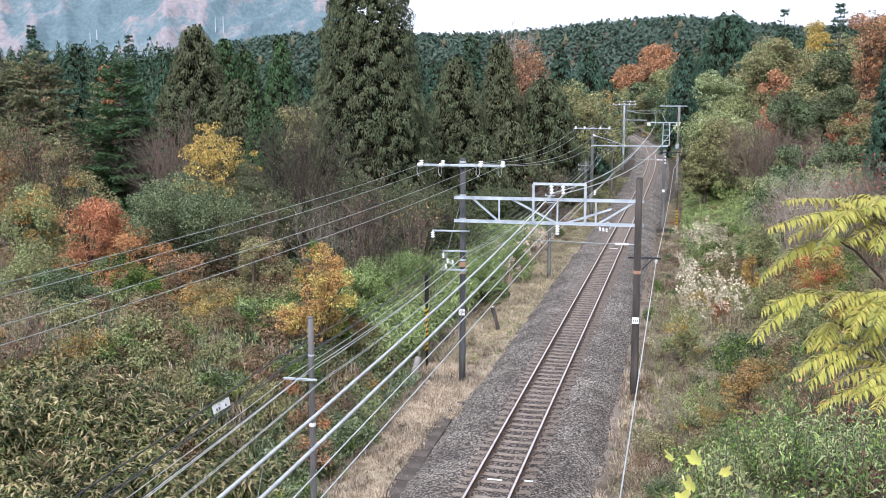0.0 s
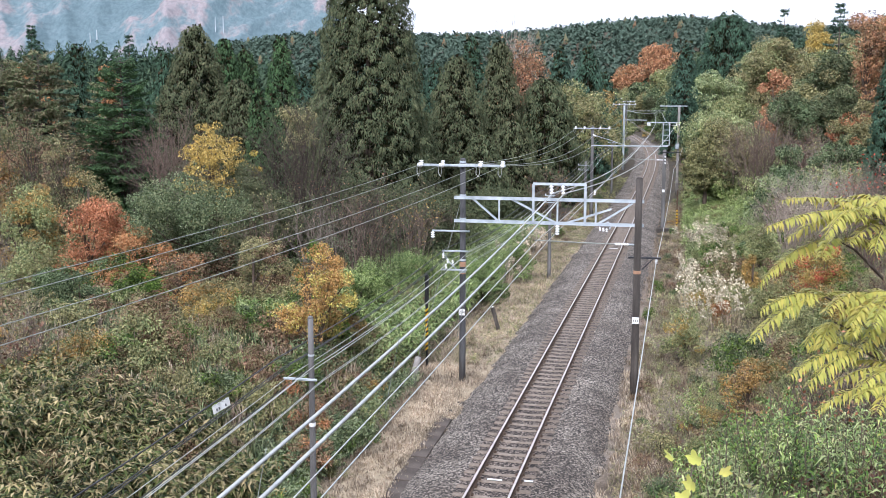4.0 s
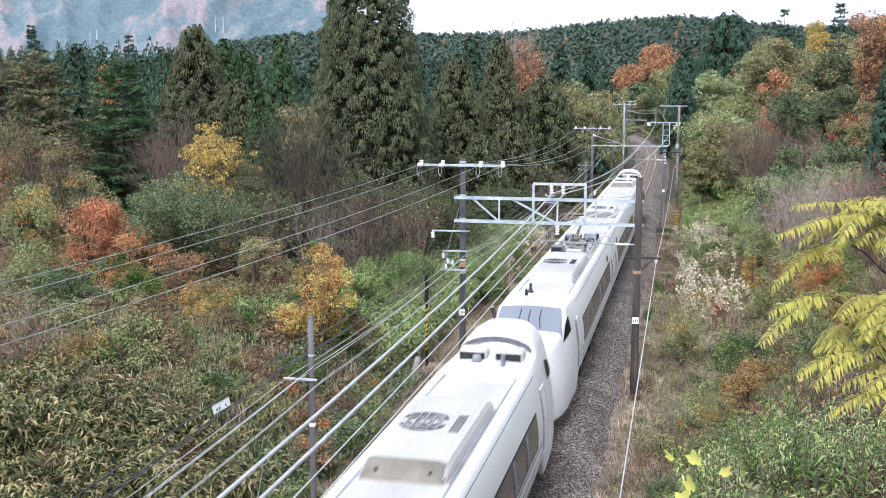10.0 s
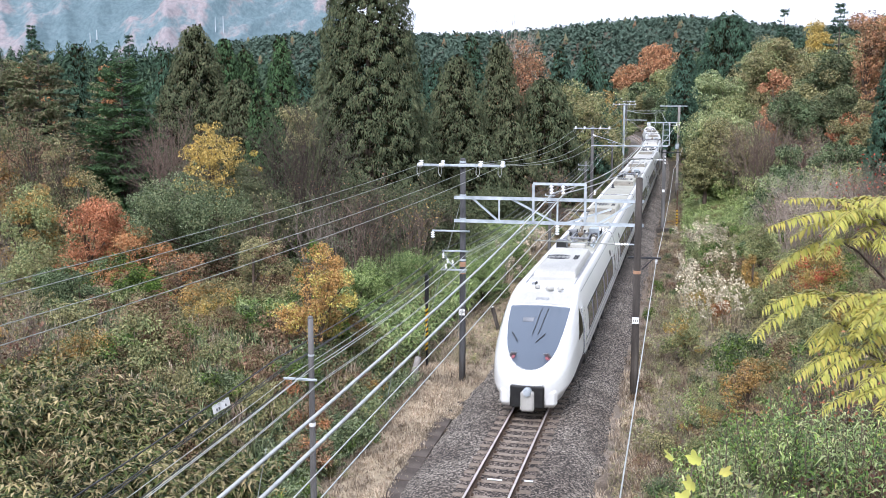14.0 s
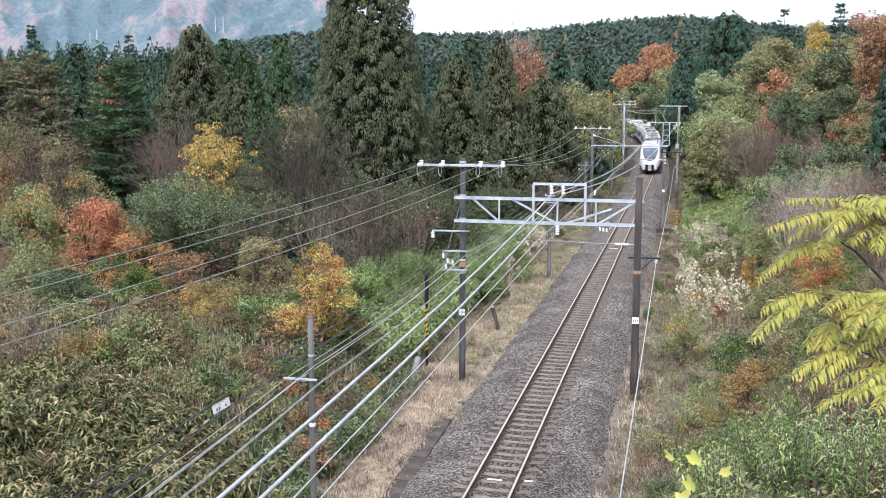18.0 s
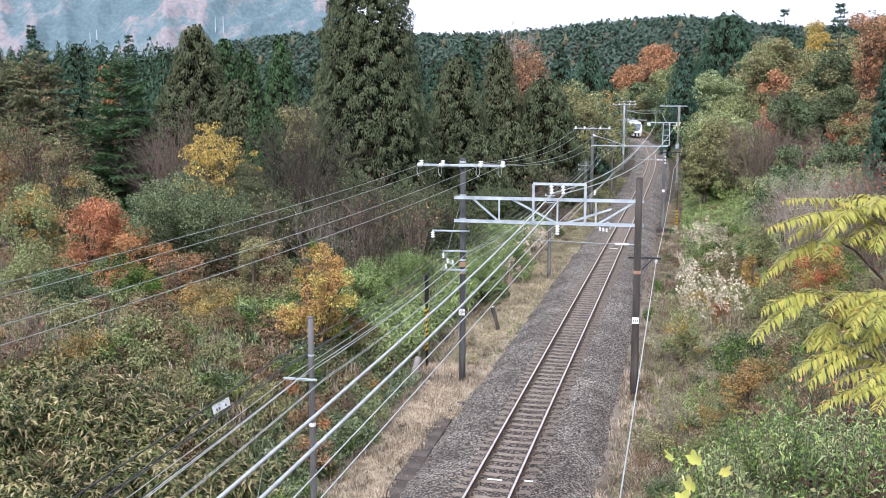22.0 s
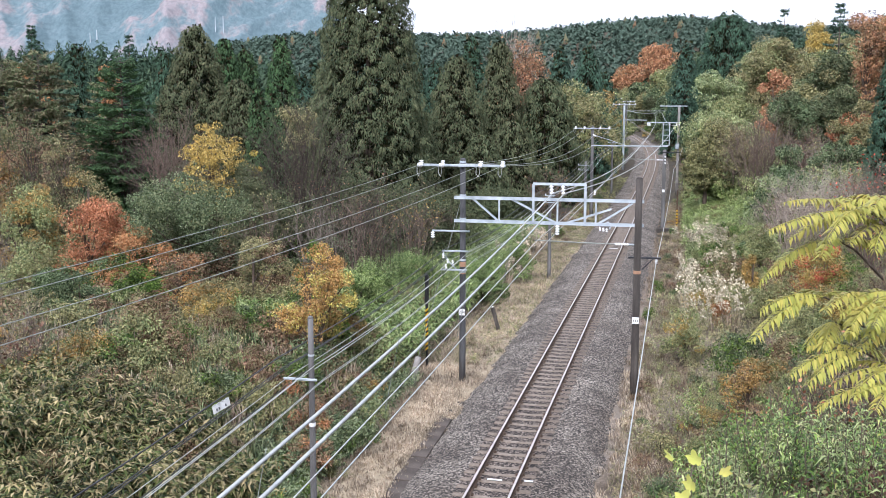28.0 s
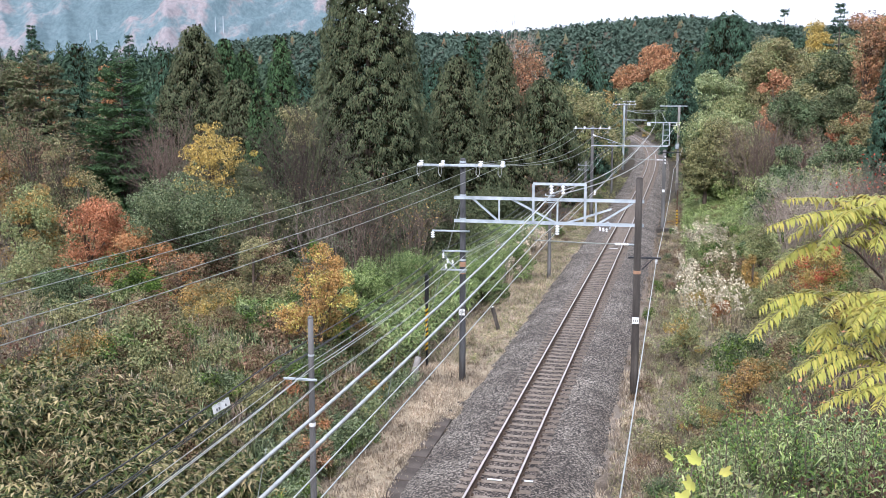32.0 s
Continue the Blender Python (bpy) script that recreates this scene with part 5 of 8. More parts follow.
def cooler(root, y, roof, half=2.72, fan=0.75, side=1):
    """Low roof air conditioner with a rounded sloping front."""
    g = Geo()
    prof = [(-half, 3.39), (0.05 - half, 3.5), (0.2 - half, 3.62), (0.42 - half, 3.7), (0.82 - half, 3.73), (half - 0.52, 3.73), (half - 0.12, 3.64), (half, 3.39)]
    secx = [(-0.8, 0.0), (-0.79, 0.6), (-0.74, 0.88), (-0.6, 1.0), (0.6, 1.0), (0.74, 0.88), (0.79, 0.6), (0.8, 0.0)]
    v = [(x, y + yy, 3.38 + (z - 3.38) * k) for yy, z in prof for x, k in secx]
    m = len(secx)
    ac = part("air_conditioner", g.add(v, [(i * m + k, i * m + k + 1, i * m + m + k + 1, i * m + m + k) for i in range(len(prof) - 1) for k in range(m - 1)]), roof, root, "low white roof air conditioner")
    # front rows get a darker beige that stands in for shade
    cv = [(x * 0.985, y + yy - 0.01, 3.386 + (z - 3.38) * k) for yy, z in prof[:4] for x, k in secx[1:-1]]
    part("end_cowl", Geo().add(cv, [(i * 6 + k, i * 6 + k + 1, i * 6 + 7 + k, i * 6 + 6 + k) for i in range(3) for k in range(5)]), AC_BEIGE, ac, "sloping front in beige darkened for shade", True)
    for k in (-0.5, 0.5):
        part("lifting_eye", Geo().box((k, y - half + 0.1, 3.58), (0.06, 0.05, 0.06), cut=0.01), STEEL_DARK, ac)
    for r, wide, a0, a1 in ((0.5, 0.07, 0.35, 2.75), (0.5, 0.07, 3.55, 5.95), (0.34, 0.06, 0.2, 2.9), (0.34, 0.06, 3.4, 6.0), (0.18, 0.05, 0.2, 2.9), (0.18, 0.05, 3.4, 6.0)):
        part("fan_grille", ring_geo(-0.2 * side, y + fan, 3.716, r, wide, a0, a1), STEEL_DARK, ac, "dark fan grille ring")
    for j in range(-2, 3):
        part("fan_bar", Geo().box((-0.2 * side + 0.17 * j, y + fan, 3.752), (0.025, 1.0, 0.012)), ROOF_GREY, ac)
    for j in range(8):
        part("louvre", Geo().box((0.5 * side, y + fan - 0.5 + 0.14 * j, 3.735), (0.2, 0.05, 0.02)), STEEL_DARK, ac)
    # grey strips paint the soft shade along both sides of the casing
    for sx in (-1, 1):
        part("edge_shade", Geo().box((sx * 0.84, y, 3.418), (0.05, 2 * half - 0.2, 0.02)), ROOF_GREY, ac, "grey strip for the shade beside the casing")


def pantograph(root, sy):
    """Current collector and its gear on the roof, at the sy end."""
    y = sy * 6.7
    rr = random.Random(19)
    part("equipment_deck", Geo().box((0, y, 3.4), (1.74, 6.2, 0.06), cut=0.02), ROOF_DUSTY, root, "grimy off-white equipment deck")
    for x, dy, a, b, c, mat in ((-0.6, -2.6, 0.5, 0.5, 0.4, TRIM_GREY), (0.12, -2.7, 0.66, 0.42, 0.26, ROOF_WHITE), (0.5, 1.2, 0.46, 0.55, 0.52, GALV), (-0.6, 2.0, 0.34, 0.4, 0.3, ROOF_GREY), (0.62, -0.6, 0.2, 0.5, 0.28, ROOF_WHITE), (0.62, 2.4, 0.3, 0.4, 0.3, STEEL_DARK), (-0.1, 0.35, 0.26, 0.9, 0.16, ROOF_WHITE), (-0.75, -0.2, 0.14, 0.9, 0.2, TRIM_GREY), (0.6, 0.5, 0.22, 0.3, 0.34, STEEL_DARK), (-0.2, -1.9, 0.8, 0.14, 0.14, COPPER), (0.1, -1.4, 0.3, 0.3, 0.2, AC_BEIGE)):
        part("equipment_box", Geo().box((sy * x, y + sy * dy, 3.43 + c / 2), (a, b, c), cut=0.04), mat, root, "roof equipment case")
    part("case_front", Geo().box((-0.6 * sy, y - sy * 2.86, 3.62), (0.42, 0.03, 0.3), cut=0.01), BLACK, root, "dark face of a roof case")
    for k in range(26):
        x, dy = rr.uniform(-0.8, 0.8), rr.uniform(-2.0, 2.9)
        c = rr.uniform(0.1, 0.32)
        part("bracket", Geo().box((x, y + sy * dy, 3.43 + c / 2), (rr.uniform(0.05, 0.16), rr.uniform(0.06, 0.26), c), Matrix.Rotation(rr.uniform(-0.4, 0.4), 3, "Z"), cut=0.015), rr.choice([STEEL_DARK, ROOF_WHITE, TRIM_GREY, AC_BEIGE, GALV, BLACK]), root)
    for x in (-0.5, 0.1, 0.5, -0.75, 0.75):
        for dy in (-1.4, 0.2, 1.6, 2.6):
            if abs(x) < 0.6 or dy != 0.2:
                part("roof_insulator", insulator_geo((x * 0.95, y + sy * (dy + x * 0.2), 3.43), (0, 0, 1), 3, 0.075, 0.07), TRIM_GREY if dy < 0.5 else STEEL_DARK, root, "ribbed roof insulator", True)
    for x0, a, b, hi in ((-0.8, -2.6, 2.6, 3.58), (0.78, -2.6, 2.6, 3.58), (0.66, -2.0, 2.2, 3.7), (-0.35, -1.2, 1.9, 3.66)):
        part("busbar", Geo().tube([(sy * x0, y + sy * a, 3.5), (sy * x0, y + sy * (a + b) / 2, hi), (sy * x0, y + sy * b, 3.5)], 0.025, 6), GALV, root)
    pan = part("pantograph_base", Geo().box((0, y - sy * 0.9, 3.68), (0.9, 0.12, 0.09), cut=0.03).box((0, y + sy * 0.9, 3.68), (0.9, 0.12, 0.09), cut=0.03).box((0.36, y, 3.68), (0.07, 1.8, 0.07)).box((-0.36, y, 3.68), (0.07, 1.8, 0.07)), TRIM_GREY, root, "grey steel collector frame")
    knee = y + sy * 1.25
    part("lower_arm", Geo().tube([(0, y - sy * 0.6, 3.74), (0, knee, 4.2)], [0.06, 0.045], 8), COPPER, pan, "bronze-coloured hinged arm")
    part("guide_rod", Geo().tube([(0.14, y - sy * 0.75, 3.72), (0.08, knee - sy * 0.15, 4.1)], 0.018, 6), STEEL_DARK, pan)
    for x in (-0.1, 0.1):
        part("upper_arm", Geo().tube([(x * 0.5, knee, 4.2), (x * 3.2, y - sy * 0.15, 4.86)], 0.024, 6), GALV, pan)
    part("cross_tube", Geo().tube([(-0.4, y - sy * 0.15, 4.86), (0.4, y - sy * 0.15, 4.86)], 0.026, 6), STEEL_DARK, pan)
    part("spring_box", Geo().box((0, y - sy * 0.2, 3.82), (0.26, 0.7, 0.14), cut=0.04), COPPER, pan)
    head = Geo()
    for dy in (-0.3, 0.0):
        head.tube([(-0.82, y + sy * dy, 4.78), (-0.72, y + sy * dy, 4.87), (-0.58, y + sy * dy, 4.92), (0.58, y + sy * dy, 4.92), (0.72, y + sy * dy, 4.87), (0.82, y + sy * dy, 4.78)], 0.028, 6)
    for x in (-0.42, 0.42):
        head.box((x, y - sy * 0.15, 4.9), (0.04, 0.34, 0.04))
    part("collector_head", head, AC_BEIGE, pan, "dusty collector strips")


def car(kind, label, roof=ROOF_WHITE):
    root = tagged(new("train_car"), label, "train car", "express train cars")
    nose = kind.startswith("E")
    body_parts(root, nose, kind == "E", "F" in kind)
    sides(root, nose, roof)
    underside(root, nose)
    y, half, fan, side = {"E": (-0.24, 2.36, 0.14, 1), "M": (0.0, 2.235, 0.265, 1), "MP": (-0.815, 2.235, 0.265, 1), "EP": (0.3, 3.2, 0.1, -1), "EFP": (-0.35, 3.15, 0.05, -1)}[kind]
    cooler(root, y, roof, half, fan, side)
    if "P" in kind:
        pantograph(root, -1 if nose else 1)
        if not nose:
            part("roof_aerial", Geo().tube([(-0.6, -5.2, 3.4), (-0.6, -5.2, 3.5), (-0.6, -5.2, 3.72)], [0.16, 0.09, 0.05], 10), STEEL_DARK, root, "small dark roof aerial")
    for yg in ((-10.36,) if nose else (-10.36, 10.36)):
        part("gangway", Geo().box((0, yg, 2.05), (2.2, 0.12, 2.6), cut=0.05), GANGWAY, root, "dark grey gangway bellows")
    return root


L_END = "white express train end car with a rounded nose"
L_PAN = "white express train end car with raised pantograph gear"
L_MID = "white express train intermediate car with roof air conditioner"
L_MPAN = "white express train intermediate car with raised pantograph gear"
AWAY = Matrix.Identity(4)
end_a, mid_a, endp_a, midp_a = car("E", L_END), car("M", L_MID), car("EP", L_PAN), car("MP", L_MPAN, ROOF_DUSTY)
flat_a = car("EFP", "white express train end car with a level cab roof and pantograph")
mid_b = car("M", "white express train intermediate car with a grimy grey roof", ROOF_DUSTY)
CARS = [(end_a, 0), (mid_a, 0), (flat_a, math.pi), (copy_thing(end_a, AWAY), 0), (copy_thing(mid_a, AWAY), 0), (midp_a, 0), (mid_b, 0), (endp_a, math.pi)]


# ---- plants ----
def rods(p0, p1, r0, r1):
    """Thin three-sided twigs from p0 to p1 as quads."""
    d = unit(p1 - p0)
    a = unit(np.cross(d, np.where(np.abs(d[:, 2:]) < 0.9, [[0, 0, 1.0]], [[1.0, 0, 0]])))
    b = np.cross(d, a)
    r0, r1 = np.broadcast_to(r0, (len(p0),))[:, None], np.broadcast_to(r1, (len(p0),))[:, None]
    ring = [math.cos(k * 2.0944) * a + math.sin(k * 2.0944) * b for k in range(3)]
    out = [np.stack([p0 + ring[k] * r0, p0 + ring[(k + 1) % 3] * r0, p1 + ring[(k + 1) % 3] * r1, p1 + ring[k] * r1], 1) for k in range(3)]
    return np.concatenate(out)


def plant(name, label, x, y, cat, group="", sink=0.1, body=None):
    root = tagged(new(name, body), label, cat, group)
    root.matrix_basis = Matrix.Translation((x, y, ground_at(x, y) - sink))
    return root


def limb_mesh(rng, h, r, heads, thick, mat, lean=0.0):
    """A tapered, slightly bent trunk with limbs to the crown's clumps."""
    g = Geo()
    bend = rng.uniform(-0.06, 0.06, 2) * h
    spine = [Vector((bend[0] * (k / 5) ** 2 + lean * k / 5, bend[1] * (k / 5) ** 2, h * k / 5)) for k in range(6)]
    g.tube(spine, [thick * (1.25 - 1.1 * k / 5) for k in range(6)], 7)
    for c in heads:
        k = min(0.85, max(0.12, c[2] / h * rng.uniform(0.45, 0.7)))
        i = k * 5
        a = spine[int(i)].lerp(spine[min(5, int(i) + 1)], i - int(i))
        mid = a.lerp(Vector(c), 0.55) + Vector((0, 0, -0.04 * h + 0.02 * h * rng.uniform()))
        g.tube([a, mid, Vector(c)], [thick * (0.5 - 0.25 * k), thick * 0.25, thick * 0.07], 5, False)
    return g.mesh("trunk", mat, True)


def clump_points(rng, n, h, r, low=0.25, fill=0.5):
    """Clump centres over an uneven crown made of several lobes."""
    lobes = int(rng.integers(5, 9))
    mid, up = h * (1 + low) / 2, h * (1 - low) / 2
    a = rng.uniform(0, 6.283, lobes) + np.arange(lobes) * 2.4
    k = rng.uniform(0.2, 0.75, lobes)
    c = np.stack([np.cos(a) * k * r, np.sin(a) * k * r, mid + up * rng.uniform(-0.62, 0.42, lobes)], 1)
    c[0] = (rng.uniform(-0.2, 0.2) * r, rng.uniform(-0.2, 0.2) * r, mid + up * 0.42)
    size = rng.uniform(0.3, 0.66, lobes)
    size[0] = 0.52
    pick = rng.choice(lobes, n, p=size ** 2 / np.sum(size ** 2))
    pick[:lobes] = np.arange(lobes)
    d = rand_dirs(rng, n)
    d[:, 2] = np.where(d[:, 2] < -0.45, -d[:, 2], d[:, 2])
    rr = (size[pick] * rng.uniform(fill, 1.08, n) ** 0.7)[:, None] * np.array([[r, r, up]])
    p = c[pick] + d * rr
    p[:, 2] = np.clip(p[:, 2], 0.05 * h, h * 0.97)
    return p


def crown_quads(rng, heads, rad, per, leaf, slim=0.55, hang=0.25, flat=0.75):
    n = len(heads) * per
    c = np.repeat(heads, per, axis=0)
    rr = np.repeat(np.broadcast_to(rad, (len(heads),)) * rng.uniform(0.7, 1.25, len(heads)), per)[:, None]
    d = rand_dirs(rng, n)
    p = c + d * rr * rng.uniform(0.55, 1.0, n)[:, None] ** 0.6 * np.array([[1, 1, flat]])
    way = unit(d * 0.9 + rand_dirs(rng, n) * 0.8 + np.array([[0, 0, -hang]]))
    nrm = unit(rand_dirs(rng, n) * 0.5 + d * 0.9 + np.array([[0, 0, 0.6]]))
    ll = leaf * rng.uniform(0.65, 1.3, n)
    return leaf_quads(p, way, nrm, ll, ll * slim, 0.12, 0.1)


def broad(label, x, y, ztop, r, mat, n=6000, leaf=0.25, heads=56, low=0.2, seed=1, name="tree", cat="tree", mat2=None, share=0.3, rad=0.24, bark=BARK, slim=0.6, group=""):
    """A broad-leaved tree or large bush with clumped foliage."""
    rng = np.random.default_rng(seed)
    h = max(0.6, ztop - ground_at(x, y) + 0.1)
    pts = clump_points(rng, heads, h, r, low)
    size = 0.84 * rad * r * (0.6 + 0.5 * min(1.5, h / (2 * r)))
    cut = int(heads * (1 - share)) if mat2 else heads
    per = max(8, n // heads)
    leaves = quads("crown", crown_quads(rng, pts[:cut], size, per, leaf, slim), mat)
    root = plant(name, label, x, y, cat, group, body=leaves if group == "bank shrubs" else None)
    if root.data is None:
        part("crown", leaves, mat, root)
    part("trunk", limb_mesh(rng, h * 0.8, r, pts[:5 if low < 0.01 else 14], 0.018 * h + 0.03, bark), bark, root)
    if mat2:
        part("crown", quads("crown", crown_quads(rng, pts[cut:], size, per, leaf, slim), mat2), mat2, root)
    return root


def conifer(label, x, y, ztop, r, mat, tuft=0.6, leaf=0.25, seed=1, power=0.7, low=0.03, ragged=0.2, name="cedar_tree", group="conifers", droop=0.8, full=2.0):
    """A tall crown of rounded, drooping foliage tufts round a straight trunk."""
    rng = np.random.default_rng(seed)
    root = plant(name, label, x, y, "tree", group)
    h = max(2.0, ztop - root.matrix_basis.translation.z)
    tufts = int(full * 2 * r * h / (1 + power) / tuft ** 2) + 24
    u = (np.arange(tufts) + rng.uniform(0, 1, tufts)) / tufts
    u = 1 - (1 - u * 0.998) ** (1 / (1 + 0.6 * power))
    z = h * (low + (1.0 - low) * u)
    a = np.arange(tufts) * 2.39996 + rng.uniform(-0.6, 0.6, tufts)
    # boughs stand out here and there, with hollows between them
    lobe = 1 + ragged * (np.sin(3 * a + z * 1.7 / max(1.0, tuft * 2) + seed) + np.sin(5 * a - z * 2.3 / max(1.0, tuft * 2))) * 0.32 + rng.uniform(-ragged, ragged, tufts) * 0.7
    rr = np.maximum(0.12, r * (1 - z / h) ** power * lobe - 0.15 * tuft)
    size = tuft * rng.uniform(0.65, 1.25, tufts) * np.clip(0.35 + rr / tuft * 0.5, 0.4, 1)
    c = np.stack([np.cos(a) * rr, np.sin(a) * rr, z - 0.1 * rr], 1)
    g = Geo()
    g.tube([(0, 0, 0.93 * h * i / 4) for i in range(5)], [0.014 * h * (1.05 - i / 4) + 0.01 for i in range(5)], 8)
    for i in range(0, tufts, max(1, tufts // 60)):
        g.tube([(0, 0, min(h * 0.97, c[i][2] + 0.15 * rr[i])), tuple(c[i])], [0.06, 0.015], 4, False)
    part("trunk", g, BARK, root, smooth=True)
    per = 48
    m = tufts * per
    cc = np.repeat(c, per, axis=0)
    out = np.repeat(np.stack([np.cos(a), np.sin(a), np.zeros(tufts)], 1), per, axis=0)
    sz = np.repeat(size, per)[:, None]
    d = unit(rand_dirs(rng, m) + out * 0.45 + np.array([[0, 0, 0.3]]))
    p = cc + d * sz * rng.uniform(0.72, 1.05, (m, 1)) * np.array([[1, 1, 0.85]])
    way = unit(out * 0.5 + np.array([[0, 0, -1.2 * droop]]) + rand_dirs(rng, m) * 0.5)
    way = unit(way - d * np.sum(way * d, 1, keepdims=True) * 0.7)
    ll = 1.4 * leaf * rng.uniform(0.6, 1.35, m)
    part("crown", quads("crown", leaf_quads(p, way, unit(d + 0.35 * rand_dirs(rng, m)), ll, ll * 0.33, 0.2, 0.15), mat), mat, root)
    # dark leaves inside the crown stand in for its inner shade
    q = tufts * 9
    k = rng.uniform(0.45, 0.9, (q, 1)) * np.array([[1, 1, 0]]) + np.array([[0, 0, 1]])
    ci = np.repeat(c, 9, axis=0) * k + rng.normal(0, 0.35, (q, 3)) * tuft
    part("inner_crown", quads("inner_crown", leaf_quads(ci, rand_dirs(rng, q) + np.array([[0, 0, -0.6]]), rand_dirs(rng, q) + ci * np.array([[1, 1, 0]]) / r, tuft * 0.85, tuft * 0.5, 0.1, 0.1), F_INNER), F_INNER, root, "inner foliage coloured dark for shade")
    return root


def fir(label, x, y, ztop, r, mat, seed, low=0.12, whorl=0.42, leaf=0.17, power=0.75, slope=-0.12, gaps=0.0, twig=TWIG_DARK, group="conifers", name="fir_tree"):
    """An open conifer: tiers of spreading branches, each a flat feathered spray."""
    rng = np.random.default_rng(seed)
    root = plant(name, label, x, y, "tree", group)
    h = max(2.0, ztop - root.matrix_basis.translation.z)
    part("trunk", Geo().tube([(0, 0, 0.97 * h * i / 5) for i in range(6)], [0.013 * h * (1.05 - i / 5) + 0.01 for i in range(6)], 8), BARK, root, smooth=True)
    n = int(h * (1 - low) / whorl * 5)
    z = h * (low + (0.985 - low) * np.sort(rng.uniform(0, 1, n) ** 1.1))
    a = np.arange(n) * 2.39996 + rng.uniform(-0.5, 0.5, n)
    reach = r * (1 - z / h) ** power * rng.uniform(0.62, 1.12, n) + 0.12
    wood, q = [], []
    for k in range(n):
        d = np.array([math.cos(a[k]), math.sin(a[k]), slope + 0.5 * (z[k] / h) ** 2 + rng.uniform(-0.28, 0.28)])
        d /= np.linalg.norm(d)
        base = np.array([0, 0, z[k]])
        wood.append(rods(base[None], (base + d * reach[k])[None], 0.02 + 0.012 * reach[k], 0.006))
        if rng.uniform() < gaps:
            continue
        m = max(5, int(reach[k] / 0.13))
        t = np.linspace(0.22, 1.0, m)
        p = base + d * (reach[k] * t)[:, None]
        side = np.cross(d, [0, 0, 1.0])
        side /= np.linalg.norm(side)
        for s in (-1, 1):
            tl = (0.42 * reach[k] * (1.05 - t) + 0.16) * rng.uniform(0.6, 1.15, m)
            way = unit(side * s + d * 0.7 + rng.normal(0, 0.16, (m, 3)) + [[0, 0, -0.2]])
            c = max(3, int(np.max(tl) / (0.5 * leaf)))
            f = (np.arange(c) + 0.5) / c
            lp = (p[:, None, :] + way[:, None, :] * (tl[:, None] * f)[:, :, None]).reshape(-1, 3)
            lw = unit(np.repeat(way, c, 0) + rng.normal(0, 0.45, (m * c, 3)) + [[0, 0, -0.15]])
            ll = leaf * rng.uniform(0.7, 1.3, m * c)
            q.append(leaf_quads(lp, lw, rng.normal(0, 0.6, (m * c, 3)) + [[0, 0, 1.0]], ll, ll * 0.42, 0.1, 0.15))
    part("branching", quads("branching", np.concatenate(wood), twig), twig, root)
    part("crown", quads("crown", np.concatenate(q), mat), mat, root)
    return root


def twiggy(label, x, y, ztop, r, mat=TWIG, stems=60, leaf_mat=None, leaves=0, leaf=0.14, seed=1, name="bare_shrub", cat="shrub", group="bare shrubs", thick=0.018):
    """A many-stemmed bare shrub; a few leaves may be left on it."""
    rng = np.random.default_rng(seed)
    root = plant(name, label, x, y, cat, group)
    h = max(0.8, ztop - root.matrix_basis.translation.z)
    a = rng.uniform(0, 6.283, stems)
    k = rng.uniform(0, 1, stems) ** 0.6
    p0 = np.stack([np.cos(a) * k * r * 0.35, np.sin(a) * k * r * 0.35, np.zeros(stems)], 1)
    hh = h * rng.uniform(0.65, 1.0, stems) * (1 - 0.25 * k * k)
    p2 = np.stack([np.cos(a) * k * r, np.sin(a) * k * r, hh], 1)
    p1 = (p0 + p2) / 2 + rng.normal(0, 0.05 * r, (stems, 3)) - np.stack([np.cos(a) * k * r * 0.12, np.sin(a) * k * r * 0.12, -0.06 * hh], 1)
    q = [rods(p0, p1, thick, thick * 0.7), rods(p1, p2, thick * 0.7, thick * 0.3)]
    tips = [p2]
    for src, nb, ln in (((p1, p2), 5, 0.3), ((p0, p1), 2, 0.3)):
        t = rng.uniform(0.1, 0.95, (stems * nb, 1))
        s0, s1 = np.repeat(src[0], nb, 0), np.repeat(src[1], nb, 0)
        b0 = s0 + (s1 - s0) * t
        b1 = b0 + unit(unit(s1 - s0) + rand_dirs(rng, stems * nb) * 0.75) * h * ln * rng.uniform(0.4, 1, (stems * nb, 1))
        b1[:, 2] = np.maximum(b1[:, 2], 0.1)
        q.append(rods(b0, b1, thick * 0.45, thick * 0.2))
        tips.append(b1)
        c0 = np.repeat(b0 + (b1 - b0) * 0.6, 2, 0)
        c1 = c0 + unit(np.repeat(unit(b1 - b0), 2, 0) + rand_dirs(rng, len(c0)) * 0.8) * h * 0.12
        q.append(rods(c0, c1, thick * 0.25, thick * 0.12))
        tips.append(c1)
    part("branching", quads("branching", np.concatenate(q), mat), mat, root)
    if leaf_mat and leaves:
        tp = np.concatenate(tips)
        p = tp[rng.integers(0, len(tp), leaves)] + rng.normal(0, 0.04 * r, (leaves, 3))
        ll = leaf * rng.uniform(0.6, 1.3, leaves)
        part("foliage", quads("foliage", leaf_quads(p, rand_dirs(rng, leaves) + [[0, 0, -0.3]], rand_dirs(rng, leaves) + [[0, 0, 0.8]], ll, ll * 0.6), leaf_mat), leaf_mat, root)
    return root


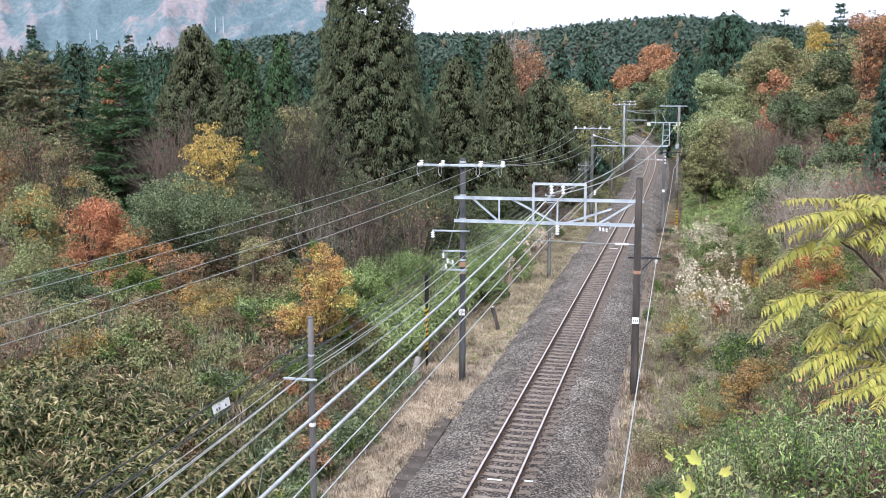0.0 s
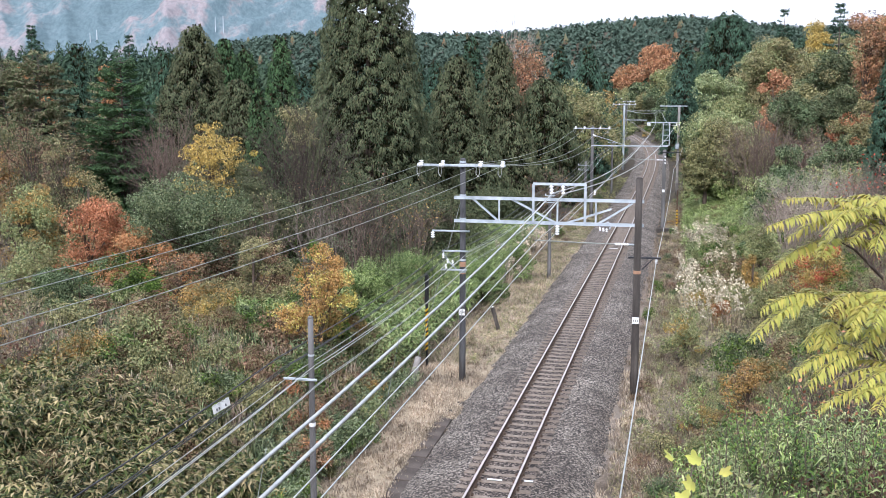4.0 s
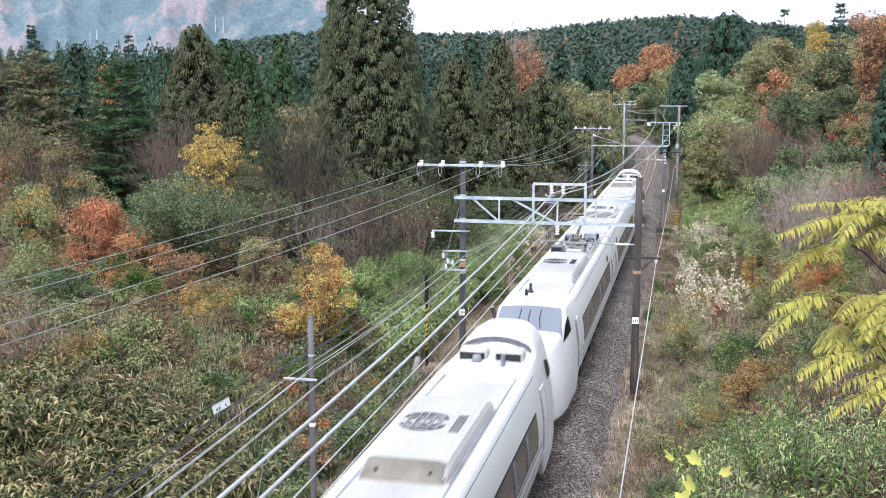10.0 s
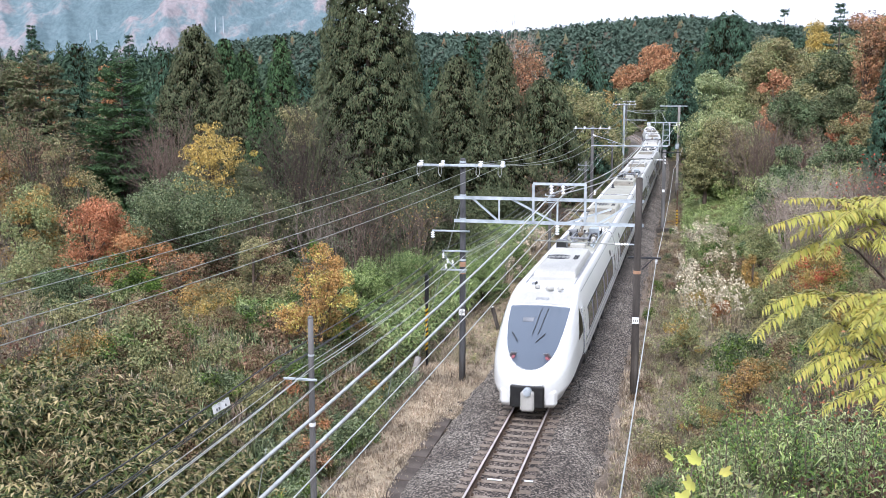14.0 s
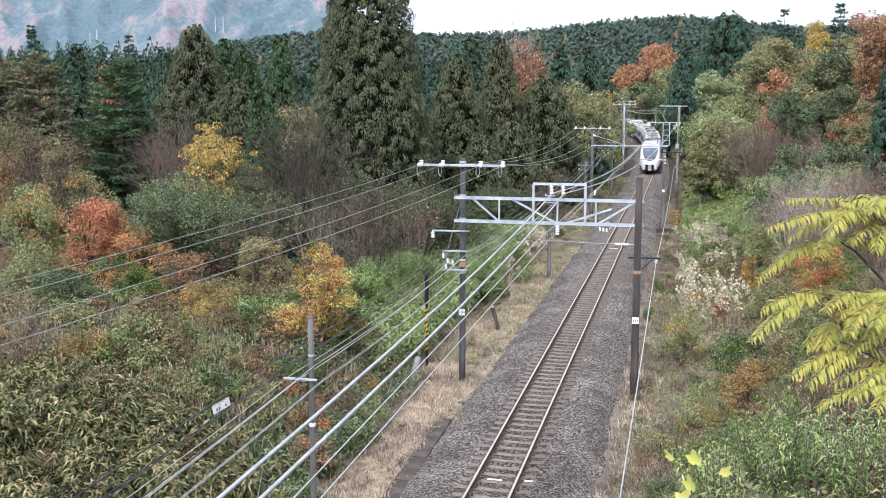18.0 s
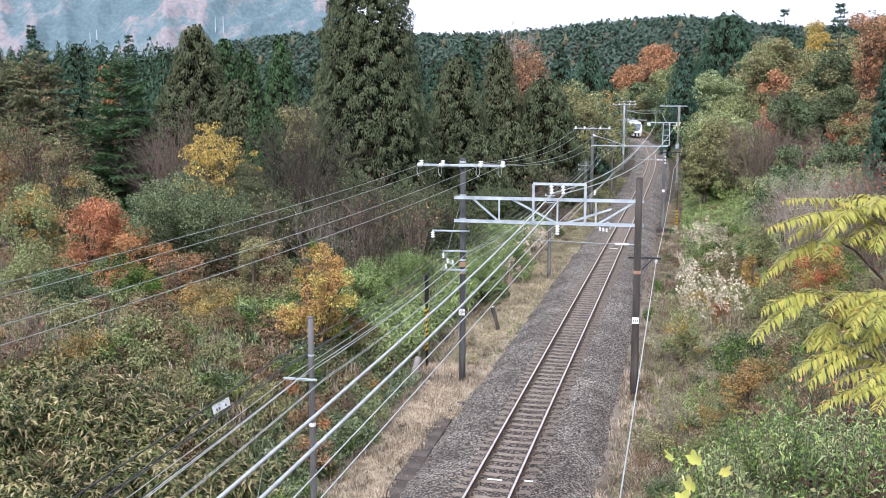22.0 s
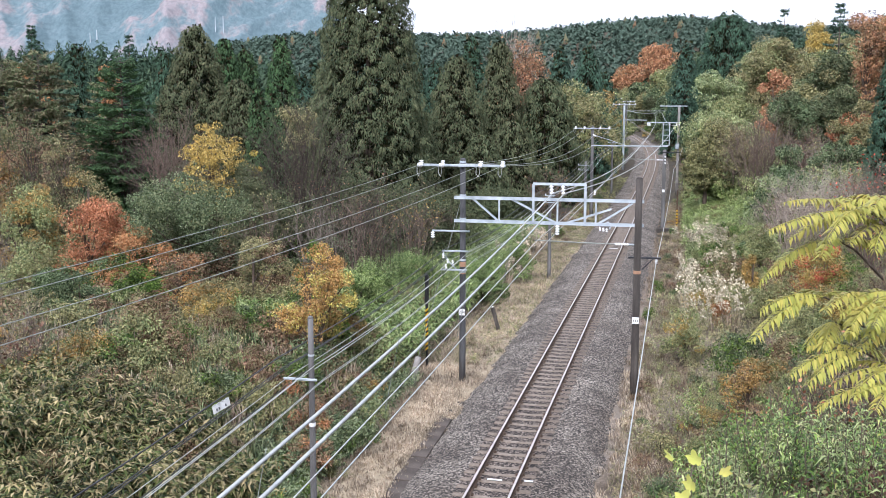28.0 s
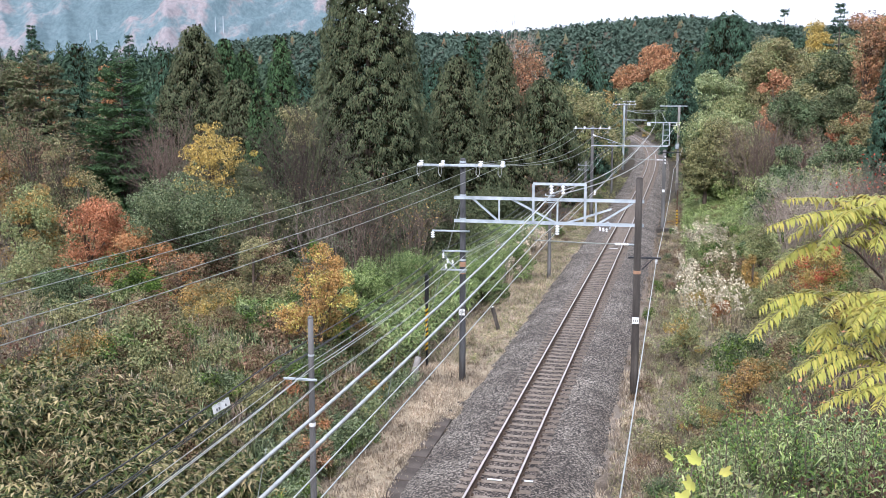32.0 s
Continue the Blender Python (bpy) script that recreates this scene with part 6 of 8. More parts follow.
def grass_tuft_quads(rng, p, h, blades, wide=0.02, spreadout=0.5, arch=0.35):
    n = len(p) * blades
    b = np.repeat(p, blades, 0) + rng.normal(0, 0.05, (n, 3)) * [[1, 1, 0]]
    a = rng.uniform(0, 6.283, n)
    out = np.stack([np.cos(a), np.sin(a), np.zeros(n)], 1)
    k = rng.uniform(0.1, spreadout, n)[:, None]
    hh = (np.repeat(np.broadcast_to(h, (len(p),)), blades) * rng.uniform(0.6, 1.2, n))
    return leaf_quads(b, out * k + [[0, 0, 1.0]], out + [[0, 0, 0.3]], hh, wide, 0.1, arch * k[:, 0] * 2)


def sasa_quads(rng, p, h, leaf, sprays=5, per=7):
    """Bamboo grass: fans of long drooping leaves at the heads of thin culms."""
    m = len(p) * sprays
    base = np.repeat(p, sprays, 0)
    a = rng.uniform(0, 6.283, m)
    hh = np.repeat(np.broadcast_to(h, (len(p),)), sprays) * rng.uniform(0.45, 1.05, m)
    out = np.stack([np.cos(a), np.sin(a), np.zeros(m)], 1)
    top = base + out * (0.22 * hh * rng.uniform(0.2, 1.2, m))[:, None]
    top[:, 2] += hh
    n = m * per
    c = np.repeat(top, per, 0)
    a2 = np.repeat(a, per) + rng.normal(0, 1.0, n)
    way = np.stack([np.cos(a2), np.sin(a2), rng.uniform(-0.35, 0.6, n)], 1)
    ll = leaf * rng.uniform(0.6, 1.25, n)
    return leaf_quads(c - [[0, 0, 1]] * rng.uniform(0, 0.25, (n, 1)), way, rand_dirs(rng, n) * 0.55 + [[0, 0, 1.0]], ll, ll * 0.19, 0.12, rng.uniform(0.1, 0.7, n))


def scatter(rng, n, s0, s1, e0, e1, keep=None):
    """World places over a stretch of the plan, on the ground."""
    s, e = rng.uniform(s0, s1, n), rng.uniform(e0, e1, n)
    if keep is not None:
        k = keep(s, e)
        s, e = s[k], e[k]
    h = np.interp(s, LINE_S, LINE_H)
    x = np.interp(s, LINE_S, LINE_X) + e * np.cos(h)
    y = np.interp(s, LINE_S, LINE_Y) - e * np.sin(h)
    return np.stack([x, y, ground(x, y)], 1)


def stuff(name, label, cat, q, mat):
    return tagged(part(name, quads(name, q, mat), mat), label, cat, kind="stuff")


# conifers
conifer("towering old cedar with drooping brown-green sprays", -5.4, 76.9, 24.5, 5.20, F_CEDAR, 0.41, 0.13, 101, power=0.55, ragged=0.14)
conifer("tall dark cedar with a rounded crown", -24.9, 106.7, 17.3, 4.59, F_CEDAR, 0.57, 0.18, 102, power=0.5)
conifer("slender green cypress in woodland", -23.8, 115.8, 16.5, 2.60, F_CYPRESS, 0.61, 0.20, 103, power=0.5)
conifer("slender green cypress in woodland", -22.0, 117.6, 15.5, 2.48, F_CYPRESS, 0.62, 0.20, 104, power=0.5)
conifer("slender pointed cypress in woodland", -16.3, 106.7, 16.4, 2.51, F_CYPRESS, 0.57, 0.18, 105, power=0.6)
conifer("small pointed cypress in woodland", -17.2, 97.7, 11.3, 1.43, F_CYPRESS, 0.52, 0.17, 106, power=0.6)
conifer("dark cedar in the valley", -18.0, 135.7, 13.2, 2.61, F_CEDAR_BLUE, 0.72, 0.23, 107)
conifer("dark cedar in the valley", -18.4, 153.8, 15.2, 2.96, F_CEDAR_BLUE, 0.82, 0.26, 108)
conifer("dense dark cedar beside taller ones", 1.2, 95.9, 13.9, 3.97, F_CEDAR, 0.51, 0.16, 109, power=0.55)
conifer("tall pointed cedar in woodland", 3.1, 113.1, 16.9, 2.88, F_CEDAR_BLUE, 0.60, 0.19, 110)
conifer("tall dark cedar in woodland", 5.7, 104.9, 15.7, 3.01, F_CEDAR, 0.56, 0.18, 111, power=0.55)
conifer("dark cedar in the valley", -0.9, 119.4, 14.4, 3.04, F_CEDAR_BLUE, 0.63, 0.20, 112)
conifer("dark cedar in the valley", -3.8, 144.7, 16.0, 3.68, F_CEDAR_BLUE, 0.77, 0.25, 113)
conifer("broad brownish cedar near the line", 10.3, 106.7, 12.0, 4.42, F_CEDAR, 0.57, 0.18, 114, power=0.45)
conifer("low dark cedar in woodland", 6.2, 95.0, 8.0, 3.34, F_CEDAR, 0.50, 0.16, 115, power=0.5)
conifer("dark pointed cedar in woodland", 13.8, 124.8, 16.1, 2.64, F_CEDAR_BLUE, 0.66, 0.21, 116)
conifer("dark pointed cedar in woodland", 18.6, 135.7, 16.9, 3.31, F_CEDAR_BLUE, 0.72, 0.23, 117)
conifer("dark cedar beyond the line", 25.6, 167.3, 13.9, 3.22, F_CEDAR_BLUE, 0.89, 0.29, 118)
fir("dark pointed fir top", -41.3, 106.7, 17.5, 2.3, F_CEDAR_BLUE, 119, 0.2, 0.4, 0.24, 0.8)
fir("loose feathery conifer in woodland", -34.6, 90.5, 14.2, 6.4, F_FEATHER, 120, 0.2, 0.36, 0.24, 0.5, gaps=0.15)
conifer("dark conifer in autumn woodland", -40.1, 115.8, 16.0, 2.60, F_CEDAR_BLUE, 0.61, 0.20, 121)
fir("pointed dark fir in woodland", -32.6, 110.3, 16.9, 2.3, F_CEDAR_BLUE, 122, 0.2, 0.4, 0.24, 0.8)
fir("bright green fir with open layered branches", -23.7, 77.8, 13.4, 5.4, F_CYPRESS, 123, 0.3, 0.34, 0.2, 0.62)
conifer("dark conifer at the wood edge", -44.5, 108.5, 13.1, 3.82, F_CEDAR_BLUE, 0.58, 0.19, 124)
conifer("dark cedar in the valley", -35.7, 135.7, 16.0, 3.05, F_CEDAR_BLUE, 0.72, 0.23, 125)
conifer("broad dark conifer on the hill", 41.9, 155.6, 22.2, 5.48, F_CEDAR_BLUE, 0.83, 0.27, 126, power=0.4, ragged=0.25)
conifer("dark conifer on the hill", 40.4, 176.4, 19.2, 3.39, F_CEDAR_BLUE, 0.94, 0.30, 127)
fir("thin dark pine on the hill", 52.2, 162.8, 23.6, 3.2, F_CEDAR_BLUE, 128, 0.35, 0.7, 0.36, 0.6, gaps=0.3, twig=TWIG)
fir("sparse pine on the skyline", 55.6, 149.2, 23.4, 2.9, F_CEDAR_BLUE, 129, 0.3, 0.7, 0.34, 0.6, gaps=0.4, twig=TWIG)
conifer("dark conifer at the foot of the hill", 30.2, 70.6, 13.6, 1.68, F_CEDAR_BLUE, 0.37, 0.12, 130, power=0.5)
# broad-leaved trees
broad("small rust-orange autumn tree", -36.1, 113.1, 13.8, 1.68, F_ORANGE, 7250, 0.20, seed=131)
broad("rust-orange autumn tree in woodland", -52.0, 131.2, 14.3, 2.84, F_ORANGE, 7250, 0.23, seed=132)
broad("golden yellow autumn tree with bare lower limbs", -15.1, 68.7, 9.1, 3.07, F_YELLOW, 12180, 0.12, seed=133, low=0.12, heads=120, rad=0.1)
broad("small golden autumn sapling", -12.4, 68.7, 7.1, 0.74, F_YELLOW, 2030, 0.12, seed=134, low=0.5, heads=10)
broad("dark evergreen bush in woodland", -12.3, 66.9, 6.1, 2.17, F_CEDAR, 14500, 0.12, seed=135)
broad("tall rust-orange autumn tree", 9.2, 124.8, 17.1, 3.38, F_RUSSET, 15000, 0.22, seed=136, low=0.05, heads=110, mat2=F_SALMON, share=0.55)
broad("small amber tree in woodland", 10.9, 122.1, 9.0, 1.65, F_AMBER, 5800, 0.22, seed=137)
broad("yellow-green tree beside the line", 15.1, 119.4, 11.7, 4.04, F_YELLOWGREEN, 24000, 0.2, seed=138, low=0.02, heads=90, mat2=F_OLIVE)
broad("yellow-green tree with an amber top beside the line", 22.3, 153.8, 12.6, 4.0, F_YELLOWGREEN, 17000, 0.25, seed=139, share=0.3, mat2=F_AMBER, low=0.02, heads=90)
broad("olive tree beside the line", 28.4, 185.4, 11.6, 4.4, F_YELLOWGREEN, 15000, 0.3, seed=140, low=0.02, heads=90, mat2=F_OLIVE)
broad("yellow-green tree beside the line", 35.0, 217.1, 9.5, 4.11, F_YELLOWGREEN, 11600, 0.38, seed=141, low=0.02)
broad("rust-orange tree on the hill", 74.0, 379.9, 28.2, 11.31, F_SALMON, 14500, 0.67, seed=142, low=0.05)
broad("rust-orange tree on the hill", 67.6, 388.9, 22.9, 7.37, F_SALMON, 10150, 0.69, seed=143, low=0.05)
broad("yellow-green tree on the hill", 63.9, 298.5, 18.7, 6.46, F_YELLOWGREEN, 11600, 0.53, seed=144, low=0.02)
broad("green tree on the hill", 61.9, 316.6, 14.7, 7.71, F_GREYGREEN, 14500, 0.56, seed=145, low=0.02)
broad("grey-green thicket above the curve", 54.3, 262.3, 8.3, 4.97, F_GREYGREEN, 13050, 0.46, seed=146, low=0.02)
broad("green thicket above the curve", 49.8, 226.1, 11.0, 5.51, F_GREYGREEN, 14500, 0.40, seed=147, low=0.02)
broad("green tree on the hill", 44.2, 185.4, 17.7, 4.02, F_GREYGREEN, 14500, 0.33, seed=148, low=0.05)
broad("large olive autumn tree on the hill", 43.3, 135.7, 17.7, 5.51, F_OLIVE, 31900, 0.24, seed=149, low=0.05, heads=92, mat2=F_YELLOWGREEN)
broad("yellow-green tree draped with creeper", 41.5, 142.9, 16.7, 3.87, F_LIGHT, 17400, 0.25, seed=150, low=0.02, heads=72)
broad("creeper-covered yellow-green tree in woodland", 35.5, 135.7, 13.9, 4.41, F_LIGHT, 23200, 0.24, seed=151, low=0.02, heads=80)
broad("olive creeper-clad thicket in woodland", 28.7, 106.7, 8.8, 4.05, F_YELLOWGREEN, 26100, 0.19, seed=152, low=0.02, heads=88, mat2=F_LIGHT)
broad("yellow-green thicket in autumn woodland", 33.3, 119.4, 10.6, 3.23, F_YELLOWGREEN, 18850, 0.21, seed=153, low=0.02, heads=72)
broad("rust-orange bush on the hill", 34.8, 110.3, 13.2, 1.91, F_SALMON, 8700, 0.20, seed=154, low=0.05)
broad("olive autumn tree in woodland", 43.0, 122.1, 14.9, 4.30, F_OLIVE, 23200, 0.22, seed=155, low=0.05, heads=80, mat2=F_GREYGREEN)
broad("yellow autumn tree on the skyline", 53.5, 153.8, 21.3, 3.33, F_YELLOW, 8700, 0.27, seed=156, low=0.1)
broad("dark green evergreen tree", 34.6, 104.0, 10.8, 3.10, F_GREYGREEN, 21750, 0.18, seed=157, low=0.02, share=0.6, mat2=F_CEDAR)
broad("dark evergreen tree in woodland", 37.7, 101.3, 11.3, 3.29, F_CEDAR, 23200, 0.18, seed=158, low=0.02, mat2=F_DULL)
broad("spreading rust-orange tree in woodland", 40.5, 101.3, 19.0, 3.02, F_SALMON, 16000, 0.18, seed=159, low=0.15, heads=90, mat2=F_RUSSET, share=0.5)
broad("olive thicket at the foot of the hill", 36.2, 90.5, 10.0, 2.69, F_OLIVE, 17400, 0.16, seed=160, low=0.02, share=0.15, mat2=F_ORANGE)
broad("olive bush above the line", 30.4, 113.1, 5.1, 4.59, F_OLIVE, 14500, 0.20, seed=161, low=0.02)
broad("grey-green bush in autumn woodland", 28.1, 85.9, 6.6, 1.63, F_GREYGREEN, 10150, 0.15, seed=162, low=0.02)
broad("grey-green bush in autumn woodland", 31.2, 83.2, 6.5, 2.03, F_GREYGREEN, 11600, 0.15, seed=163, low=0.02)
broad("bright green creeper mound", 26.0, 95.0, 2.7, 2.57, F_CARPET, 26100, 0.17, seed=164, low=0.0, heads=100, name='creeper_mound', cat='shrub', rad=0.22)
broad("green creeper mound in woodland", 27.2, 88.6, 2.5, 2.16, F_CARPET, 15950, 0.16, seed=165, low=0.0, name='creeper_mound', cat='shrub', rad=0.22)
broad("light green weeds in woodland", 14.9, 61.5, 1.7, 0.67, F_LIGHT, 7250, 0.11, seed=166, low=0.0, name='shrub', cat='shrub')
broad("olive weeds in autumn woodland", 17.2, 56.1, 3.2, 0.91, F_YELLOWGREEN, 8120, 0.10, seed=167, low=0.0, name='shrub', cat='shrub')
broad("olive woodland tree among firs", -27.4, 76.5, 7.6, 2.7, F_OLIVE, 15000, 0.12, seed=251, low=0.02, heads=90, mat2=F_FEATHER, share=0.5)
broad("mixed green and russet woodland tree", -31.6, 80.0, 8.6, 3.0, F_FEATHER, 15000, 0.13, seed=252, low=0.02, heads=90, mat2=F_RUSSET)
broad("mixed green and brown woodland tree", -36.0, 84.0, 8.2, 3.0, F_FEATHER, 13000, 0.14, seed=253, low=0.02, heads=90, mat2=F_OLIVE)
# bushes west of the line
broad("rust-orange autumn bush in woodland", -19.2, 55.6, 4.7, 2.6, F_ORANGE, 20000, 0.10, seed=168, low=0.08, heads=80, name='shrub', cat='shrub')
broad("bright rust-orange autumn bush", -15.6, 52.0, 3.6, 2.0, F_ORANGE, 17000, 0.09, seed=169, low=0.1, name='shrub', cat='shrub')
broad("large rounded grey-green bush", -13.6, 55.6, 6.7, 3.31, F_GREYGREEN, 40600, 0.10, seed=170, low=0.02, heads=120, share=0.4, name='shrub', cat='shrub', mat2=F_DULL)
broad("small russet bush in woodland", -11.7, 45.2, 3.6, 1.25, F_RUSSET, 6380, 0.08, seed=171, low=0.1, name='shrub', cat='shrub', mat2=F_ORANGE)
broad("yellow-green bush in autumn woodland", -25.0, 61.5, 5.3, 2.16, F_YELLOWGREEN, 17400, 0.11, seed=172, low=0.02, mat2=F_AMBER, share=0.35, name='shrub', cat='shrub')
broad("amber autumn bush in woodland", -34.3, 83.2, 6.7, 2.03, F_AMBER, 8700, 0.15, seed=173, low=0.1, name='shrub', cat='shrub')
broad("olive autumn bush in woodland", -8.4, 45.2, 4.3, 1.59, F_OLIVE, 17400, 0.08, seed=174, low=0.02, name='shrub', cat='shrub', mat2=F_RUSSET)
broad("amber-leaved young tree in woodland", -4.5, 37.1, 4.9, 1.6, F_AMBER, 13000, 0.075, seed=175, low=0.18, heads=110, rad=0.16, mat2=F_YELLOW, share=0.25)
broad("thin green sapling in woodland", -5.2, 39.8, 4.9, 0.65, F_GREEN, 2030, 0.07, seed=176, low=0.5, heads=10)
broad("russet shrub in autumn woodland", -3.7, 39.8, 2.0, 0.75, F_RUSSET, 6380, 0.07, seed=177, low=0.1, name='shrub', cat='shrub', mat2=F_AMBER)
broad("dense green bank thicket", -2.6, 50.7, 2.7, 2.33, F_BAMBOO, 26100, 0.09, seed=178, low=0.0, heads=80, name='thicket', cat='shrub', slim=0.3, rad=0.22)
broad("green thicket in autumn woodland", -3.7, 47.0, 2.8, 1.40, F_CARPET, 14500, 0.08, seed=179, low=0.0, name='thicket', cat='shrub')
broad("dense green bank thicket", -1.2, 54.3, 1.9, 1.18, F_BAMBOO, 11600, 0.10, seed=180, low=0.0, name='thicket', cat='shrub', slim=0.3)
broad("green thicket beside the line", 2.1, 54.3, 1.8, 1.32, F_BAMBOO, 13050, 0.10, seed=181, low=0.0, name='thicket', cat='shrub', slim=0.3)
broad("green thicket beside the line", 4.2, 61.5, 1.7, 1.17, F_BAMBOO, 10150, 0.11, seed=182, low=0.0, name='thicket', cat='shrub', slim=0.3)
broad("shaded evergreen undergrowth in woodland", 3.8, 81.4, 3.2, 3.09, F_CEDAR, 17400, 0.14, seed=183, low=0.0, name='thicket', cat='shrub')
broad("dark evergreen bush in woodland", -10.0, 58.8, 6.1, 1.75, F_CEDAR, 14500, 0.10, seed=184, low=0.0, name='shrub', cat='shrub')
broad("green bush in autumn woodland", -13.8, 47.0, 2.5, 1.53, F_GREEN, 11600, 0.08, seed=185, low=0.0, name='shrub', cat='shrub')
broad("grey-green weeds and shrub", -16.0, 45.2, 2.6, 1.84, F_GREYGREEN, 14500, 0.08, seed=186, low=0.0, name='shrub', cat='shrub')
for k, (x, y) in enumerate(((-4.3, 31.0), (-4.9, 33.0), (-4.0, 28.5), (-5.4, 34.5))):
    broad("rust-red shrub beside the grey cable pole", x, y, ground_at(x, y) + 1.5 - 0.1 * k, 0.8, F_RUSSET, 3600, 0.07, seed=260 + k, low=0.0, heads=50, name="shrub", cat="shrub", mat2=F_ORANGE, share=0.2)
# bare trees and brushwood
twiggy("grey leafless brushwood under the firs", -30.9, 79.6, 9.0, 2.80, TWIG_DARK, 16, seed=187, leaves=1800, leaf=0.13, thick=0.035, leaf_mat=F_RUSSET)
twiggy("brown leafless brushwood under the firs", -26.3, 76.0, 8.4, 2.67, TWIG_DARK, 16, seed=188, leaves=1200, leaf=0.13, thick=0.035, leaf_mat=F_RUSSET)
twiggy("bare brown branching tree", -21.3, 76.0, 9.4, 2.26, TWIG_DARK, 40, seed=189, thick=0.03)
twiggy("bare reddish tree in woodland", -18.2, 72.4, 9.3, 2.15, TWIG_RED, 60, seed=190, thick=0.03)
twiggy("tall brushwood with olive leaves at its top", -8.9, 65.1, 9.7, 3.00, TWIG_DARK, 70, seed=191, leaves=7000, leaf=0.085, thick=0.028, leaf_mat=F_CEDAR)
twiggy("dense leafless brushwood in woodland", -5.6, 57.9, 6.0, 2.66, TWIG_DARK, 30, seed=192, leaves=700, leaf=0.09, thick=0.022, leaf_mat=F_RUSSET)
twiggy("dense leafless brushwood in woodland", -2.9, 56.1, 5.8, 2.43, TWIG_DARK, 30, seed=193, leaves=700, leaf=0.09, thick=0.022, leaf_mat=F_RUSSET)
twiggy("dense leafless brushwood in woodland", -6.6, 54.3, 5.1, 1.62, TWIG_GREY, 16, seed=194, thick=0.022)
# added bushes: their dark green stands in for shade between the stems
for k, (x, y, top, r) in enumerate(((-8.6, 62.5, 5.2, 2.4), (-5.2, 63.5, 5.6, 2.6), (-2.0, 64.0, 5.4, 2.5), (0.6, 66.5, 4.8, 2.4), (-11.6, 63.0, 5.0, 2.2))):
    broad("evergreen bushes added to darken gaps behind bare stems", x, y, top, r, F_CEDAR, 12000, 0.12, seed=240 + k, low=0.0, heads=80, name="thicket", cat="shrub")
twiggy("leafless brushwood in the shade", -1.3, 67.8, 4.4, 2.20, TWIG_DARK, 90, seed=195, thick=0.025)
twiggy("purple-brown leafless bush in woodland", 27.3, 90.5, 8.6, 3.18, TWIG_RED, 80, seed=196, leaves=900, leaf=0.12, thick=0.03, leaf_mat=F_RUSSET)
twiggy("tangled bare brushwood in woodland", 22.5, 63.3, 6.2, 3.09, TWIG, 70, seed=197, leaves=900, leaf=0.14, thick=0.02, leaf_mat=F_GREYGREEN)
twiggy("tangled bare brushwood with red leaves", 22.2, 54.3, 7.0, 2.20, TWIG_RED, 60, seed=198, leaves=420, leaf=0.12, thick=0.018, leaf_mat=F_RED)
twiggy("bare crooked tree among the cedars", 8.8, 131.2, 18.4, 2.13, TWIG, 40, seed=199, leaves=200, leaf=0.35, thick=0.06, leaf_mat=F_ORANGE)
fir("broad brownish feathery conifer in woodland", -39.6, 95.0, 13.6, 6.0, F_FEATHER, 200, 0.15, 0.36, 0.24, 0.5, gaps=0.15)
fir("dark feathery conifer in woodland", -29.6, 92.3, 12.4, 4.6, F_FEATHER, 201, 0.15, 0.4, 0.24, 0.55, gaps=0.2)
conifer("dark low conifer in woodland", -23.4, 90.5, 10.7, 2.69, F_CEDAR, 0.48, 0.15, 202, power=0.45, ragged=0.3)
conifer("dark cedar behind the brushwood", -19.7, 101.3, 11.9, 3.29, F_CEDAR, 0.54, 0.17, 203, power=0.5, ragged=0.25)
conifer("dark cedar behind the brushwood", -11.4, 95.0, 10.3, 2.83, F_CEDAR, 0.50, 0.16, 204, power=0.5, ragged=0.25)
conifer("dark cedar in the valley", -10.6, 108.5, 14.8, 2.64, F_CEDAR_BLUE, 0.58, 0.19, 205, power=0.55)
conifer("dark cedar in the valley", -2.1, 90.5, 8.3, 2.69, F_CEDAR, 0.48, 0.15, 206, power=0.5)
conifer("low dark cedar by the line", 3.2, 88.6, 6.9, 2.88, F_CEDAR, 0.47, 0.15, 207, power=0.45)
broad("grey-green autumn bush in woodland", -18.3, 63.3, 4.8, 1.54, F_GREYGREEN, 8700, 0.11, seed=208, low=0.0, name='shrub', cat='shrub')
broad("olive autumn bush in woodland", -22.9, 66.9, 5.9, 1.99, F_OLIVE, 10150, 0.12, seed=209, low=0.0, name='shrub', cat='shrub', share=0.2, mat2=F_AMBER)
broad("olive creeper-clad thicket in woodland", 26.1, 94.1, 8.0, 2.80, F_OLIVE, 14500, 0.17, seed=210, low=0.0, heads=80)
broad("olive creeper-clad thicket in woodland", 23.9, 95.0, 8.5, 1.80, F_OLIVE, 11600, 0.17, seed=211, low=0.0, heads=60)
broad("yellow-green weedy shrub in woodland", 18.7, 63.3, 1.8, 1.03, F_YELLOWGREEN, 7250, 0.11, seed=212, low=0.0, name='shrub', cat='shrub')
broad("rust-brown shrub in autumn woodland", 15.6, 47.0, 2.9, 1.15, F_RUSSET, 7250, 0.08, seed=213, low=0.0, name='shrub', cat='shrub', mat2=F_AMBER)
broad("amber and red shrub", 15.6, 41.6, 4.3, 1.35, F_AMBER, 8120, 0.07, seed=214, low=0.0, name='shrub', cat='shrub', share=0.3, mat2=F_RED)
broad("small amber shrub in woodland", 9.3, 30.8, 2.2, 0.75, F_AMBER, 5220, 0.06, seed=215, low=0.0, name='shrub', cat='shrub', share=0.5, mat2=F_RUSSET)
broad("small yellow-green shrub with amber tips", 9.9, 41.6, 1.6, 0.95, F_YELLOWGREEN, 5600, 0.07, seed=216, low=0.0, mat2=F_AMBER, share=0.2, name='shrub', cat='shrub')
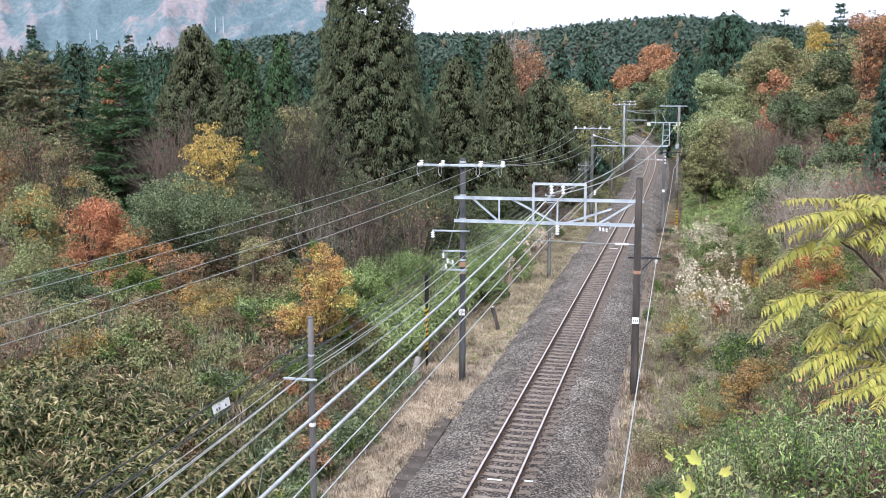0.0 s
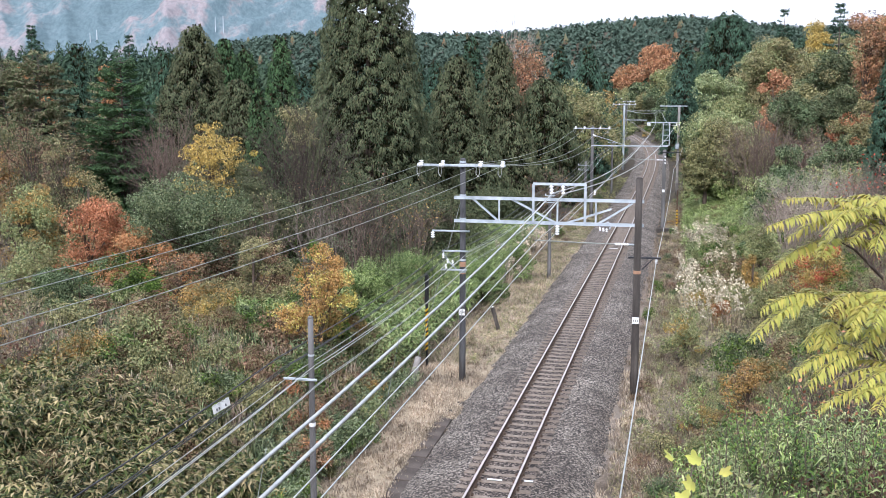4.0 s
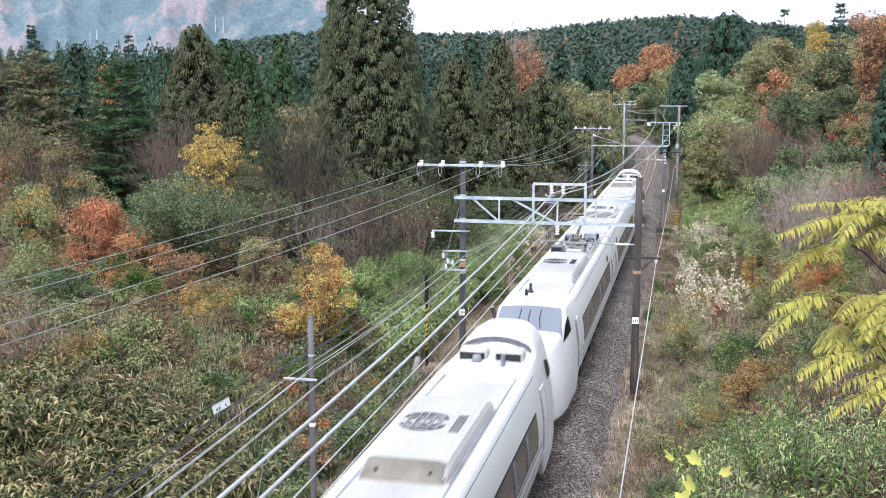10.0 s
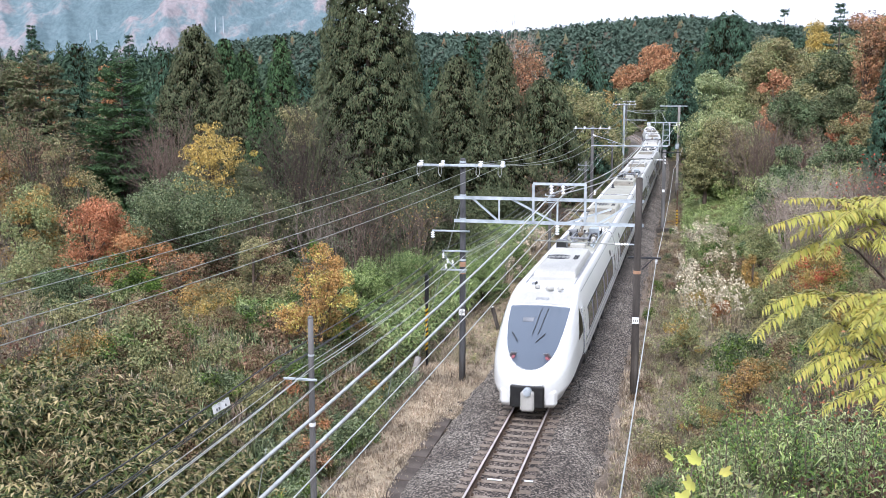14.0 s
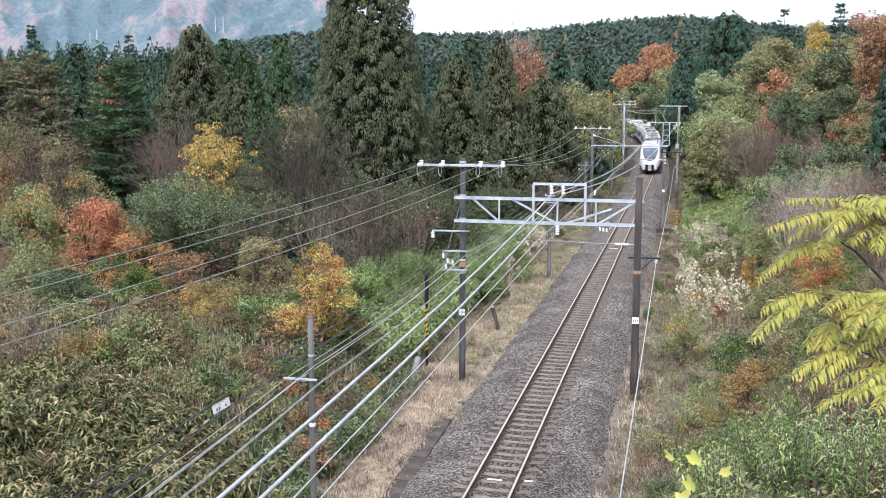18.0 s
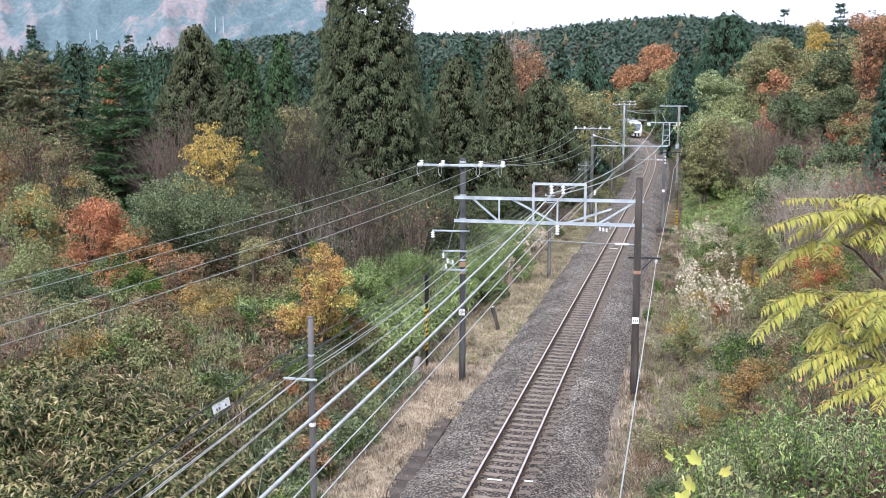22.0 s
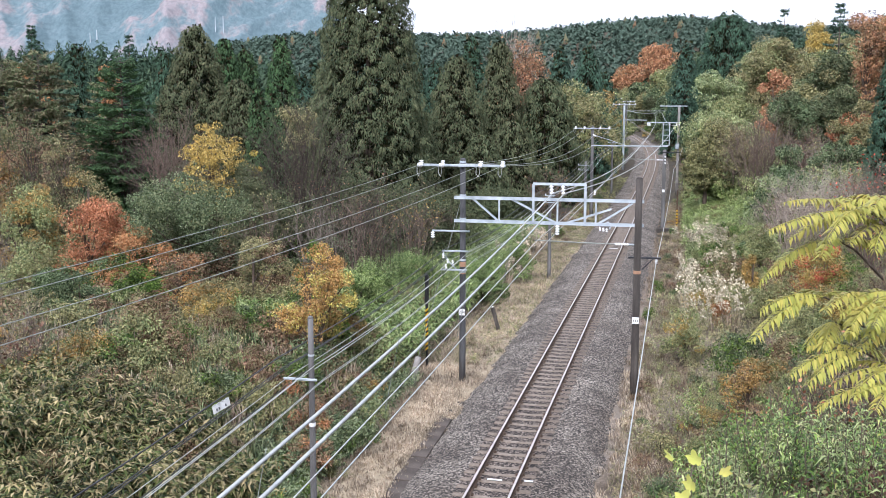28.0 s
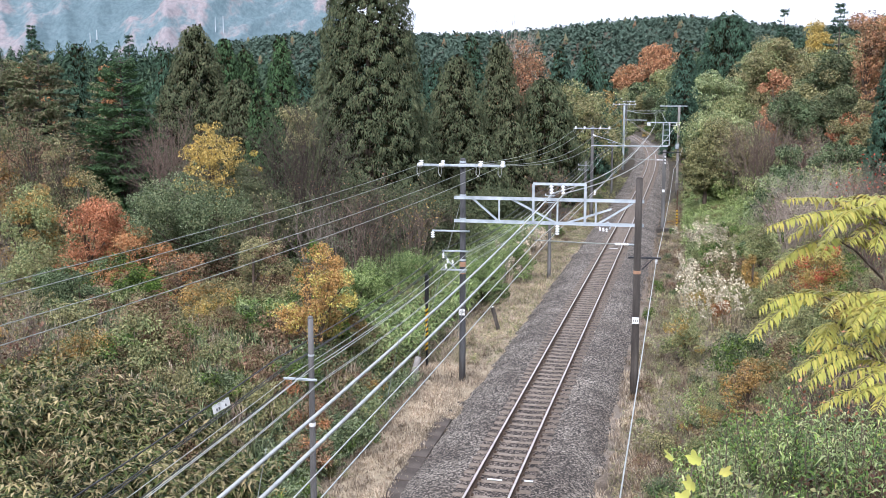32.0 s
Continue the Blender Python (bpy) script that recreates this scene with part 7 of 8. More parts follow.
broad("small coral-leaved bank shrub", 12.9, 47.0, 1.0, 0.46, F_ORANGE, 2610, 0.08, seed=217, low=0.0, name='shrub', cat='shrub')
broad("small amber bank shrub", 15.8, 52.5, 2.3, 0.48, F_AMBER, 2030, 0.09, seed=218, low=0.0, name='shrub', cat='shrub')
broad("pale grey-green brush at the hill foot", 23.9, 72.4, 5.2, 2.94, F_GREYGREEN, 14500, 0.13, seed=219, low=0.0, name='thicket', cat='shrub', mat2=F_LIGHT)
twiggy("pale tangled brushwood with cream leaves", 20.0, 59.7, 4.9, 2.42, TWIG, 60, seed=220, leaves=900, leaf=0.1, thick=0.018, leaf_mat=F_STRAW)
twiggy("pale tangled brushwood with few leaves", 22.4, 57.9, 6.2, 2.35, TWIG, 60, seed=221, leaves=900, leaf=0.1, thick=0.018, leaf_mat=F_OLIVE)
broad("sparse yellow-green brush in woodland", 28.3, 74.2, 5.3, 3.41, F_YELLOWGREEN, 13050, 0.13, seed=222, low=0.0, name='thicket', cat='shrub')
twiggy("pale bare stems among dark brushwood", -4.2, 54.3, 5.7, 1.91, TWIG_RED, 9, seed=223, thick=0.03)
twiggy("reddish bare stems among dark brushwood", -1.5, 57.9, 5.1, 1.88, TWIG_RED, 12, seed=224, leaves=260, leaf=0.12, thick=0.028, leaf_mat=F_AMBER)
twiggy("thin brown brushwood beside the bush", -9.6, 56.1, 5.1, 1.37, TWIG_RED, 14, seed=225, leaves=700, leaf=0.1, thick=0.022, leaf_mat=F_OLIVE)
broad("yellow-olive top of the brushwood", -8.9, 66.9, 9.7, 1.72, F_OLIVE, 4350, 0.12, seed=226, low=0.72, heads=32)

# ---- low growth ----
rng = np.random.default_rng(11)
# dry grass on the shoulders of the line
p = scatter(rng, 21000, 12, 110, -6.0, -2.4, lambda s, e: ((np.abs(e + 2.7) > 0.3) | (s > 36) | (ripple(s, e, 0.8, 2.0) > -0.08)) & (rng.uniform(0, 1, len(e)) < 0.45 + 0.55 * ease((-e - 3.0) / 0.6)))
stuff("dry_grass", "bleached dry grass on the west shoulder", "grass", grass_tuft_quads(rng, p, 0.19, 6, 0.02, 1.5), F_STRAW)
p = scatter(rng, 2600, 12, 38, -3.35, -2.62, lambda s, e: (ripple(s, e, 0.7, 1.5) + 0.5 * ripple(s, e, 2.1, 3.0) > -0.05) | (rng.uniform(0, 1, len(s)) < 0.5 * ease((-e - 2.95) / 0.25)))
p[:, 2] = np.maximum(p[:, 2], -0.6)
stuff("dry_grass", "straw creeping over the trough lids", "grass", grass_tuft_quads(rng, p, 0.15, 7, 0.02, 2.2, 0.4), F_STRAW)
p = scatter(rng, 9000, 16, 110, 2.5, 5.2, lambda s, e: rng.uniform(0, 1, len(e)) < 0.25 + 0.75 * ease((e - 2.6) / 1.0))
stuff("dry_grass", "brown dry grass on the east shoulder", "grass", grass_tuft_quads(rng, p, 0.3, 6, 0.02, 1.2), F_BROWNGRASS)
p = scatter(rng, 620, 16, 70, -5.8, -2.9)
stuff("grass_tussock", "arching pale grass tussocks beside the ballast", "grass", grass_tuft_quads(rng, p, 0.4, 24, 0.018, 1.3), F_STRAW)
p = scatter(rng, 160, 20, 45, 2.6, 4.2)
stuff("grass_tussock", "arching pale grass tussocks by the pole", "grass", grass_tuft_quads(rng, p, 0.55, 26, 0.018, 1.1), F_STRAW)
# bamboo grass
p = scatter(rng, 9500, 10, 31, -22, -5.2, lambda s, e: (ripple(s, e, 0.55, 1.0) + ripple(s, e, 1.7, 4.0) > -0.03 - 0.14 * ease((-e - 9) / 4)) & (s < 31 - 0.55 * np.clip(e + 14, 0, 9)))
stuff("bamboo_grass", "pale-edged bamboo grass covering the near bank", "bamboo grass", sasa_quads(rng, p, 1.35, 0.29, 5, 9), F_SASA)
p = scatter(rng, 420, 19, 28, -16, -10.5)
stuff("bamboo_grass", "bamboo grass closing gaps on the near bank", "bamboo grass", sasa_quads(rng, p, 1.1, 0.26, 6, 8), F_SASA)
p = scatter(rng, 2600, 30, 56, -27, -5.6, lambda s, e: ripple(s, e, 0.6, 2.0) + ripple(s, e, 1.9, 5.0) > -0.1)
stuff("bamboo_grass", "mixed bamboo grass between the shrubs", "bamboo grass", sasa_quads(rng, p, 1.25, 0.26, 4, 6), F_SASA)
p = scatter(rng, 4200, 38, 84, -14, -5.5)
stuff("bamboo_grass", "fresh green bamboo grass beside the line", "bamboo grass", sasa_quads(rng, p, 1.7, 0.26, 5, 6), F_BAMBOO)
p = scatter(rng, 900, 17, 38, -7.2, -4.8)
stuff("bamboo_grass", "green bamboo grass at the edge of the shoulder", "bamboo grass", sasa_quads(rng, p, 0.95, 0.2, 5, 6), F_GREYGREEN)
p = scatter(rng, 2600, 36, 75, 5.0, 13)
stuff("weeds", "mixed green weeds on the east bank", "weeds", sasa_quads(rng, p, 0.7, 0.17, 4, 5), F_OLIVE)
p = scatter(rng, 1500, 14, 38, 4.4, 12, lambda s, e: ripple(s, e, 0.5, 1.0) + ripple(s, e, 1.3, 4.0) > -0.1)
stuff("weeds", "mixed green and brown weeds on the cutting bank", "weeds", sasa_quads(rng, p, 0.75, 0.15, 5, 6), F_WEED)
# low leaves in dark cedar green put shade into the bank's gaps
p = scatter(rng, 9000, 10, 60, -30, -5.4)
stuff("undergrowth", "low leafy undergrowth coloured dark for shaded gaps", "undergrowth", sasa_quads(rng, p, 0.55, 0.2, 2, 5), F_CEDAR)
p = scatter(rng, 330, 26, 56, -26, -6.5, lambda s, e: ripple(s, e, 1.4, 3.0) > 0.02)
stuff("arching_grass", "pale arching wild grass among the shrubs", "grass", grass_tuft_quads(rng, p + [[0, 0, 0.6]], 0.85, 20, 0.024, 1.5, 0.5), F_STRAW)
for n, mat, lab in ((170, F_BROWNGRASS, "brown arching wild grass over the west bank"), (190, F_DULL, "green arching wild grass over the west bank")):
    p = scatter(rng, n, 27, 43, -18, -6.6)
    stuff("arching_grass", lab, "grass", grass_tuft_quads(rng, p + [[0, 0, 0.75]], 0.95, 30, 0.03, 1.3, 0.6), mat)
p = scatter(rng, 100, 30, 70, -34, -6.5)
stuff("dead_stalks", "upright dead stalks standing among the shrubs", "stalks", grass_tuft_quads(rng, p, 1.6, 8, 0.02, 0.45, 0.2), F_STRAW)
p = scatter(rng, 900, 17, 60, 3.3, 10)
stuff("arching_grass", "pale arching grass on the cutting bank", "grass", grass_tuft_quads(rng, p, 0.42, 14, 0.02, 1.3, 0.4), F_STRAW)
p = scatter(rng, 1700, 17, 60, 3.3, 10, lambda s, e: ripple(s, e, 0.9, 1.0) > 0)
stuff("weeds", "light green weeds on the cutting bank", "weeds", sasa_quads(rng, p, 0.55, 0.13, 4, 6), F_YELLOWGREEN)
p = scatter(rng, 220, 18, 75, 4.6, 16)
stuff("dead_stalks", "upright dead stalks on the east bank", "stalks", grass_tuft_quads(rng, p, 1.1, 12, 0.018, 0.4, 0.1), F_BROWNGRASS)
p = scatter(rng, 2600, 16, 110, 2.9, 5.6)
stuff("weeds", "sparse low weeds along the east shoulder", "weeds", sasa_quads(rng, p, 0.3, 0.13, 3, 5), F_OLIVE)
p = scatter(rng, 4000, 42, 140, -5.4, -2.7)
stuff("weeds", "sparse low weeds along the west shoulder", "weeds", sasa_quads(rng, p, 0.25, 0.14, 3, 5), F_OLIVE)
# shrubs over the banks
KINDS = [(F_GREEN, "low leafy green bank shrub", "green_shrub"), (F_OLIVE, "olive and yellow autumn shrub", "olive_shrub"), (F_RUSSET, "russet brown autumn shrub", "russet_shrub"), (F_GREYGREEN, "low grey-green leafy shrub", "leafy_shrub"), (F_YELLOWGREEN, "low yellow-green leafy shrub", "lime_shrub"), (F_AMBER, "sparse amber autumn shrub", "amber_shrub")]
BASES, TREES = [], []
for k, (mat, lab, nam) in enumerate(KINDS):
    x0 = 200 + 3 * k
    BASES.append(broad(lab, x0, -80, 1.5 + ground_at(x0, -80), 1.1, mat, 2300, 0.082, 70, 0.0, 40 + k, nam, "shrub", rad=0.2, group="bank shrubs"))
BASES.append(twiggy("bare brown brushwood with few leaves", 225, -80, 1.7 + ground_at(225, -80), 1.1, TWIG_RED, 26, F_RUSSET, 300, 0.09, 51, "brown_brushwood", group="bank brushwood", thick=0.014))
BASES.append(twiggy("pale grey brushwood with few leaves", 229, -80, 1.7 + ground_at(229, -80), 1.1, TWIG, 26, F_OLIVE, 500, 0.1, 52, "grey_brushwood", group="bank brushwood", thick=0.014))
BUSHES = []
for k, (mat, mat2, lab) in enumerate([(F_OLIVE, F_GREEN, "mixed olive and green leafy bush"), (F_GREYGREEN, F_GREEN, "rounded grey-green leafy bush"), (F_RUSSET, F_OLIVE, "russet and olive autumn bush"), (F_YELLOWGREEN, F_OLIVE, "yellow-green autumn bush on the bank"), (F_AMBER, F_OLIVE, "amber and olive autumn bush")]):
    x0 = 200 + 4 * k
    BUSHES.append(broad(lab, x0, -95, 2.4 + ground_at(x0, -95), 1.7, mat, 9000, 0.085, 110, 0.0, 140 + k, "leafy_bush", "shrub", mat2, 0.4, 0.2, group="bank bushes"))
for k, (mat, lab) in enumerate([(F_DULL, "green broad-leaved woodland tree"), (F_OLIVE, "olive autumn woodland tree"), (F_GREYGREEN, "grey-green broad-leaved woodland tree"), (F_YELLOWGREEN, "creeper-clad yellow-green woodland tree"), (F_CEDAR, "dark evergreen woodland tree"), (F_RUSSET, "brown autumn woodland tree")]):
    x0 = 240 + 9 * k
    TREES.append(broad(lab, x0, -80, 7.0 + ground_at(x0, -80), 2.9, mat, 8500, 0.23, 110, 0.0, 80 + k, rad=0.2, group="woodland trees"))
TREES.append(twiggy("leafless grey woodland tree", 300, -80, 7.0 + ground_at(300, -80), 2.4, TWIG_DARK, 36, F_RUSSET, 1500, 0.12, 88, "bare_tree", "tree", "woodland trees", 0.035))


def strew(bases, n, s0, s1, e0, e1, weights, lo, hi, seed, sink=0.12):
    rr = np.random.default_rng(seed)
    pts = scatter(rr, n, s0, s1, e0, e1)
    for q in pts:
        b = bases[rr.choice(len(bases), p=np.array(weights) / sum(weights))]
        k = rr.uniform(lo, hi)
        copy_thing(b, Matrix.LocRotScale((q[0], q[1], q[2] - sink), Euler((0, 0, rr.uniform(0, 6.28))), Vector((k, k, k * rr.uniform(0.75, 1.2)))))


strew(BASES, 110, 27, 58, -26, -6.5, (1, 5, 5, 1.2, 2.5, 1.4, 2, 0.8), 0.7, 1.4, 61)
strew(BASES, 48, 17, 33, -6.4, -4.7, (4, 2, 1, 3, 1, 0.3, 1, 0.2), 0.4, 0.72, 54)
strew(BASES, 64, 24, 36, -15, -5.8, (1, 5, 5, 1, 2.5, 1.2, 1.6, 0.6), 0.5, 0.95, 60)
strew(BASES, 60, 50, 100, -50, -9, (3, 3, 3, 3, 2, 0.6, 4, 5), 1.0, 2.4, 62)
strew(BASES, 120, 13, 75, 3.1, 5.4, (1, 2, 3, 2, 0.5, 0.3, 6, 6), 0.2, 0.5, 59)
strew(BASES, 60, 10, 15, 5.2, 9.5, (0.6, 0.4, 2, 1.2, 0.3, 0.3, 8, 4), 0.35, 0.75, 58)
strew(BASES, 70, 13, 22, 4.1, 8, (0.8, 1, 3, 1.2, 0.8, 0.4, 8, 5), 0.35, 0.7, 57)
strew(BASES, 120, 16, 40, 4.2, 12, (2, 4, 4, 1.5, 4, 0.6, 5, 6), 0.35, 0.85, 63)
strew(BASES, 80, 34, 70, 5.0, 15, (2, 4, 3, 1.5, 4, 0.8, 3, 5), 0.4, 1.1, 64)
strew(BASES, 34, 78, 122, 3.6, 5.0, (2, 4, 3, 1, 2, 0.4, 4, 3), 0.25, 0.5, 51)
strew(BASES, 40, 78, 122, -5.6, -3.9, (3, 4, 2, 2, 2, 0.4, 3, 3), 0.25, 0.55, 52)
strew(BASES, 50, 122, 240, 3.7, 6.5, (3, 3, 1, 3, 3, 0.3, 2, 2), 0.5, 1.0, 55)
strew(BASES, 40, 122, 240, -6.5, -4.0, (3, 3, 1, 3, 3, 0.3, 2, 2), 0.5, 1.0, 56)
strew(BASES, 40, 56, 118, 5.4, 11, (2, 4, 1.5, 1, 4, 0.4, 1.5, 1), 0.45, 0.85, 53)
strew(BASES, 60, 62, 140, 9.5, 30, (3, 3, 1, 3, 3, 0.5, 3, 3), 0.9, 2.2, 65)
strew(BASES, 45, 90, 230, -30, -6, (3, 2, 1, 2, 2, 0.5, 2, 2), 1.2, 2.6, 66)
strew(TREES, 46, 100, 240, 15.5, 62, (3, 4, 3, 5, 3, 1, 1), 0.75, 1.35, 67, 0.3)
strew(TREES, 46, 70, 150, -75, -14, (2, 1.5, 2, 1, 3, 1.5, 4), 0.6, 1.1, 68, 0.3)
strew(TREES, 22, 180, 330, -40, -9, (3, 2, 2, 3, 3, 1, 0), 0.9, 1.4, 69, 0.3)
strew(TREES, 24, 240, 420, 12, 60, (3, 2, 2, 3, 4, 1, 0), 0.9, 1.5, 70, 0.3)
strew(TREES, 46, 262, 400, 8, 34, (3, 2, 3, 2, 5, 1, 0), 1.0, 1.6, 81, 0.3)
strew(TREES, 30, 240, 330, -26, -6.5, (3, 2, 3, 3, 5, 1, 0), 0.9, 1.4, 82, 0.3)
strew(TREES, 44, 118, 200, 17, 50, (3, 4, 3, 5, 3, 1.5, 1), 0.8, 1.4, 83, 0.3)
strew(TREES, 26, 150, 230, 30, 70, (3, 3, 3, 4, 4, 1, 0.5), 1.2, 1.7, 84, 0.3)
strew(BASES, 60, 150, 300, 4.2, 9, (3, 3, 1, 3, 3, 0.3, 1, 1), 0.9, 1.8, 85)
strew(BUSHES, 26, 29, 41, -16, -7.6, (4, 2, 4, 3, 0.5), 0.6, 1.0, 86)
strew(BUSHES, 14, 41, 58, -13, -8, (4, 4, 1, 3, 0.12), 0.7, 1.1, 90)
strew(BUSHES, 16, 44, 62, -34, -20, (4, 4, 1, 3, 0.5), 0.8, 1.2, 91)
strew(BUSHES, 40, 34, 76, 6.2, 14, (4, 2, 2, 4, 1), 0.5, 1.0, 87)
strew(BUSHES, 44, 17, 36, 5.0, 11, (4, 3, 3, 4, 1), 0.32, 0.6, 88)
for i, b in enumerate(BASES + BUSHES + TREES):
    q = at(56 + 6 * i, -15 - (i % 4) * 3)
    b.matrix_basis = Matrix.Translation((q.x, q.y, ground_at(q.x, q.y) - 0.12))
# light creeper carpet and weeds below the hill
p = scatter(rng, 4600, 76, 130, 4.6, 14)
stuff("creeper_carpet", "light green creeper carpet on the slope", "creeper", sasa_quads(rng, p, 1.0, 0.24, 4, 6), F_CARPET)
p = scatter(rng, 2600, 50, 82, 4.8, 14)
stuff("weeds", "pale yellow-green weeds below the slope", "weeds", sasa_quads(rng, p, 0.7, 0.18, 4, 6), F_CARPET)
p = scatter(rng, 500, 50, 82, 4.6, 13)
stuff("arching_grass", "pale arching grass below the slope", "grass", grass_tuft_quads(rng, p, 0.7, 14, 0.025, 1.2, 0.4), F_STRAW)
# silver grass with pale plumes
for n, s0, s1, e0, e1 in ((130, 48, 80, 4.6, 7.4), (50, 60, 76, -6.2, -4.7)):
    p = scatter(rng, n, s0, s1, e0, e1)
    stuff("silver_grass", "silver grass stems and arching leaves", "grass", grass_tuft_quads(rng, p, 1.25, 16, 0.02, 0.6), F_STRAW)
    pl = np.repeat(p, 2, 0) + rng.normal(0, 0.4, (len(p) * 2, 3)) * [[1, 1, 0.6]] + [[0, 0, 1.35]]
    stuff("silver_grass_plumes", "fluffy pale silver grass plumes", "grass", crown_quads(rng, pl, 0.085, 34, 0.13, 0.45, 0.0, 1.9), F_PLUME)

# ---- close plants on the bank by the camera ----
def frond_quads(base, tip, sag, pairs, leaflet, rng):
    """A pinnate leaf: paired drooping leaflets along an arched stalk."""
    hang = rng.uniform(-0.5, 0.0)
    base, tip = np.array(base, float), np.array(tip, float)
    t = np.linspace(0.16, 1.0, pairs)[:, None]
    line = base + (tip - base) * t
    line[:, 2] += (sag * 4 * t * (1 - t))[:, 0]
    fwd = np.gradient(line, axis=0)
    fwd = unit(fwd)
    side = unit(np.cross(fwd, [[0, 0, 1.0]]))
    out = []
    ll = leaflet * (0.45 + 0.75 * np.sin(np.pi * (0.1 + 0.8 * t[:, 0])))
    for s in (-1, 1):
        way = side * s + fwd * 0.6 + rng.normal(0, 0.24, side.shape) + [[0, 0, hang]]
        out.append(leaf_quads(line, way, np.cross(way, fwd) * s + [[0, 0, 0.6]], ll * rng.uniform(0.85, 1.1, pairs), ll * 0.25, 0.14, 0.4))
    return np.concatenate(out), np.concatenate([[base], line])


sumac = tagged(new("sumac_tree"), "young sumac with lime-yellow pinnate leaves", "tree")
sumac.matrix_basis = Matrix.Translation((4.1, 8.3, 6.0))
part("trunk", Geo().tube([(0.3, 0.4, -0.6), (0.15, 0.2, 0.9), (-0.1, -0.1, 2.2), (-0.55, -0.6, 2.95)], [0.04, 0.03, 0.02, 0.01], 8), BARK, sumac, smooth=True)
SUMAC_BRANCHES = []


def sumac_branch(bx, by, bz, fronds, seed):
    """One spray of fronds about a bud at (bx, by, bz) of the tree; fronds are reaches (dx, dy, dz, arch)."""
    rr = np.random.default_rng(seed)
    br = part("branch", Geo().tube([(0.5, 0.35, -0.35), (0.2, 0.15, -0.1), (0, 0, 0)], [0.012, 0.009, 0.006], 6), BARK, sumac, m=pose(bx, by, bz))
    for dx, dy, dz, arch in fronds:
        L = math.sqrt(dx * dx + dy * dy + dz * dz)
        q, line = frond_quads((0, 0, 0), (dx, dy, dz), arch, max(10, int(L * 46)), 0.08, rr)
        fr = part("frond", quads("frond", q, F_SUMAC), F_SUMAC, br, "lime-yellow pinnate leaf")
        part("stalk", Geo().tube([tuple(v) for v in line[::3]] + [tuple(line[-1])], 0.0025, 4, False), F_SUMAC, fr)
    SUMAC_BRANCHES.append((br, Vector((bx, by, bz)), seed))


sumac_branch(-1.06, -0.84, 3.34, [(-0.69, -0.29, 0.10, 0.05), (-0.86, -0.51, -0.06, 0.05), (-0.51, -0.62, -0.10, 0.08), (0.14, -0.21, -0.05, 0.05), (-0.11, 0.31, 0.06, 0.03), (-0.59, -0.13, -0.18, 0.05)], 300)
sumac_branch(-1.23, -0.77, 3.12, [(-0.65, -0.34, -0.24, 0.09), (0.43, 0.09, -0.10, 0.05), (-0.30, -0.51, -0.04, 0.05)], 301)
sumac_branch(-0.86, -0.73, 3.39, [(-0.30, -0.50, -0.02, 0.08), (-0.46, -0.10, -0.08, 0.07), (-0.10, -0.45, -0.14, 0.06), (-0.20, 0.20, 0.02, 0.03), (-0.35, -0.41, -0.07, 0.06), (0.08, -0.21, -0.04, 0.05)], 302)
sumac_branch(-1.40, -1.03, 2.75, [(-0.51, -0.21, -0.05, 0.06), (-0.61, -0.34, -0.24, 0.08), (-0.27, 0.27, -0.23, 0.05), (0.27, 0.20, -0.02, 0.03), (-0.02, 0.40, -0.02, 0.02)], 303)
sumac_branch(-1.04, -0.93, 2.74, [(-0.46, -0.41, -0.02, 0.06), (-0.33, -0.53, -0.16, 0.07), (0.25, 0.19, -0.05, 0.04), (-0.19, 0.07, -0.22, 0.06)], 304)
sumac_branch(-0.89, -1.02, 2.77, [(-0.47, -0.22, -0.10, 0.07), (-0.47, -0.42, -0.14, 0.06), (-0.36, -0.52, -0.11, 0.05)], 305)
sumac_branch(-1.25, -0.86, 2.53, [(-0.28, -0.22, -0.12, 0.05), (-0.24, -0.42, -0.08, 0.04), (0.25, 0.18, -0.15, 0.05)], 306)
sumac_branch(-0.82, -0.96, 2.49, [(-0.55, -0.11, -0.05, 0.04), (-0.44, -0.32, -0.09, 0.06), (-0.12, 0.18, -0.17, 0.05)], 307)
sumac_branch(-1.17, -1.18, 2.39, [(-0.34, 0.10, -0.00, 0.04), (-0.56, -0.22, -0.11, 0.07), (-0.48, -0.33, -0.15, 0.06), (0.21, 0.09, -0.09, 0.05)], 308)
sumac_branch(-0.91, -1.20, 2.26, [(-0.49, -0.11, -0.06, 0.06), (-0.29, 0.20, -0.00, 0.04), (-0.41, -0.31, -0.04, 0.05)], 309)
sumac_branch(-0.95, -1.31, 2.17, [(-0.60, -0.12, -0.11, 0.07), (-0.43, -0.30, 0.01, 0.05), (-0.33, -0.41, -0.04, 0.05)], 310)
sumac_branch(-0.91, -0.86, 3.22, [(-0.38, -0.31, -0.07, 0.06), (-0.34, 0.10, 0.02, 0.05), (-0.25, -0.42, -0.10, 0.05), (-0.31, -0.28, 0.17, 0.05), (-0.55, -0.19, 0.07, 0.06)], 320)
sumac_branch(-0.86, -0.95, 2.61, [(-0.33, -0.10, 0.03, 0.05), (-0.35, 0.18, -0.14, 0.06), (-0.31, -0.32, -0.10, 0.06)], 321)

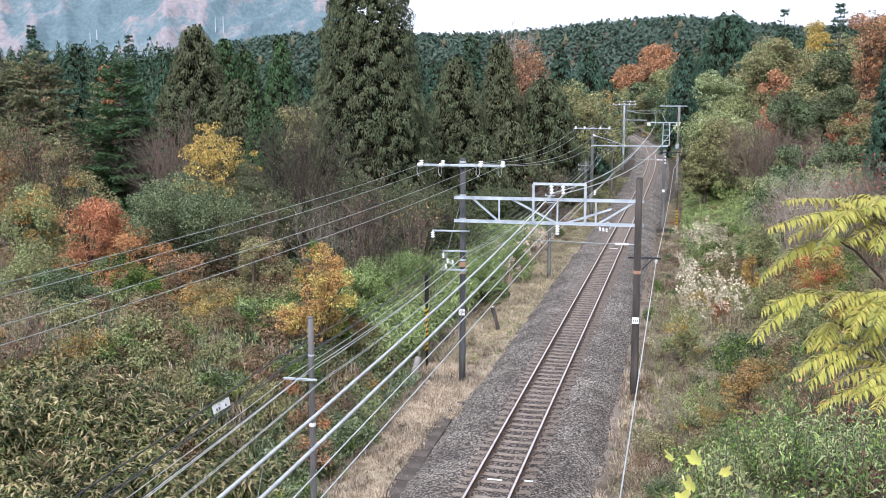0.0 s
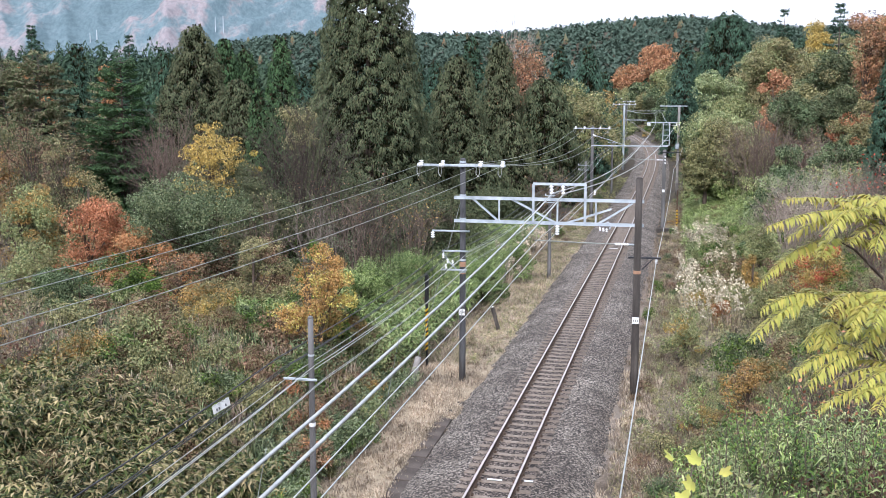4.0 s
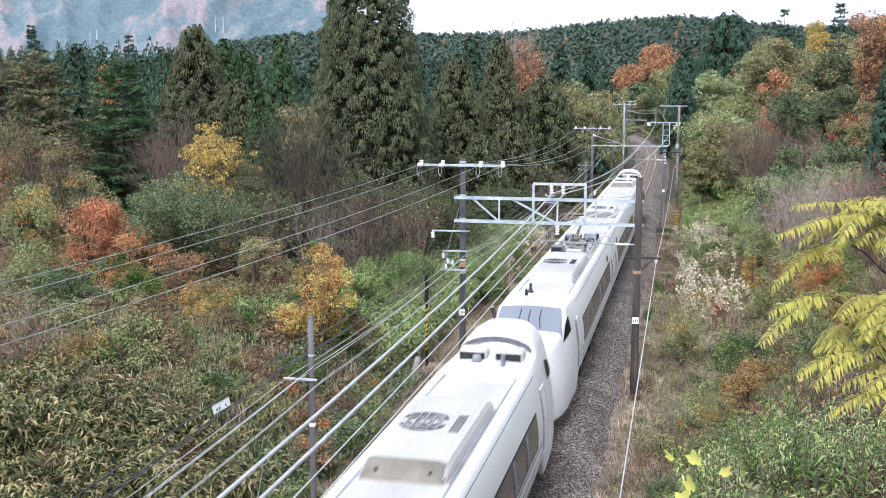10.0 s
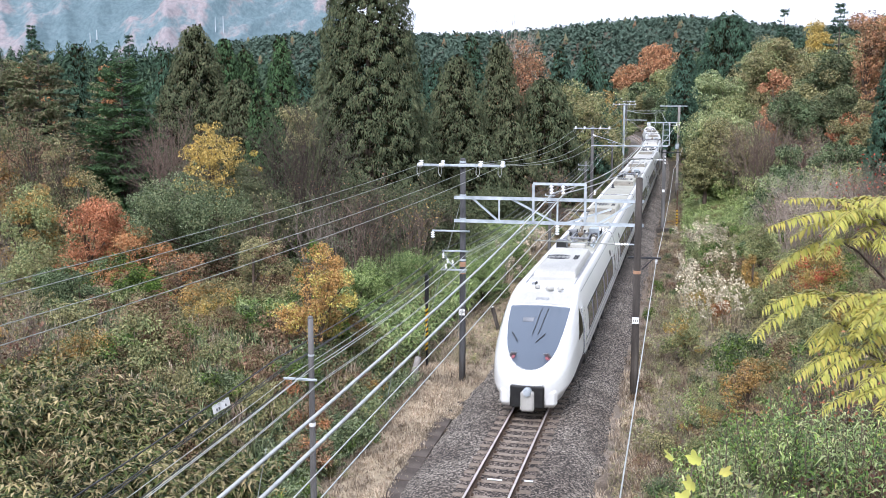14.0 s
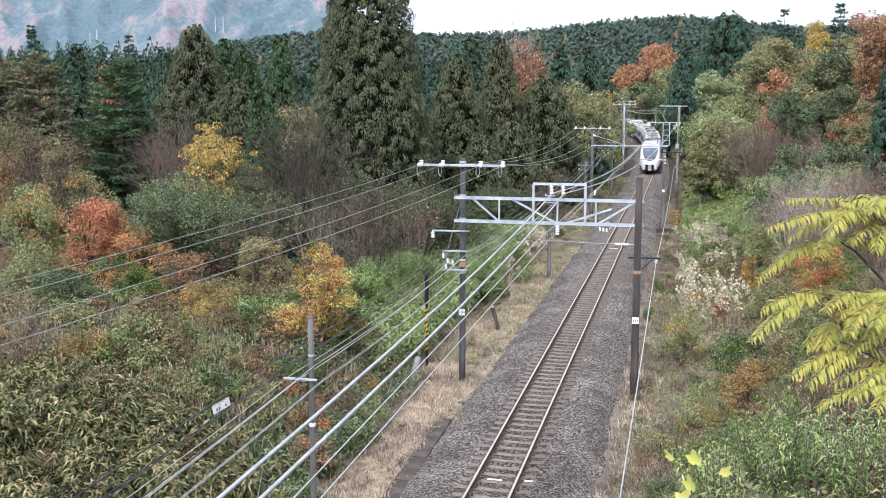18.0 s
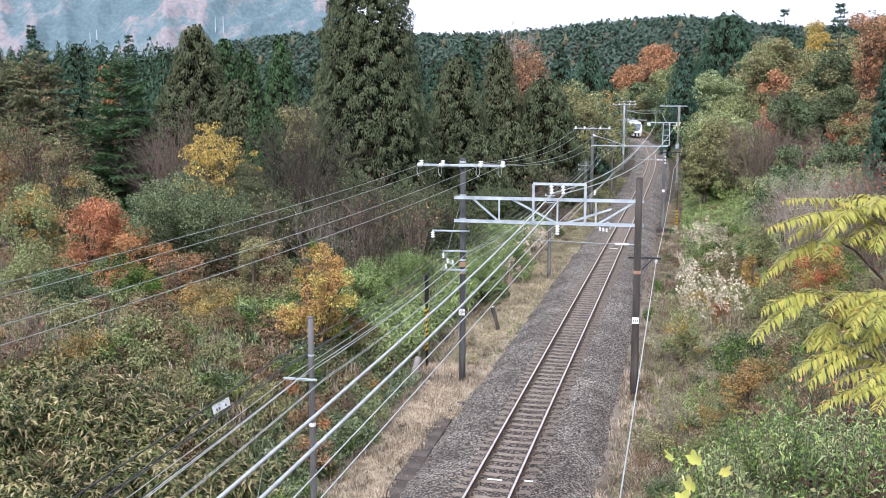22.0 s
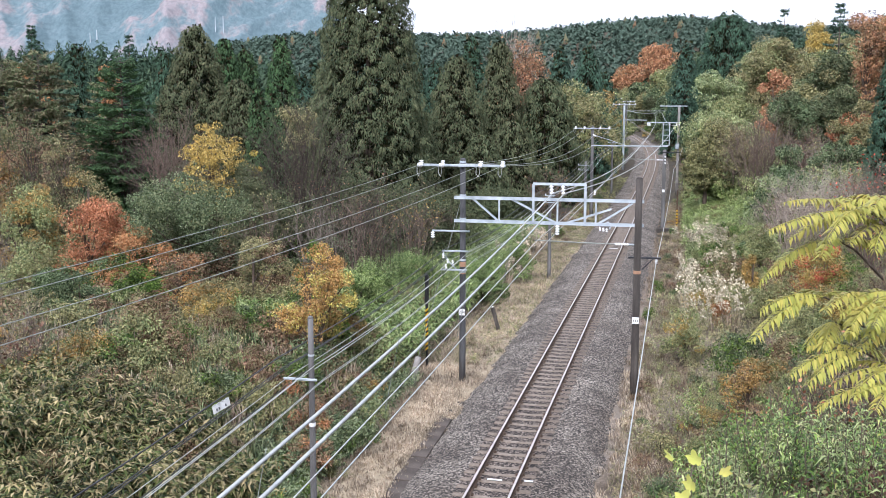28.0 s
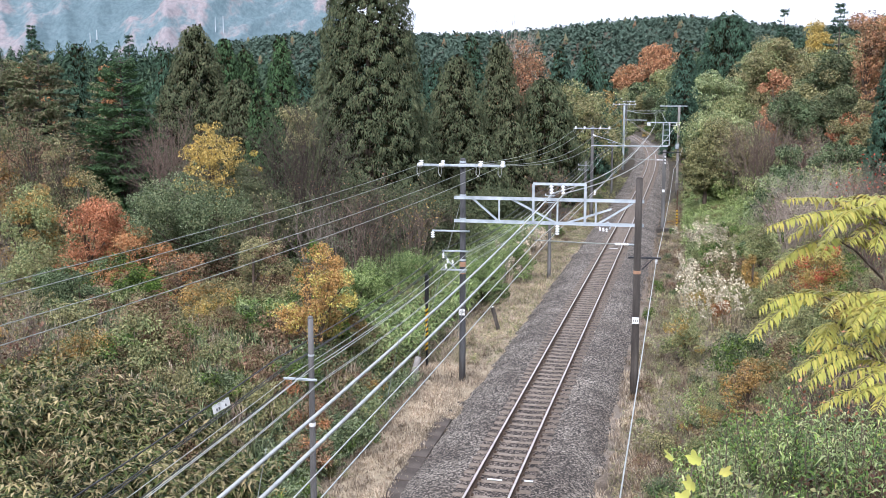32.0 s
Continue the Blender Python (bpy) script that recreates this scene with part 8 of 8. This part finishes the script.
# red-brown brushwood on the bank behind the sumac
for i, (x, y, r) in enumerate(((5.0, 13.0, 0.9), (5.9, 13.4, 1.0), (6.6, 14.4, 1.1), (5.6, 15.2, 1.0), (6.8, 16.2, 1.1), (7.4, 14.8, 1.1))):
    twiggy("tangled red-brown brushwood with few dead leaves", x, y, ground_at(x, y) + 1.9 + 0.15 * (i % 3), r, (TWIG_DARK, TWIG_RED)[i % 2], 44, F_RUSSET if i % 3 else F_ORANGE, 260, 0.06, 420 + i, "brown_brushwood", group="bank brushwood", thick=0.009)

# tall leafy weeds on the bank
def tall_weed(seed, mat, h=1.1, stems=7, leaf=0.16, n=34, slim=0.3, name="tall_weed", label="tall green weeds with narrow drooping leaves"):
    rr = np.random.default_rng(seed)
    q, rd = [], []
    for k in range(stems):
        a, l = rr.uniform(0, 6.283), rr.uniform(0.05, 0.3)
        hh = h * rr.uniform(0.6, 1.1)
        b = np.array([[math.cos(a) * l * 0.5, math.sin(a) * l * 0.5, 0]])
        tp = np.array([[math.cos(a) * l * 1.6, math.sin(a) * l * 1.6, hh]])
        rd.append(rods(b, tp, 0.006, 0.003))
        t = np.linspace(0.22, 1, n)[:, None]
        aa = np.arange(n) * 2.4 + rr.uniform(0, 6)
        way = np.stack([np.cos(aa), np.sin(aa), rr.uniform(-0.2, 0.8, n)], 1)
        ll = leaf * rr.uniform(0.55, 1.25, n) * (1.15 - 0.4 * t[:, 0])
        q.append(leaf_quads(b + (tp - b) * t, way, rand_dirs(rr, n) * 0.45 + [[0, 0, 1.0]], ll, ll * slim, 0.15, 0.5))
    ob = tagged(new(name, quads("foliage", np.concatenate(q), mat)), label, "weed", "bank weeds")
    tagged(part("stalk", quads("stalk", np.concatenate(rd), TWIG_RED), TWIG_RED, ob), kind="stuff")
    return ob


weeds = [tall_weed(200, F_WEED, 1.15, 12, 0.11, 56, 0.2), tall_weed(201, F_GREYGREEN, 1.1, 12, 0.1, 56, 0.2), tall_weed(202, F_CARPET, 1.15, 12, 0.11, 56, 0.2), tall_weed(203, F_RUSSET, 0.8, 9, 0.07)]
rr = np.random.default_rng(210)
pts = scatter(rr, 360, 5.5, 14.5, 4.3, 8.5, lambda s, e: (e < 6.6) | (s < 10))[:290]
for i, q in enumerate(pts):
    b = weeds[int(rr.integers(0, 10)) // 3]
    k = rr.uniform(0.7, 1.15)
    copy_thing(b, Matrix.LocRotScale((q[0], q[1], q[2] - 0.08), Euler((rr.uniform(-0.15, 0.15), rr.uniform(-0.15, 0.15), rr.uniform(0, 6.28))), Vector((k, k, k))))
lush = [tall_weed(204 + k, m, 1.1, 15, 0.11, 60, 0.2, "leafy_weed", "bushy weeds with narrow green leaves on the bank") for k, m in enumerate((F_WEED, F_GREEN, F_YELLOWGREEN, F_CARPET))]
for q in scatter(rr, 380, 10.5, 22, 4.2, 8.2):
    k = rr.uniform(0.8, 1.35)
    copy_thing(lush[int(rr.integers(0, 4))], Matrix.LocRotScale((q[0], q[1], q[2] - 0.08), Euler((rr.uniform(-0.15, 0.15), rr.uniform(-0.15, 0.15), rr.uniform(0, 6.28))), Vector((k, k, k))))
for i, b in enumerate(weeds + lush):
    q = at(8 + i, 6.5 - 0.1 * i)
    b.matrix_basis = Matrix.Translation((q[0], q[1], ground_at(q[0], q[1]) - 0.05))


def lobed_leaf(size):
    """A three-lobed vine leaf, slightly cupped."""
    half = [(0.0, -0.3), (0.14, -0.42), (0.4, -0.3), (0.5, -0.02), (0.62, 0.16), (0.36, 0.22), (0.24, 0.2), (0.2, 0.46)]
    ring = half + [(0, 0.66)] + [(-x, y) for x, y in half[:0:-1]]
    g = Geo()
    n = len(ring)
    g.add([(0, 0, 0.03 * size)] + [(x * size, y * size, -0.3 * size * (x * x + 0.4 * y * y)) for x, y in ring], [(0, 1 + k, 1 + (k + 1) % n) for k in range(n)])
    return g


vine = tagged(new("wild_vine"), "wild vine with big lime-yellow lobed leaves", "vine")
part("leaf", lobed_leaf(0.10), F_LIME, vine, m=pose(1.63, 7.20, 7.60, 44, 6, 59))
part("leaf", lobed_leaf(0.12), F_LIME, vine, m=pose(1.76, 7.00, 7.65, 49, 16, 19))
part("leaf", lobed_leaf(0.12), F_LIME, vine, m=pose(1.71, 6.90, 7.50, 59, 17, 34))
part("leaf", lobed_leaf(0.10), F_LIME, vine, m=pose(2.00, 7.10, 7.52, 39, 1, -63))
part("leaf", lobed_leaf(0.12), F_LIME, vine, m=pose(1.64, 6.80, 7.44, 42, 18, -29))
part("stem", Geo().tube([(1.78, 7.10, 7.62), (1.76, 7.20, 7.29), (1.98, 7.60, 6.59)], [0.005, 0.007, 0.01], 5), TWIG, vine)

# ---- far woods ----
def wood(name, label, n, x0, x1, y0, y1, hlo, hhi, mat, seed, cond=None):
    rr = np.random.default_rng(seed)
    x, y = rr.uniform(x0, x1, n), rr.uniform(y0, y1, n)
    s, e = line_coords(x, y)
    k = np.abs(e) > 9
    if cond is not None:
        k &= cond(x, y)
    x, y = x[k], y[k]
    z = ground(x, y)
    n = len(x)
    h = rr.uniform(hlo, hhi, n)
    sides = 6
    a = np.arange(sides) / sides * 2 * np.pi
    out = []
    for base, tip, wide in ((0.05, 0.66, 1.15), (0.38, 0.86, 0.95), (0.62, 1.02, 0.6)):
        rr_ = wide * 0.27 * h[:, None] * rr.uniform(0.7, 1.3, (n, sides))
        aa = a[None, :] + rr.uniform(0, 6.28, (n, 1))
        px, py = x[:, None] + rr_ * np.cos(aa), y[:, None] + rr_ * np.sin(aa)
        pz = z[:, None] + h[:, None] * (base + rr.uniform(-0.06, 0.06, (n, sides)))
        ring = np.stack([px, py, pz], -1)
        nxt = np.roll(ring, -1, axis=1)
        top = np.stack([x + rr.uniform(-0.2, 0.2, n), y, z + h * tip], -1)[:, None, :].repeat(sides, 1)
        mid = (ring + nxt) / 2 * 0.75 + top * 0.25
        mid[..., :2] += (mid[..., :2] - top[..., :2]) * 0.35
        out.append(np.stack([ring, mid, nxt, top], 2).reshape(-1, 4, 3))
    stuff(name, label, "woodland", np.concatenate(out), mat)


def spire(rr, n, size):
    """Sprays of one conifer a metre high."""
    u = 1 - (1 - rr.uniform(0, 1, n)) ** 0.62
    a = rr.uniform(0, 6.283, n)
    lobe = 1 + 0.22 * np.sin(3 * a + 9 * u) + rr.uniform(-0.2, 0.2, n)
    k = 0.2 * (1 - u) ** 0.7 * lobe
    out = np.stack([np.cos(a), np.sin(a), np.zeros(n)], 1)
    p = out * k[:, None] + np.stack([np.zeros(n), np.zeros(n), 0.04 + 0.95 * u], 1)
    ll = size / math.sqrt(n) * rr.uniform(0.6, 1.3, n) * (1.1 - 0.6 * u)
    return leaf_quads(p, out * 0.6 + [[0, 0, -0.7]] + rand_dirs(rr, n) * 0.5, out + [[0, 0, 0.5]] + rand_dirs(rr, n) * 0.3, ll, ll * 0.55, 0.1, 0.1)


def spire_wood(label, n, x0, x1, y0, y1, hlo, hhi, mat, seed, sprays, size, cond):
    rr = np.random.default_rng(seed)
    kinds = [spire(rr, sprays, size) for _ in range(5)]
    x, y = rr.uniform(x0, x1, n), rr.uniform(y0, y1, n)
    k = (np.abs(line_coords(x, y)[1]) > 11) & cond(x, y)
    x, y = x[k], y[k]
    z = ground(x, y)
    out = []
    for i in range(len(x)):
        a, h, w = rr.uniform(0, 6.283), rr.uniform(hlo, hhi), rr.uniform(0.8, 1.3)
        c, s = math.cos(a) * h * w, math.sin(a) * h * w
        out.append(kinds[i % 5] @ np.array([[c, s, 0], [-s, c, 0], [0, 0, h]]) + [x[i], y[i], z[i] - 0.3])
    stuff("conifer_wood", label, "woodland", np.concatenate(out), mat)


in_view = lambda x, y: np.abs(x / np.maximum(y, 1)) < 0.5
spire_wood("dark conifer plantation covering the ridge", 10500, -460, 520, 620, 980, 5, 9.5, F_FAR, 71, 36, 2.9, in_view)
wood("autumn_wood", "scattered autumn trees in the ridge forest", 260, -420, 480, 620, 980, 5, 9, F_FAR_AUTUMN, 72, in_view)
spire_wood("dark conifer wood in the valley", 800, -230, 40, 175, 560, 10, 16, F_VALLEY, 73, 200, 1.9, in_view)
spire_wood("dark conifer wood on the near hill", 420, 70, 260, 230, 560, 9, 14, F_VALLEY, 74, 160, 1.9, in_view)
# white towers far off
for x, y, hgt in ((-614, 2872, 40), (-596, 2888, 44), (-918, 2766, 24), (-897, 2756, 26)):
    tw = tagged(new("radio_tower"), "slender white tower on the far mountainside", "tower", "far towers")
    tw.matrix_basis = Matrix.Translation((x, y, float(mountain(np.array([x]), np.array([y]))[0])))
    part("mast", Geo().tube([(0, 0, -2), (0, 0, hgt * 0.7), (0, 0, hgt)], [1.7, 1.3, 0.7], 8), GALV, tw)


# ---- motion ----
def motions():
    for i, (ob, turn) in enumerate(CARS):
        back = 10.2 + (7 - i) * 20.75
        rows = []
        for k in range(33):
            s = 33.15 + 26.4 * (k - 14) + back
            rows.append((k, on_line(s, 0, 0, turn)))
        walk(ob, rows)
    # the sumac's sprays stir a little, most in the draught of the train
    for br, p, seed in SUMAC_BRANCHES:
        rows = []
        for k in range(65):
            t = k * 0.5
            gust = 0.35 + 1.5 * math.exp(-((t - 11.5) / 1.9) ** 2) + 0.5 * math.exp(-((t - 7.5) / 0.8) ** 2)
            a = gust * math.sin(1.7 * t + seed)
            b = gust * math.sin(1.1 * t + 2.1 * seed)
            push = gust - 0.35
            rows.append((t, pose(p.x + 0.085 * push + 0.012 * a, p.y + 0.02 * push, p.z - 0.02 * push, 1.6 * a, -1.6 * b - 2.2 * push, 1.6 * b)))
        walk(br, rows)


motions()
